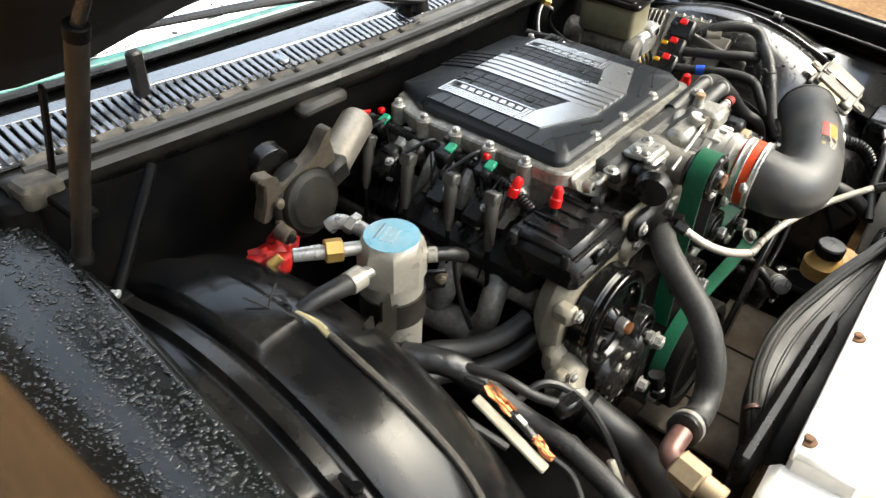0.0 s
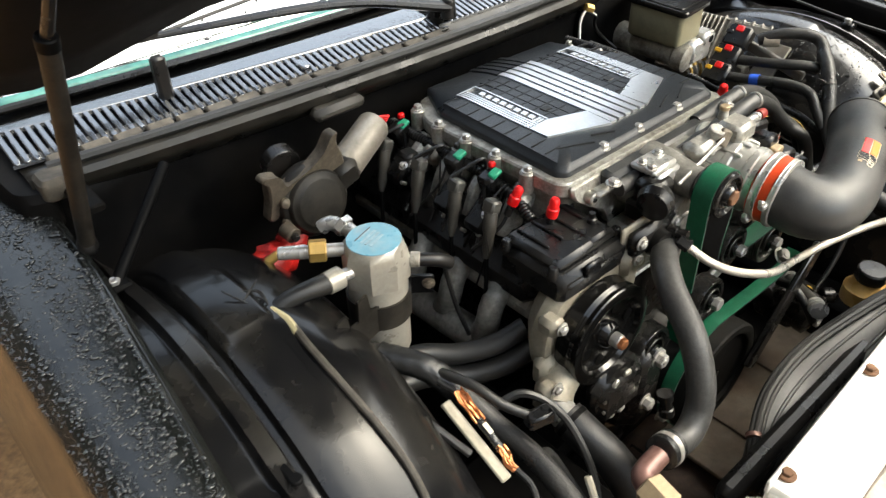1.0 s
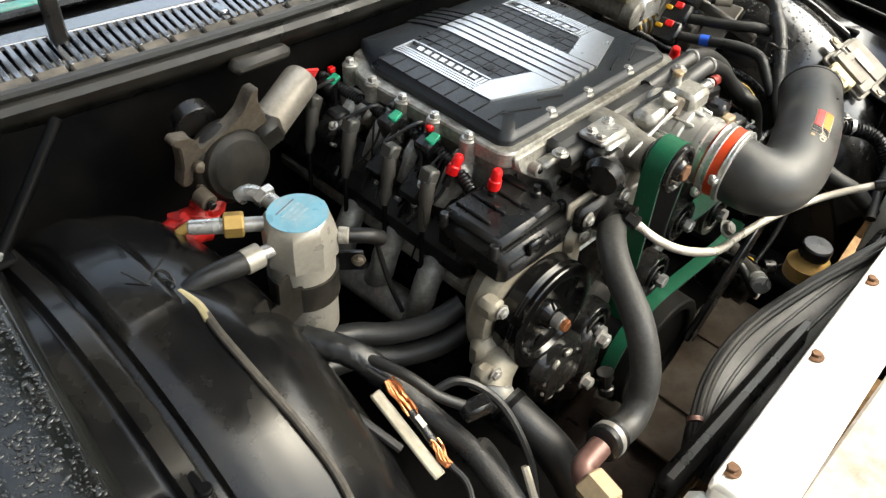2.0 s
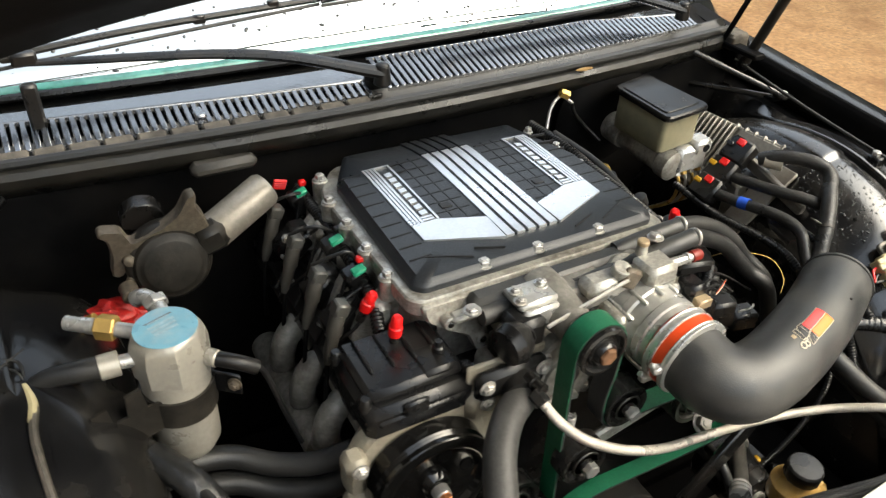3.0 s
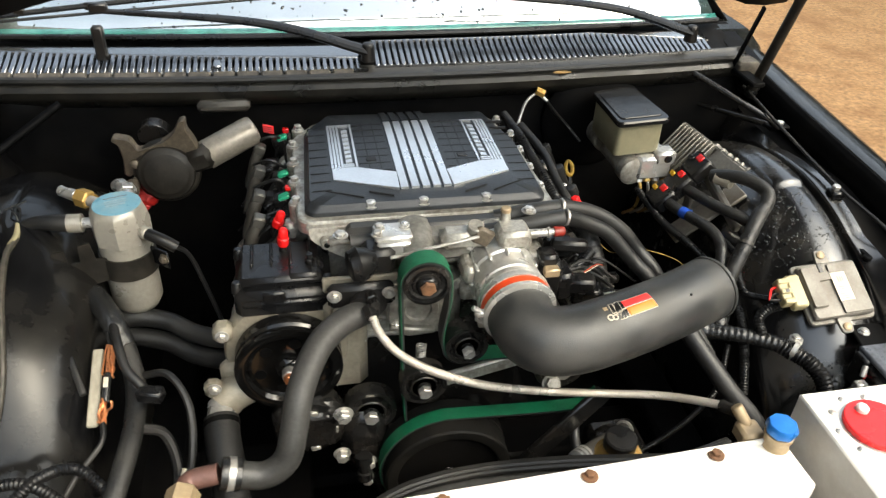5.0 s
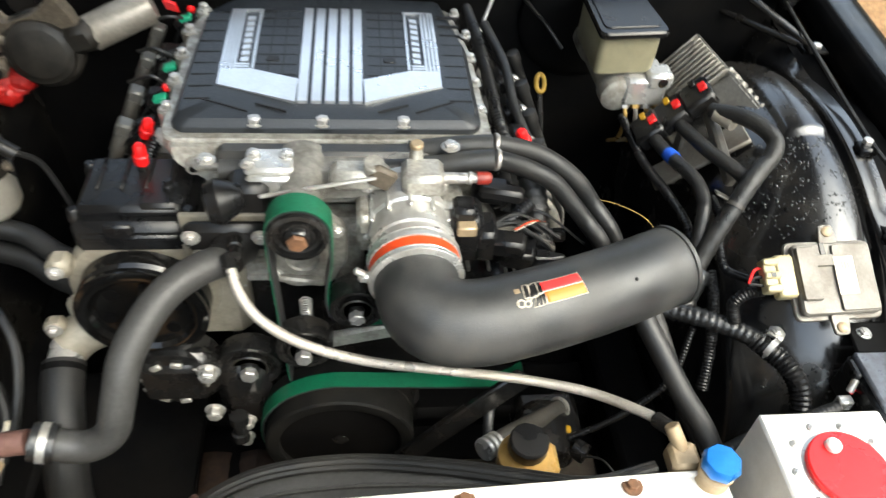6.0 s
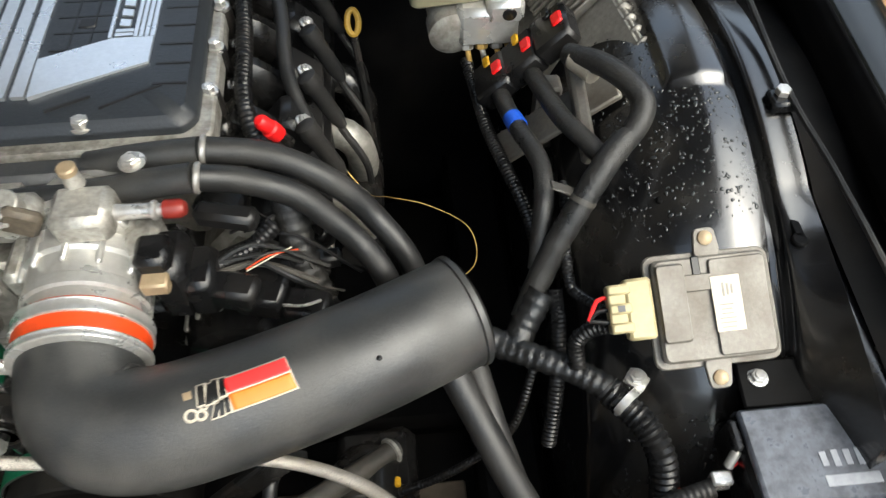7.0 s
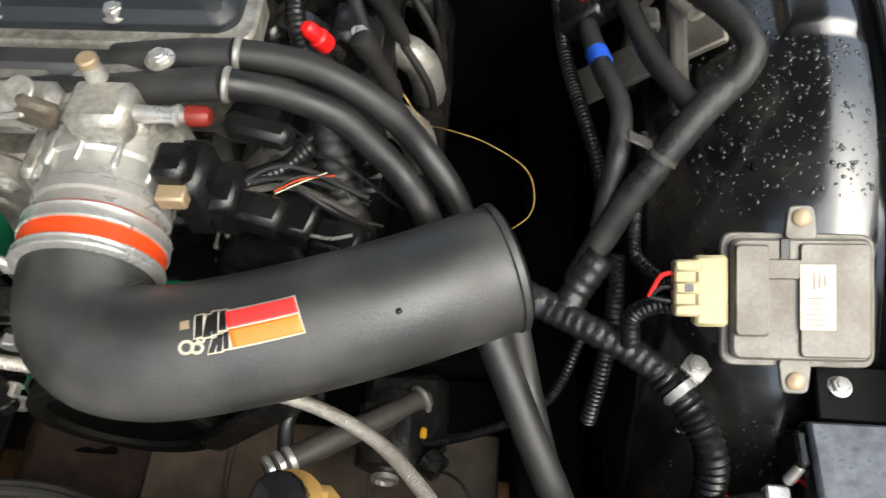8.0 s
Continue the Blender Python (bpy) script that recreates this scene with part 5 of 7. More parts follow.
part("outlet_collar", Shape().tube([(-0.360, 0.262, 0.658), (-0.362, 0.228, 0.650)], 0.0225, n=20), STEEL, pc, "bright steel pipe collar")
w = thing("lower_hose", (-0.36, 0.17, 0.58), "black rubber hose on the pump outlet", "hose")
part("hose", Shape().tube([(-0.361, 0.236, 0.652), (-0.358, 0.200, 0.640), (-0.350, 0.150, 0.615), (-0.345, 0.10, 0.56), (-0.34, 0.06, 0.48)], 0.0275, n=18), RUBBER, w)
part("clip_ring", Shape().tube([(-0.3605, 0.230, 0.6505), (-0.360, 0.222, 0.648)], 0.0285, n=20), BAYDARK, w)

# upper radiator hose
w = thing("radiator_hose", (-0.30, 0.10, 0.63), "thick black rubber radiator hose with an S bend", "hose")
part("hose", Shape().tube([(-0.128, 0.262, 0.824), (-0.166, 0.237, 0.826), (-0.202, 0.197, 0.819), (-0.231, 0.141, 0.793), (-0.245, 0.108, 0.745), (-0.259, 0.095, 0.703), (-0.290, 0.089, 0.684), (-0.330, 0.090, 0.692)], lambda t: 0.0205 - 0.001 * t, n=22, step=0.007), DUSTGREY, w)
p0, p1 = Vector((-0.322, 0.090, 0.690)), Vector((-0.352, 0.090, 0.698))
part("clamp", Shape().lathe(p0, p1 - p0, [(0, 0.0215), (0.001, 0.0235), (0.028, 0.0235), (0.029, 0.0205)], 28), TAPE, w, "shiny dark hose clamp")
part("clamp_band", Shape().lathe(p0.lerp(p1, 0.3), p1 - p0, [(0, 0.0236), (0.0, 0.0243), (0.009, 0.0243), (0.009, 0.0236)], 28), STEEL, w)

# thermostat flange
th = thing("thermostat_housing", (-0.125, 0.29, 0.80), "black thermostat flange with two bolts", "thermostat housing")
s = Shape()
s.box((-0.130, 0.288, 0.838), (0.105, 0.020, 0.045), 0.008)
s.lathe((-0.120, 0.285, 0.826), (-0.35, -1, 0.1), [(0, 0.030), (0.012, 0.026), (0.03, 0.024)], 22)
part("flange", s, PLASTIC, th)
part("gasket_plate", Shape().box((-0.130, 0.301, 0.838), (0.118, 0.008, 0.055), 0.003), BEIGE, th)
for x in (-0.172, -0.088):
    bolt(th, (x, 0.277, 0.846), (0, -1, 0), 0.0085)
part("vent_fitting", Shape().lathe((-0.118, 0.268, 0.848), (0.1, -0.8, 0.1), [(0, 0.010), (0.014, 0.010), (0.015, 0.0075), (0.03, 0.0075)], 12), DARKSTEEL, th)

# braided vent line
w = thing("braided_hose", (0.05, 0.16, 0.69), "braided stainless steel vent hose to the radiator", "hose")
part("braid", Shape().tube([(-0.122, 0.238, 0.842), (-0.108, 0.203, 0.822), (-0.080, 0.176, 0.803), (-0.030, 0.158, 0.780), (0.044, 0.161, 0.741), (0.145, 0.172, 0.702), (0.245, 0.163, 0.691), (0.322, 0.127, 0.711), (0.372, 0.079, 0.738), (0.396, 0.045, 0.755)], 0.0068, n=12, step=0.004, ridge=0.0005, pitch=0.0035), BRAID, w)
part("end_fitting", Shape().hexa((-0.124, 0.247, 0.846), (-0.119, 0.229, 0.838), 0.0105), DARKSTEEL, w)
part("end_fitting", Shape().cyl((0.385, 0.063, 0.746), (0.400, 0.036, 0.757), 0.0095, n=14), DARKSTEEL, w)

# black box above the pump
w = thing("fluid_reservoir", (-0.25, 0.36, 0.80), "black plastic reservoir box with a moulded lid", "reservoir")
s = Shape()
s.box((-0.248, 0.358, 0.822), (0.150, 0.125, 0.050), 0.010)
part("body", s, PLASTIC, w)
s = Shape()
s.box((-0.250, 0.365, 0.853), (0.132, 0.105, 0.018), 0.007)
s.box((-0.255, 0.325, 0.846), (0.09, 0.02, 0.016), 0.004)
s.box((-0.215, 0.340, 0.858), (0.05, 0.05, 0.014), 0.005)
part("lid", s, PLASTIC, w)
part("lip", Shape().box((-0.250, 0.298, 0.828), (0.12, 0.012, 0.01), 0.003), PLASTIC, w)
for k in range(4):
    part("rib", Shape().box((-0.295 + 0.030 * k, 0.378, 0.8635), (0.005, 0.062, 0.006), 0.002), PLASTIC, w)
for x, y in ((-0.318, 0.318), (-0.180, 0.318), (-0.318, 0.408), (-0.180, 0.408)):
    part("corner_lug", Shape().cyl((x, y, 0.838), (x, y, 0.858), 0.009, 0.007, n=14), PLASTIC, w)
part("front_clip", Shape().box((-0.262, 0.2925, 0.842), (0.034, 0.008, 0.022), 0.003), PLASTIC, w)
part("vent_nipple", Shape().lathe((-0.205, 0.345, 0.866), (0, 0, 1), [(0, 0.008), (0.006, 0.0075), (0.008, 0.005), (0.016, 0.005)], 12), PLASTIC, w)

# red capped fittings
for base, tip in (((-0.246, 0.389, 0.860), (-0.243, 0.386, 0.898)), ((-0.262, 0.462, 0.845), (-0.242, 0.452, 0.900)), ((0.275, 0.43, 0.86), (0.250, 0.418, 0.912))):
    w = thing("capped_fitting", base, "black tube fitting under a bright red plastic cap", "fitting", "red capped fittings")
    b, t = Vector(base), Vector(tip)
    part("tube_end", Shape().cyl(b, b.lerp(t, 0.5), 0.0065, n=12), DARKSTEEL, w)
    part("cap", Shape().lathe(b.lerp(t, 0.35), t - b, [(0, 0.0088), (0.004, 0.0095), (0.014, 0.0095), (0.016, 0.0078), (0.028, 0.0078), (0.032, 0.005), (0.033, 0)], 12), RED, w, "bright red plastic cap")

# injectors, plug boots and coils along the near bank
BOOTCAP = mat("dull_zinc_collar", (0.10, 0.098, 0.09), 0.42, metal=0.4, var=0.2, grain=120, bump=0.15, dirt=(0.05, 0.04, 0.03), dirt_amount=0.6, dirt_scale=30)
for i, y in enumerate((0.735, 0.645, 0.555, 0.475)):
    w = thing("spark_plug_boot", (-0.31, y, 0.74), "grey spark plug boot with a black lead", "spark plug boot", "plug boots")
    part("boot", Shape().lathe((-0.288, y - 0.005, 0.862), (-0.42, -0.28, -1), [(0, 0.008), (0.002, 0.0110), (0.030, 0.0112), (0.034, 0.0092), (0.058, 0.0086), (0.074, 0.0045)], 14), GREYPL, w)
    part("boot_cap", Shape().box((-0.285, y - 0.003, 0.868), (0.021, 0.023, 0.022), 0.003, Matrix.Rotation(radians(22), 3, "Y")), BOOTCAP, w, "dull zinc boot collar")
    part("lead", Shape().tube([(-0.314, y - 0.022, 0.795), (-0.322, y - 0.03, 0.745), (-0.325, y - 0.03, 0.69)], 0.0035, n=8), BAYDARK, w)
for i, y in enumerate((0.745, 0.600, 0.520)):
    w = thing("fuel_injector", (-0.24, y, 0.83), "black injector plug with a green clip", "injector", "injectors")
    part("connector", Shape().box((-0.242, y, 0.868), (0.028, 0.030, 0.040), 0.005, Matrix.Rotation(radians(-20), 3, "Y")), PLASTIC, w)
    part("body", Shape().cyl((-0.235, y, 0.85), (-0.262, y - 0.004, 0.79), 0.010, n=14), DARKSTEEL, w)
    part("green_clip", Shape().box((-0.240, y - 0.008, 0.889), (0.020, 0.016, 0.008), 0.002, Matrix.Rotation(radians(-20), 3, "Y")), GREENCLIP, w, "bright green clip")
    part("lock_tab", Shape().box((-0.232, y + 0.006, 0.897), (0.012, 0.010, 0.010), 0.002), RED if i != 1 else PLASTIC, w)
for i, y in enumerate((0.70, 0.575, 0.50)):
    w = thing("ignition_coil", (-0.275, y, 0.80), "black ignition coil pack on the valve cover", "ignition coil", "ignition coils")
    s = Shape()
    s.box((-0.272, y, 0.825), (0.055, 0.045, 0.045), 0.008, Matrix.Rotation(radians(-42), 3, "Y"))
    s.box((-0.262, y, 0.850), (0.03, 0.03, 0.02), 0.005)
    part("coil_body", s, PLASTIC, w)
    bolt(w, (-0.285, y - 0.016, 0.846), (-0.5, 0, 0.8), 0.006)
w = thing("engine_harness", (-0.25, 0.55, 0.86), "black corrugated wiring loom along the fuel rail", "wiring")
part("loom", Shape().tube([(-0.23, 0.78, 0.872), (-0.228, 0.66, 0.868), (-0.232, 0.56, 0.872), (-0.236, 0.48, 0.866), (-0.25, 0.42, 0.85)], 0.010, n=10, ridge=0.0015, pitch=0.006), PLASTIC, w)
for k, (a, b, c) in enumerate((((-0.235, 0.74, 0.885), (-0.26, 0.72, 0.90), (-0.29, 0.735, 0.885)), ((-0.235, 0.62, 0.885), (-0.262, 0.615, 0.905), (-0.295, 0.64, 0.885)), ((-0.232, 0.54, 0.885), (-0.25, 0.53, 0.912), (-0.292, 0.555, 0.886)))):
    part("wire", Shape().tube([a, b, c], 0.0028, n=8), RUBBER, w)

# exhaust manifold
w = thing("exhaust_manifold", (-0.33, 0.50, 0.62), "grey cast exhaust manifold with curved runners", "exhaust manifold")
for y in (0.435, 0.525, 0.615):
    part("runner", Shape().tube([(-0.260, y + 0.01, 0.722), (-0.295, y + 0.004, 0.732), (-0.322, y - 0.004, 0.715), (-0.330, y, 0.675), (-0.322, y + 0.03, 0.625)], 0.020, n=16, step=0.008), OLDCAST, w)
    part("port_flange", Shape().box((-0.278, y + 0.03, 0.752), (0.012, 0.08, 0.05), 0.004, Matrix.Rotation(radians(-42), 3, "Y")), OLDCAST, w)
    bolt(w, (-0.286, y + 0.052, 0.764), (-0.7, 0, 0.7), 0.007, 0.01)
part("collector", Shape().tube([(-0.328, 0.45, 0.635), (-0.328, 0.56, 0.625), (-0.325, 0.72, 0.61)], 0.028, n=16, step=0.015), OLDCAST, w)


# ---- near side of the bay ----
ac = thing("receiver_drier", (-0.503, 0.476, 0.70), "silver air conditioning drier can with a blue label", "drier can")
s = Shape()
s.lathe((-0.503, 0.476, 0.705), (0, 0, 1), [(0, 0.0), (0.002, 0.020), (0.010, 0.034), (0.025, 0.0415), (0.15, 0.0425)], 36)
part("can", s, CANMAT, ac)
s = Shape()
s.lathe((-0.503, 0.476, 0.852), (0, 0, 1), [(0, 0.042), (0.003, 0.0465), (0.038, 0.0470), (0.052, 0.0440), (0.062, 0.0405), (0.064, 0.038)], 8)
part("head", s, CANMAT, ac, "eight sided aluminium head")
part("label", Shape().lathe((-0.503, 0.476, 0.9165), (0, 0, 1), [(0, 0.0375), (0.0006, 0.0372), (0.0008, 0.0)], 32), BLUELABEL, ac, "round blue label with print too small to read")
s = Shape()
for i, (dx, dy, L) in enumerate(((-0.012, 0.016, 0.028), (-0.008, 0.008, 0.034), (-0.004, 0.001, 0.032), (0.0, -0.006, 0.03))):
    s.box((-0.503 + dx * 0.4, 0.476 + dy, 0.9176), (L, 0.0045 if i else 0.0025, 0.0004), 0.0001, Matrix.Rotation(radians(18), 3, "Z"))
part("print_bar", s, mat("faded_blue_print", (0.26, 0.38, 0.43), 0.4), ac)
part("print_edge", Shape().box((-0.508, 0.494, 0.9177), (0.036, 0.002, 0.0004), 0.0001, Matrix.Rotation(radians(18), 3, "Z")), INK, ac)
# fittings
s = Shape()
s.cyl((-0.532, 0.502, 0.900), (-0.585, 0.536, 0.903), 0.0095, n=16)
s.cyl((-0.575, 0.530, 0.903), (-0.606, 0.553, 0.903), 0.0100, 0.0092, n=16)
part("pressure_port", s, STEEL, ac, "silver pressure port")
part("brass_nut", Shape().hexa((-0.553, 0.516, 0.902), (-0.573, 0.529, 0.903), 0.016), BRASS, ac, "brass hex nut")
s = Shape()
s.tube([(-0.500, 0.515, 0.892), (-0.500, 0.542, 0.896), (-0.512, 0.566, 0.900), (-0.522, 0.575, 0.892)], 0.011, n=14)
s.cyl((-0.500, 0.545, 0.896), (-0.502, 0.556, 0.900), 0.016, n=6)
part("outlet_elbow", s, STEEL, ac, "bent silver outlet pipe")
part("side_boss", Shape().cyl((-0.466, 0.448, 0.878), (-0.456, 0.438, 0.878), 0.011, n=14), CANMAT, ac)
part("sensor_plug", Shape().tube([(-0.458, 0.440, 0.878), (-0.435, 0.428, 0.872), (-0.415, 0.425, 0.858)], 0.010, n=12), PLASTIC, ac)
part("sensor_lead", Shape().tube([(-0.418, 0.427, 0.860), (-0.40, 0.45, 0.82), (-0.38, 0.45, 0.74), (-0.363, 0.44, 0.676)], 0.004, n=8), RUBBER, ac)
part("side_fitting", Shape().cyl((-0.543, 0.474, 0.884), (-0.562, 0.476, 0.884), 0.009, n=14), STEEL, ac)
part("hose_collar", Shape().lathe((-0.560, 0.476, 0.884), (-1, 0.02, 0), [(0, 0.012), (0.001, 0.0155), (0.023, 0.0155), (0.024, 0.013)], 20), CANMAT, ac, "pale crimp collar")
part("hose_stub", Shape().tube([(-0.582, 0.477, 0.884), (-0.605, 0.480, 0.885), (-0.635, 0.486, 0.882), (-0.66, 0.49, 0.872)], lambda t: 0.0145 - 0.004 * t, n=14), RUBBER, ac)
# bracket strap
s = Shape()
s.lathe((-0.503, 0.476, 0.795), (0, 0, 1), [(-0.004, 0.0432), (-0.004, 0.0456), (0.036, 0.0456), (0.036, 0.0432)], 40)
part("strap", s, DUSTBLACK, ac, "flat black strap")
BU = Vector((-0.108, -0.022, 0.0)).normalized()
BN = Vector((BU.y, -BU.x, 0))


def on_bracket(a, b, d):
    """Along the bracket's arm from the can, up, and through its thickness."""
    return Vector((-0.538, 0.440, 0.0)) + BU * a + BN * d + Vector((0, 0, b))


s = Shape()
s.prism([(-0.012, 0.792), (0.050, 0.784), (0.118, 0.796), (0.122, 0.824), (0.108, 0.826), (0.106, 0.842), (0.090, 0.843), (0.088, 0.829), (0.070, 0.830), (0.068, 0.858), (0.050, 0.860), (0.047, 0.834), (0.030, 0.834), (0.028, 0.866), (0.010, 0.868), (0.006, 0.836), (-0.012, 0.834)], on_bracket, 0.0, 0.004)
s.box(on_bracket(0.085, 0.797, -0.018), (0.08, 0.038, 0.004), 0.001, basis(BU, BN))
part("bracket", s, DUSTBLACK, ac, "bent black steel bracket with upright tabs")
bolt(ac, on_bracket(0.10, 0.800, -0.02), (0, 0, 1), 0.007)
part("strap_ear", Shape().box((-0.448, 0.452, 0.822), (0.04, 0.005, 0.034), 0.002, Matrix.Rotation(radians(-40), 3, "Z")), BAY, ac)
bolt(ac, (-0.440, 0.442, 0.825), (-0.64, -0.77, 0), 0.007, m=OLIVE)

# cloth and wires behind the can
w = thing("red_rag", (-0.545, 0.685, 0.745), "crumpled bright red rag with brass wire ends", "rag")
s = Shape()
for k, (c, r, sq) in enumerate((((-0.540, 0.690, 0.785), 0.034, (1.3, 0.7, 0.7)), ((-0.562, 0.668, 0.800), 0.026, (1.3, 0.8, 0.7)), ((-0.505, 0.700, 0.800), 0.022, (1.0, 0.9, 0.9)))):
    q = Shape().ball((0, 0, 0), r, 26, 18, sq)
    vs = []
    for v in q.v:
        v = Vector(v)
        f = 1 + 0.45 * noise.noise(v * 45 + Vector((k * 7, 0, 0))) + 0.25 * abs(noise.noise(v * 110))
        vs.append(Vector(c) + v * f)
    s.add(vs, q.f)
part("cloth", s, WIRERED, w, angle=30)
part("brass_end", Shape().cyl((-0.590, 0.628, 0.835), (-0.572, 0.622, 0.845), 0.007, n=10), BRASS, w)
for k in range(3):
    part("wire", Shape().tube([(-0.57 + 0.01 * k, 0.66, 0.815), (-0.585 + 0.006 * k, 0.645, 0.832), (-0.588 + 0.004 * k, 0.63, 0.836)], 0.002, n=6), WIRERED, w)

# wiper motor on the firewall
wm = thing("wiper_motor", (-0.44, 0.72, 0.80), "corroded wiper motor with a zinc can", "wiper motor")
part("motor_can", Shape().lathe((-0.388, 0.715, 0.869), (0.105, 0.035, 0.040), [(0, 0.020), (0.003, 0.0285), (0.102, 0.0285), (0.109, 0.025), (0.112, 0.012)], 28), MOTORCAN, wm, "dull zinc motor can")
def plate(outline, y0, y1, bev=0.004):
    """An outline in x and z with depth along y, tipped with the firewall."""
    return Shape().prism(outline, lambda a, b, d: Vector((a, d + 0.18 * (0.86 - b), b)), y1, y0, bev)


GN = Vector((0.02, -1, 0.18)).normalized()
GC = Vector((-0.457, 0.700, 0.850))
part("gear_housing", Shape().lathe(GC, GN, [(-0.02, 0.060), (0.0, 0.062), (0.006, 0.060), (0.010, 0.056), (0.011, 0.052)], 44), DUSTBLACK, wm, "corroded round gear housing")
part("gear_cover", Shape().lathe(GC + GN * 0.008, GN, [(0, 0.053), (0.008, 0.053), (0.012, 0.050), (0.013, 0.044), (0.016, 0.041), (0.017, 0.038), (0.0165, 0.0)], 44), DUSTBLACK, wm, "dusty black gear cover")
for a in (160, 195):
    q = GC + GN * 0.006 + Vector((0.058 * math.cos(radians(a)), 0, 0.058 * math.sin(radians(a))))
    part("cover_lug", Shape().lathe(q, GN, [(0, 0.009), (0.006, 0.008), (0.008, 0.005), (0.0085, 0)], 14), OLIVE, wm)
part("gear_neck", Shape().box((-0.395, 0.708, 0.872), (0.05, 0.05, 0.046), 0.010, Matrix.Rotation(radians(-18), 3, "Y")), DUSTBLACK, wm)
part("bracket", plate(rounded([(-0.515, 0.921), (-0.506, 0.893), (-0.487, 0.900), (-0.455, 0.912), (-0.432, 0.930), (-0.418, 0.958), (-0.408, 0.960), (-0.410, 0.938), (-0.400, 0.918), (-0.392, 0.885), (-0.446, 0.880), (-0.500, 0.868), (-0.527, 0.836), (-0.537, 0.842), (-0.532, 0.877), (-0.534, 0.911), (-0.545, 0.920), (-0.540, 0.928)], 0.007, 3), 0.700, 0.724, 0.003), OLIVE, wm, "corroded steel bracket")
part("bracket_ear", Shape().cyl((-0.522, 0.688, 0.832), (-0.520, 0.664, 0.828), 0.013, n=18), OLIVE, wm)
part("cover_screw", Shape().hexa((-0.521, 0.666, 0.829), (-0.520, 0.656, 0.827), 0.007), DARKSTEEL, wm)
part("crank_disc", Shape().cyl((-0.478, 0.742, 0.900), (-0.476, 0.765, 0.905), 0.030, n=24), DARKSTEEL, wm)
s = Shape()
for k in range(4):
    s.cyl((-0.276, 0.757 + 0.004 * k, 0.908 - 0.006 * k), (-0.255, 0.755 + 0.004 * k, 0.903 - 0.006 * k), 0.003, n=8)
part("terminal", s, RED, wm, "red terminals")
w = thing("firewall_box", (-0.34, 0.80, 0.95), "small grey plastic cover under the cowl lip", "cover")
part("cover", Shape().box((-0.345, 0.775, 0.945), (0.10, 0.03, 0.022), 0.008), GREYPL, w)

# air conditioning hoses from the can to the pump side
w = thing("air_conditioning_hose", (-0.40, 0.42, 0.66), "thick black rubber hose running to the pump", "hose", "air conditioning hoses")
part("hose", Shape().tube([(-0.315, 0.365, 0.712), (-0.36, 0.385, 0.690), (-0.41, 0.415, 0.682), (-0.46, 0.445, 0.692), (-0.52, 0.45, 0.70), (-0.58, 0.44, 0.68)], 0.0165, n=16), RUBBER, w)
w = thing("air_conditioning_hose", (-0.40, 0.40, 0.63), "thick black rubber hose running to the pump", "hose", "air conditioning hoses")
part("hose", Shape().tube([(-0.318, 0.345, 0.685), (-0.36, 0.365, 0.660), (-0.41, 0.395, 0.650), (-0.46, 0.425, 0.660), (-0.53, 0.44, 0.672)], 0.0165, n=16), RUBBER, w)

# wiring over the near inner fender
WORNWIRE = mat("worn_brown_cable", (0.05, 0.043, 0.033), 0.6, var=0.4, grain=120, bump=0.4, dirt=(0.02, 0.017, 0.014), dirt_amount=0.7, dirt_scale=40)
w = thing("fender_wire", (-0.65, 0.30, 0.80), "thin dusty cable with a frayed end over the inner fender", "cable")
pts = [(-0.660, 0.492, 0.880), (-0.655, 0.455, 0.878)] + [(x, y, dome(x, y) + 0.004) for x, y in ((-0.660, 0.41), (-0.657, 0.35), (-0.650, 0.29), (-0.645, 0.235), (-0.652, 0.19), (-0.668, 0.155))]
part("cable", Shape().tube(pts, 0.0050, n=8), WORNWIRE, w)
s = Shape()
random.seed(9)
for k in range(5):
    a = (-0.660, 0.49, 0.880)
    s.tube([a, (a[0] - 0.01 + random.uniform(-0.02, 0.03), a[1] + random.uniform(0.0, 0.03), a[2] + 0.015), (a[0] - 0.02 + random.uniform(-0.03, 0.05), a[1] + random.uniform(0.02, 0.06), a[2] + random.uniform(-0.005, 0.03))], 0.0013, n=6)
part("strand", s, RUBBER, w)
part("tape_wrap", Shape().tube([(-0.662, 0.486, 0.881), (-0.656, 0.458, 0.879), (-0.659, 0.43, 0.878)], 0.0058, n=8), CREAM, w, "pale worn tape")
part("end_lug", Shape().ball((-0.668, 0.155, dome(-0.668, 0.155) + 0.005), 0.008, squash=(1.2, 0.8, 0.6)), STEEL, w)

w = thing("coil_leads", (-0.29, 0.60, 0.80), "thin black coil leads and steel clips on the engine", "wiring")
random.seed(17)
for k in range(14):
    y = random.uniform(0.46, 0.76)
    a = Vector((random.uniform(-0.262, -0.235), y, random.uniform(0.855, 0.885)))
    b = Vector((random.uniform(-0.33, -0.30), y + random.uniform(-0.05, 0.03), random.uniform(0.74, 0.81)))
    m = a.lerp(b, 0.45) + Vector((random.uniform(-0.012, 0.012), random.uniform(-0.02, 0.02), random.uniform(0.0, 0.025)))
    part("lead", Shape().tube([a, m, b], random.choice((0.0016, 0.0022, 0.003)), n=6), random.choice((RUBBER, BAYDARK, PLASTIC)), w)
for k in range(6):
    y = 0.48 + 0.05 * k + random.uniform(-0.01, 0.01)
    p = Vector((random.uniform(-0.30, -0.27), y, random.uniform(0.80, 0.825)))
    part("clip", Shape().box(p, (0.012, 0.008, 0.006), 0.0015, Matrix.Rotation(random.uniform(-1, 1), 3, "Y")), STEEL, w)

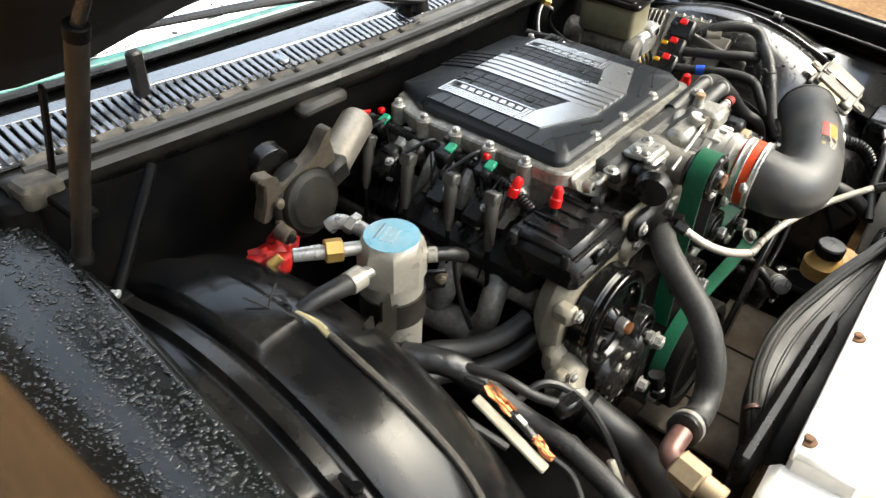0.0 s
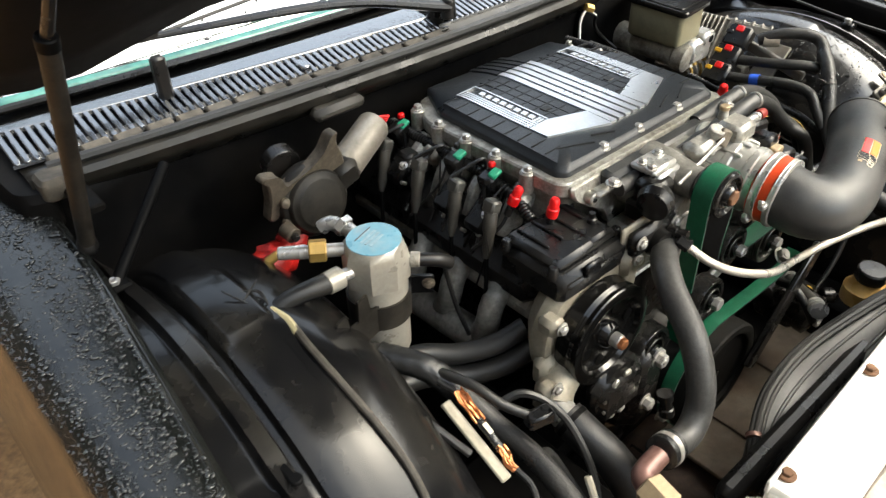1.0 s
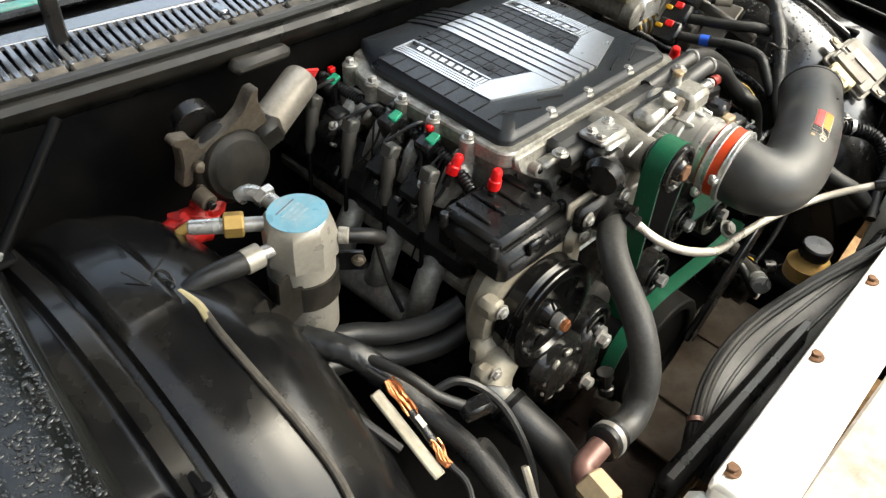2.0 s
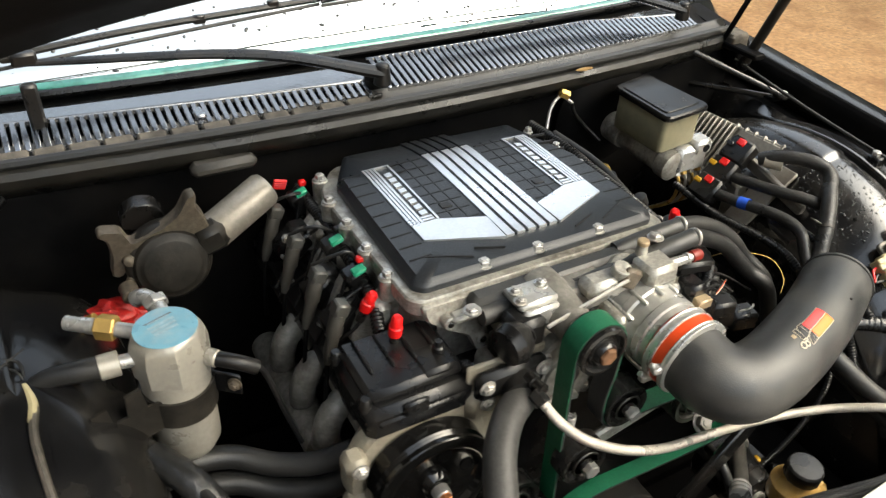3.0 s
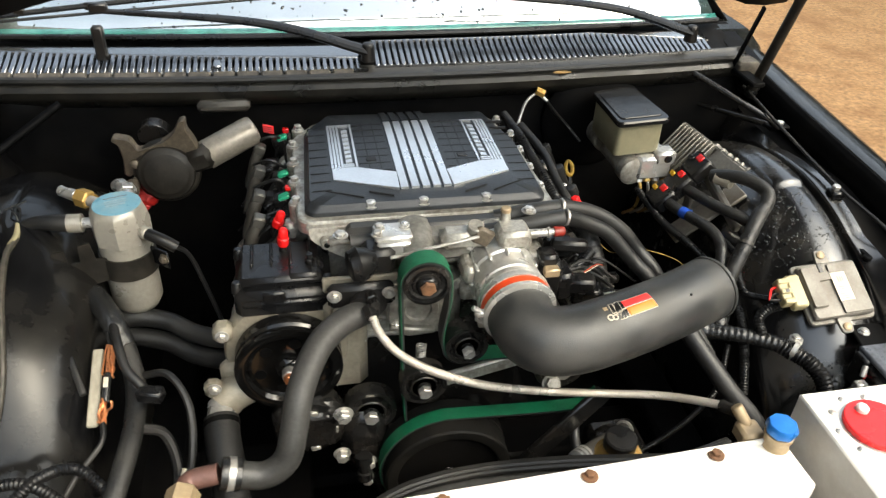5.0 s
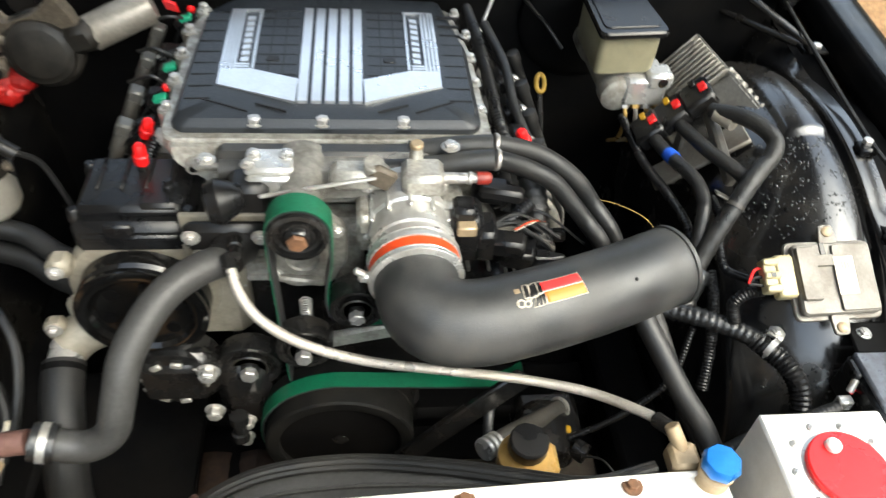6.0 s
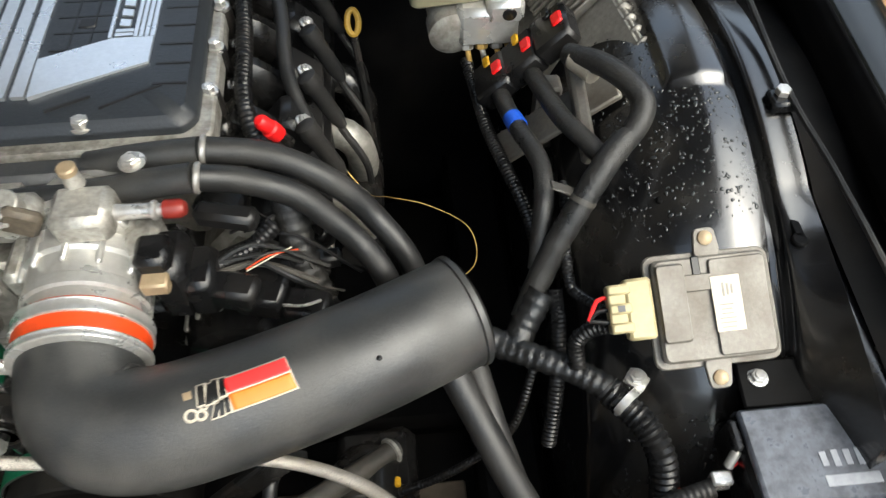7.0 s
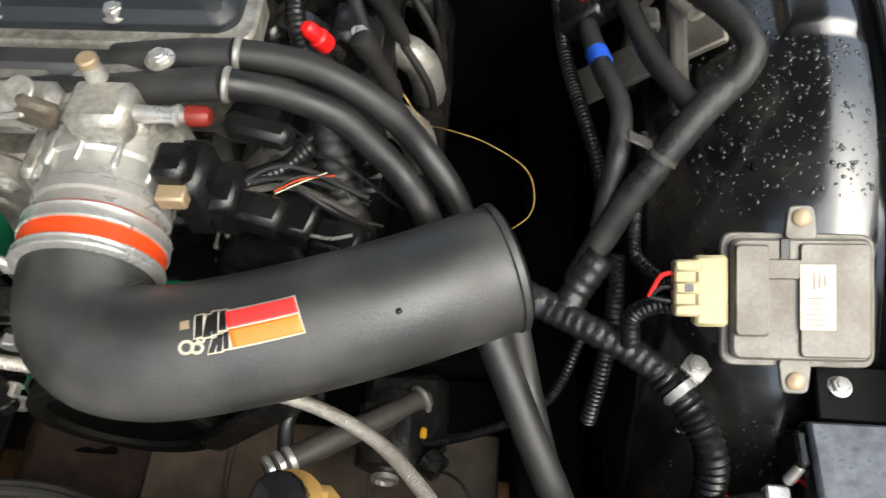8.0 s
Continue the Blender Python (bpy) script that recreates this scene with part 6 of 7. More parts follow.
w = thing("main_loom", (-0.49, 0.25, 0.66), "thick taped black wiring loom beside the engine", "wiring")
part("trunk", Shape().tube([(-0.60, 0.475, 0.765), (-0.556, 0.420, 0.778), (-0.522, 0.360, 0.774), (-0.497, 0.315, 0.742), (-0.482, 0.262, 0.712), (-0.478, 0.185, 0.702), (-0.49, 0.10, 0.685), (-0.51, 0.02, 0.655)], lambda t: 0.0165 - 0.002 * t, n=14, step=0.006), LOOM, w)
part("tape_joint", Shape().tube([(-0.553, 0.415, 0.779), (-0.520, 0.357, 0.774), (-0.500, 0.320, 0.746)], 0.0190, n=14, ridge=0.0008, pitch=0.021), TAPE, w, "glossy black tape wrap")
part("branch", Shape().tube([(-0.52, 0.36, 0.775), (-0.50, 0.29, 0.78), (-0.485, 0.25, 0.765), (-0.46, 0.225, 0.745)], 0.007, n=10), RUBBER, w)
part("branch", Shape().tube([(-0.58, 0.45, 0.775), (-0.60, 0.38, 0.790), (-0.575, 0.30, 0.765), (-0.55, 0.24, 0.73)], 0.0055, n=8), RUBBER, w)
part("branch", Shape().tube([(-0.475, 0.28, 0.72), (-0.43, 0.26, 0.735), (-0.40, 0.215, 0.705), (-0.40, 0.16, 0.65), (-0.42, 0.12, 0.60)], 0.006, n=8), RUBBER, w)
part("branch", Shape().tube([(-0.47, 0.19, 0.70), (-0.44, 0.20, 0.67), (-0.425, 0.17, 0.62), (-0.43, 0.10, 0.58)], 0.008, n=8), RUBBER, w)
part("plug", Shape().box((-0.450, 0.215, 0.742), (0.038, 0.022, 0.020), 0.003, Matrix.Rotation(radians(-15), 3, "Z")), PLASTIC, w)
part("wire_tie", Shape().tube([(-0.410, 0.155, 0.64), (-0.425, 0.115, 0.60), (-0.45, 0.075, 0.58)], 0.006, n=8), LABEL, w, "pale grey sleeve")
for pts in ([(-0.62, 0.075, 0.70), (-0.585, 0.105, 0.715), (-0.54, 0.12, 0.705), (-0.49, 0.09, 0.66)], [(-0.70, 0.06, 0.69), (-0.66, 0.10, 0.705), (-0.60, 0.10, 0.71), (-0.54, 0.07, 0.68)], [(-0.50, 0.03, 0.64), (-0.45, 0.06, 0.62), (-0.42, 0.03, 0.56)]):
    part("corrugated_run", Shape().tube(pts, 0.009, n=10, ridge=0.0015, pitch=0.006), PLASTIC, w)

# bare spliced wires on a wooden stick
w = thing("wire_splice", (-0.525, 0.24, 0.70), "bare copper wire splices taped to a pale stick", "wire splice")
a, b = Vector((-0.532, 0.305, 0.760)), Vector((-0.535, 0.190, 0.712))
part("stick", Shape().box(a.lerp(b, 0.5), (0.016, (b - a).length, 0.006), 0.002, basis((1, 0, 0), b - a)), mat("pale_wood", (0.30, 0.27, 0.21), 0.7, var=0.25, grain=90, bump=0.2, stretch=(1, 0.2, 1)), w, "flat pale wooden stick")
for k0, k1 in ((0.02, 0.42), (0.72, 1.0)):
    random.seed(int(k0 * 100))
    for j in range(9):
        o = Vector((0.018 + random.uniform(-0.006, 0.006), 0, 0.006 + random.uniform(-0.003, 0.005)))
        pts = [a.lerp(b, k0 + (k1 - k0) * i / 4) + o + Vector((random.uniform(-0.004, 0.004), 0, random.uniform(-0.003, 0.003))) for i in range(5)]
        part("copper_strand", Shape().tube(pts, 0.0016, n=6), COPPER, w)
s = Shape()
s.tube([a.lerp(b, 0.38) + Vector((0.018, 0, 0.006)), a.lerp(b, 0.55) + Vector((0.018, 0, 0.008)), a.lerp(b, 0.74) + Vector((0.018, 0, 0.006))], 0.006, n=10)
part("sleeve", s, TAPE, w)
part("tag", Shape().box(a.lerp(b, 0.53) + Vector((0.018, -0.001, 0.0145)), (0.007, 0.016, 0.001), 0.0003, basis((1, 0, 0), b - a)), LABEL, w)
part("lead", Shape().tube([b + Vector((0.018, 0, 0.006)), b + Vector((0.018, -0.03, -0.004)), b + Vector((-0.01, -0.07, -0.02)), b + Vector((-0.03, -0.10, -0.04))], 0.004, n=8), RUBBER, w)
part("lead", Shape().tube([a + Vector((0.018, 0, 0.006)), a + Vector((0.010, 0.03, 0.012)), a + Vector((0.012, 0.07, 0.02))], 0.004, n=8), RUBBER, w)

# low front accessories under the pulleys
al = thing("alternator_bracket", (-0.20, 0.24, 0.52), "dark cast accessory bracket with studs", "bracket")
s = Shape()
s.box((-0.225, 0.255, 0.60), (0.12, 0.05, 0.10), 0.02)
s.lathe((-0.225, 0.238, 0.60), (0, 1, 0), [(0, 0.045), (0.004, 0.056), (0.05, 0.058)], 28)
s.box((-0.135, 0.26, 0.55), (0.08, 0.05, 0.15), 0.02)
part("casting", s, DARKSTEEL, al)
for k in range(9):
    a = radians(40 * k)
    part("vane", Shape().box((-0.225 + 0.042 * math.cos(a), 0.235, 0.60 + 0.042 * math.sin(a)), (0.010, 0.006, 0.016), 0.002, Matrix.Rotation(-a, 3, "Y")), CAST, al)
for p, r in (((-0.170, 0.215, 0.655), 0.012), ((-0.130, 0.215, 0.535), 0.009), ((-0.175, 0.22, 0.555), 0.011), ((-0.135, 0.21, 0.50), 0.009)):
    bolt(al, p, (0, -1, 0), r, 0.014)
s = Shape()
s.lathe((-0.140, 0.205, 0.560), (0, -0.25, -1), [(0, 0.014), (0.012, 0.014), (0.014, 0.010), (0.03, 0.010), (0.032, 0.013), (0.045, 0.013), (0.05, 0.008)], 16)
part("sensor", s, DARKSTEEL, al)
part("coil_spring", Shape().tube([(-0.038 + 0.0075 * math.cos(k * 0.7), 0.262 + 0.0075 * math.sin(k * 0.7), 0.700 + 0.00055 * k) for k in range(82)], 0.0013, n=6, step=0.002), STEEL, al, "bright coil spring")
s = Shape()
s.box((0.06, 0.262, 0.675), (0.19, 0.012, 0.028), 0.004, Matrix.Rotation(radians(-14), 3, "Y"))
part("tensioner_arm", s, CAST, al, "flat cast tensioner arm")
bolt(al, (0.172, 0.205, 0.680), (0, -0.7, 0.7), 0.012, 0.012, m=OLDCAST)

# ---- far side of the bay ----
# power steering bottle
w = thing("steering_reservoir", (0.24, 0.08, 0.62), "amber plastic fluid bottle with a black cap", "reservoir")
s = Shape()
s.lathe((0.243, 0.078, 0.615), (0, 0, 1), [(0, 0.030), (0.003, 0.034), (0.030, 0.034), (0.040, 0.024), (0.055, 0.022)], 26)
s.box((0.262, 0.075, 0.632), (0.05, 0.05, 0.03), 0.008)
part("bottle", s, AMBER, w, "amber translucent bottle")
s = Shape()
s.lathe((0.243, 0.076, 0.664), (0, -0.05, 1), [(0, 0.024), (0.002, 0.0255), (0.020, 0.0255), (0.023, 0.023), (0.024, 0.0)], 14)
part("cap", s, PLASTIC, w, "ribbed black cap")

# steering pump, fittings and its hoses
w = thing("steering_pump", (0.33, 0.16, 0.47), "black steering pump with yellow clips", "pump")
s = Shape()
s.lathe((0.312, 0.155, 0.478), (0.05, 1, 0.1), [(0, 0.030), (0.004, 0.042), (0.07, 0.045), (0.09, 0.035)], 28)
s.box((0.325, 0.225, 0.475), (0.10, 0.09, 0.07), 0.012)
s.box((0.300, 0.20, 0.505), (0.05, 0.06, 0.04), 0.008)
s.cyl((0.355, 0.17, 0.50), (0.372, 0.155, 0.50), 0.016, n=18)
part("body", s, DARKSTEEL, w)
part("plug", Shape().lathe((0.308, 0.150, 0.480), (0, -1, 0.1), [(0, 0.016), (0.006, 0.016), (0.007, 0.011), (0.002, 0.010), (0.006, 0.0)], 18), STEEL, w)
for p in ((0.347, 0.196, 0.500), (0.352, 0.172, 0.478)):
    part("yellow_clip", Shape().box(p, (0.012, 0.014, 0.024), 0.003, Matrix.Rotation(radians(25), 3, "Y")), YELLOW, w, "yellow plastic clip")
part("return_pipe", Shape().tube([(0.206, 0.125, 0.583), (0.250, 0.160, 0.562), (0.300, 0.200, 0.532), (0.350, 0.238, 0.508)], 0.0135, n=16), GREYPL, w, "grey rubber return hose")
for k in range(3):
    p = Vector((0.200, 0.120, 0.586)).lerp(Vector((0.232, 0.146, 0.572)), 0.02 + 0.26 * k)
    part("ring", Shape().lathe(p, (0.78, 0.6, -0.25), [(0, 0.0145), (0.001, 0.0165), (0.0065, 0.0165), (0.0075, 0.0145)], 20), MACHINED, w, "bright crimp ring")
part("pipe_end", Shape().lathe((0.342, 0.232, 0.511), (0.75, 0.6, -0.3), [(0, 0.015), (0.001, 0.0178), (0.005, 0.0178), (0.006, 0.015)], 18), CAST, w)
part("feed_hose", Shape().tube([(0.215, 0.130, 0.545), (0.212, 0.150, 0.575), (0.216, 0.180, 0.595), (0.232, 0.215, 0.58)], 0.008, n=10), RUBBER, w)
part("signal_wire", Shape().tube([(0.35, 0.185, 0.50), (0.395, 0.185, 0.535), (0.44, 0.19, 0.575), (0.485, 0.205, 0.625), (0.510, 0.245, 0.69)], 0.0055, n=10, ridge=0.001, pitch=0.005), PLASTIC, w)
part("signal_wire", Shape().tube([(0.355, 0.165, 0.48), (0.395, 0.145, 0.50), (0.42, 0.10, 0.49)], 0.002, n=6), RUBBER, w)
w = thing("lower_bracket", (0.17, 0.15, 0.44), "dark steel strut plate below the belt", "bracket")
part("plate", Shape().box((0.175, 0.175, 0.58), (0.035, 0.012, 0.26), 0.003, Matrix.Rotation(radians(38), 3, "Y")), DARKSTEEL, w)
part("ring_nut", Shape().lathe((0.262, 0.06, 0.545), (0, -0.2, 1), [(0, 0.012), (0, 0.019), (0.006, 0.019), (0.006, 0.012)], 20), STEEL, w)
w = thing("alternator", (0.19, 0.30, 0.62), "grey ribbed alternator below the intake tube", "alternator")
part("case", Shape().lathe((0.200, 0.285, 0.68), (0, 1, 0), [(0, 0.045), (0.005, 0.060), (0.03, 0.066), (0.08, 0.066), (0.10, 0.05)], 32), DARKSTEEL, w)
for k in range(14):
    a = radians(360 / 14 * k)
    part("fin", Shape().box((0.200 + 0.066 * math.cos(a), 0.335, 0.68 + 0.066 * math.sin(a)), (0.006, 0.05, 0.006), 0.002, Matrix.Rotation(-a, 3, "Y")), CAST, w)

# wiring beside the throttle body
w = thing("throttle_harness", (0.25, 0.35, 0.82), "tangled black looms and plugs beside the throttle", "wiring")
part("loom", Shape().tube([(0.245, 0.44, 0.86), (0.262, 0.40, 0.862), (0.272, 0.365, 0.845), (0.280, 0.33, 0.80), (0.295, 0.30, 0.75)], 0.018, n=14, ridge=0.002, pitch=0.012), LOOM, w, "tape wrapped dusty loom")
part("loom", Shape().tube([(0.20, 0.30, 0.835), (0.235, 0.315, 0.84), (0.262, 0.335, 0.85)], 0.009, n=10, ridge=0.001, pitch=0.005), PLASTIC, w)
for p, sz in (((0.225, 0.275, 0.832), (0.045, 0.03, 0.028)), ((0.220, 0.335, 0.868), (0.06, 0.022, 0.02)), ((0.285, 0.275, 0.790), (0.045, 0.035, 0.03)), ((0.245, 0.30, 0.80), (0.05, 0.06, 0.03)), ((0.21, 0.36, 0.85), (0.05, 0.03, 0.03))):
    part("plug", Shape().box(p, sz, 0.005, Matrix.Rotation(radians(-14), 3, "Z")), PLASTIC, w)
part("plug_face", Shape().box((0.180, 0.325, 0.806), (0.018, 0.016, 0.014), 0.003), RESERV, w)
for k in range(3):
    part("wire", Shape().tube([(0.235, 0.292, 0.838 + 0.003 * k), (0.258, 0.300, 0.845 + 0.004 * k), (0.275 + 0.006 * k, 0.318, 0.835 - 0.004 * k)], 0.0008, n=6), (LABEL, ORANGE, GREYPL)[k], w)
part("clip_spring", Shape().tube([(0.265, 0.268, 0.812), (0.285, 0.262, 0.818), (0.30, 0.270, 0.812)], 0.0018, n=6), STEEL, w)
part("bare_wire", Shape().tube([(0.315, 0.46, 0.80), (0.345, 0.43, 0.775), (0.37, 0.40, 0.80), (0.41, 0.385, 0.80), (0.45, 0.36, 0.79), (0.455, 0.33, 0.77), (0.43, 0.31, 0.76)], 0.0005, n=6), BRASS, w, "loose thin copper wire")
random.seed(31)
for k in range(12):
    a = Vector((random.uniform(0.19, 0.24), random.uniform(0.27, 0.36), random.uniform(0.80, 0.855)))
    b = Vector((random.uniform(0.27, 0.34), random.uniform(0.29, 0.42), random.uniform(0.76, 0.83)))
    m = a.lerp(b, 0.5) + Vector((random.uniform(-0.01, 0.01), random.uniform(-0.02, 0.02), random.uniform(0.005, 0.03)))
    part("thin_lead", Shape().tube([a, m, b], random.choice((0.0014, 0.0018, 0.0026, 0.0034)), n=6), random.choice((RUBBER, RUBBER, PLASTIC, PLASTIC, WORNWIRE, GREYPL)), w)
for k in range(5):
    p = Vector((random.uniform(0.23, 0.32), random.uniform(0.30, 0.40), random.uniform(0.775, 0.82)))
    R = Matrix.Rotation(random.uniform(-1, 1), 3, "Z") @ Matrix.Rotation(random.uniform(-0.4, 0.4), 3, "X")
    c = part("small_plug", Shape().box(p, (0.030, 0.018, 0.016), 0.003, R), PLASTIC, w)
    part("latch", Shape().box(p + R @ Vector((0.004, 0, 0.009)), (0.014, 0.007, 0.004), 0.001, R), GREYPL if k % 2 else BAYDARK, c)
# far bank: coils, boots and cover pieces
for i, y in enumerate((0.455, 0.53, 0.61, 0.70)):
    w = thing("spark_plug_boot", (0.33, y, 0.74), "grey spark plug boot with a black lead", "spark plug boot", "plug boots")
    part("boot", Shape().lathe((0.288, y, 0.862), (0.45, -0.12, -1), [(0, 0.008), (0.002, 0.0115), (0.018, 0.0120), (0.022, 0.010), (0.065, 0.0095), (0.08, 0.0055)], 14), RUBBER, w)
    part("lead", Shape().tube([(0.318, y - 0.01, 0.79), (0.342, y - 0.02, 0.74), (0.345, y - 0.01, 0.69)], 0.0045, n=8), RUBBER, w)
for i, y in enumerate((0.49, 0.57, 0.655)):
    w = thing("ignition_coil", (0.275, y, 0.80), "black ignition coil pack on the valve cover", "ignition coil", "ignition coils")
    part("coil_body", Shape().box((0.272, y, 0.825), (0.055, 0.050, 0.045), 0.008, Matrix.Rotation(radians(42), 3, "Y")), PLASTIC, w)
    bolt(w, (0.285, y - 0.016, 0.846), (0.5, 0, 0.8), 0.007)
w = thing("engine_harness", (0.235, 0.55, 0.87), "black corrugated wiring loom along the fuel rail", "wiring")
part("loom", Shape().tube([(0.215, 0.76, 0.905), (0.222, 0.66, 0.905), (0.228, 0.56, 0.895), (0.232, 0.47, 0.888), (0.245, 0.42, 0.87), (0.262, 0.39, 0.85)], 0.0095, n=12, ridge=0.0015, pitch=0.006), PLASTIC, w)
part("loom", Shape().tube([(0.24, 0.72, 0.90), (0.262, 0.62, 0.885), (0.27, 0.53, 0.86), (0.30, 0.46, 0.82)], 0.008, n=10), RUBBER, w)
w = thing("exhaust_manifold", (0.36, 0.55, 0.66), "dark cast exhaust manifold with curved runners", "exhaust manifold")
for y in (0.46, 0.56, 0.66):
    part("runner", Shape().tube([(0.268, y, 0.742), (0.305, y - 0.005, 0.750), (0.330, y - 0.012, 0.735), (0.336, y - 0.005, 0.69), (0.328, y + 0.03, 0.63)], 0.020, n=14, step=0.01), OLDCAST if y < 0.6 else DARKSTEEL, w)
part("collector", Shape().tube([(0.328, 0.45, 0.635), (0.33, 0.6, 0.625), (0.325, 0.76, 0.61)], 0.028, n=14, step=0.02), DARKSTEEL, w)
# dipstick loop
DULLYELLOW = mat("faded_yellow", (0.34, 0.20, 0.02), 0.5, var=0.2, grain=100, bump=0.1, dirt=(0.1, 0.06, 0.01), dirt_amount=0.5, dirt_scale=40)
w = thing("dipstick", (0.34, 0.66, 0.74), "yellow dipstick loop on a steel tube", "dipstick")
part("loop", Shape().tube([(0.338 + 0.007 * math.cos(radians(a)), 0.668 + 0.010 * math.sin(radians(a)), 0.822 + 0.011 * math.sin(radians(a))) for a in range(0, 361, 30)], 0.004, n=8), DULLYELLOW, w, "yellow plastic loop")
part("tube", Shape().tube([(0.338, 0.66, 0.806), (0.345, 0.63, 0.74), (0.35, 0.60, 0.66)], 0.005, n=8), DARKSTEEL, w)

# tubes down beside the far inner fender
for k, pts in enumerate(([(0.408, 0.247, 0.752), (0.421, 0.222, 0.733), (0.443, 0.182, 0.705), (0.464, 0.141, 0.679), (0.486, 0.100, 0.658), (0.508, 0.063, 0.618)], [(0.432, 0.272, 0.735), (0.446, 0.232, 0.712), (0.458, 0.190, 0.684), (0.474, 0.140, 0.655), (0.495, 0.09, 0.625)])):
    w = thing("radiator_pipe", (0.48, 0.1, 0.60), "straight black rubber pipe beside the inner fender", "hose", "lower pipes")
    part("pipe", Shape().tube(pts, 0.0155 - 0.002 * k, n=16), RUBBER, w)

# taped harness from the controller
lm = thing("controller_loom", (0.53, 0.35, 0.70), "thick tape wrapped looms joining into one trunk", "wiring")
part("trunk", Shape().tube([(0.614, 0.402, 0.866), (0.588, 0.377, 0.852), (0.562, 0.352, 0.822), (0.540, 0.333, 0.790), (0.520, 0.312, 0.752), (0.500, 0.283, 0.724)], 0.0138, n=16, ridge=0.0006, pitch=0.019), LOOM, lm, "cloth taped loom trunk")
part("branch", Shape().tube([(0.578, 0.530, 0.866), (0.603, 0.490, 0.884), (0.624, 0.455, 0.888), (0.634, 0.430, 0.882), (0.625, 0.410, 0.872), (0.605, 0.395, 0.855)], 0.0125, n=14), LOOM, lm, "cloth taped branch")
part("branch", Shape().tube([(0.540, 0.560, 0.826), (0.550, 0.510, 0.832), (0.562, 0.460, 0.838), (0.580, 0.420, 0.842), (0.595, 0.395, 0.838)], 0.0108, n=14), LOOM, lm)
part("branch", Shape().tube([(0.505, 0.560, 0.800), (0.512, 0.510, 0.805), (0.520, 0.470, 0.811), (0.533, 0.420, 0.815), (0.530, 0.375, 0.812), (0.525, 0.350, 0.785), (0.520, 0.325, 0.755)], 0.0105, n=14), LOOM, lm)
part("blue_band", Shape().tube([(0.5145, 0.498, 0.807), (0.5185, 0.480, 0.810)], 0.0114, n=16), BLUETAPE, lm, "blue tape band")
part("pale_sleeve", Shape().tube([(0.583, 0.521, 0.868), (0.600, 0.494, 0.869)], 0.0138, n=16), mat("pale_tape", (0.33, 0.29, 0.23), 0.6), lm, "pale worn tape band")
part("tie", Shape().tube([(0.5655, 0.357, 0.828), (0.5628, 0.354, 0.824)], 0.0152, n=18), GREYPL, lm, "pale cable tie")
part("tie_tail", Shape().box((0.545, 0.362, 0.838), (0.03, 0.012, 0.003), 0.001, Matrix.Rotation(radians(30), 3, "Y")), GREYPL, lm)
part("junction", Shape().tube([(0.522, 0.300, 0.750), (0.500, 0.275, 0.722), (0.488, 0.258, 0.712), (0.452, 0.272, 0.712), (0.405, 0.292, 0.705)], 0.0165, n=14, ridge=0.0016, pitch=0.013), TAPE, lm, "glossy taped junction")
part("front_run", Shape().tube([(0.470, 0.262, 0.712), (0.514, 0.236, 0.720), (0.551, 0.214, 0.722), (0.580, 0.190, 0.722)], 0.0142, n=14, ridge=0.0014, pitch=0.010), TAPE, lm)
part("conduit", Shape().tube([(0.572, 0.196, 0.722), (0.602, 0.158, 0.716), (0.615, 0.128, 0.702), (0.617, 0.100, 0.668), (0.617, 0.08, 0.63)], 0.0150, n=18, ridge=0.0022, pitch=0.0065), PLASTIC, lm, "ribbed black conduit")
for pts, r in (([(0.555, 0.40, 0.80), (0.552, 0.36, 0.80), (0.548, 0.335, 0.785), (0.548, 0.30, 0.765), (0.553, 0.284, 0.764), (0.569, 0.258, 0.776), (0.58, 0.244, 0.782)], 0.0065), ([(0.58, 0.238, 0.776), (0.560, 0.240, 0.768), (0.545, 0.235, 0.752), (0.545, 0.215, 0.735)], 0.009), ([(0.475, 0.62, 0.79), (0.488, 0.52, 0.775), (0.505, 0.44, 0.775), (0.52, 0.38, 0.765), (0.525, 0.33, 0.74)], 0.008), ([(0.535, 0.30, 0.75), (0.535, 0.26, 0.72), (0.53, 0.22, 0.68), (0.52, 0.18, 0.63)], 0.009)):
    part("thin_conduit", Shape().tube(pts, r, n=12, ridge=0.0012, pitch=0.0048), PLASTIC, lm)
part("orange_wire", Shape().tube([(0.622, 0.105, 0.690), (0.633, 0.098, 0.684), (0.633, 0.085, 0.665), (0.625, 0.08, 0.65)], 0.0015, n=6), ORANGE, lm)
p = Vector((0.586, 0.183, 0.722))
part("clamp_strap", Shape().lathe(p, Vector((0.8, -1, -0.1)), [(0, 0.0152), (0.0, 0.0168), (0.008, 0.0168), (0.008, 0.0152)], 22), STEEL, lm, "zinc strap clamp")
part("clamp_tab", Shape().box((0.602, 0.200, 0.728), (0.022, 0.018, 0.004), 0.001, Matrix.Rotation(radians(-40), 3, "Z")), STEEL, lm)
bolt(lm, (0.602, 0.201, 0.730), r=0.008, h=0.006)

# grey control module on the inner fender
U = Vector((1, 0.0, 0.07)).normalized()
V = Vector((-0.01, 0.112, 0.062)).normalized()
RM = basis(U, V)
MC = Vector((0.669, 0.235, 0.800))


def mp(a, b, c):
    return MC + RM @ Vector((a, b, c))


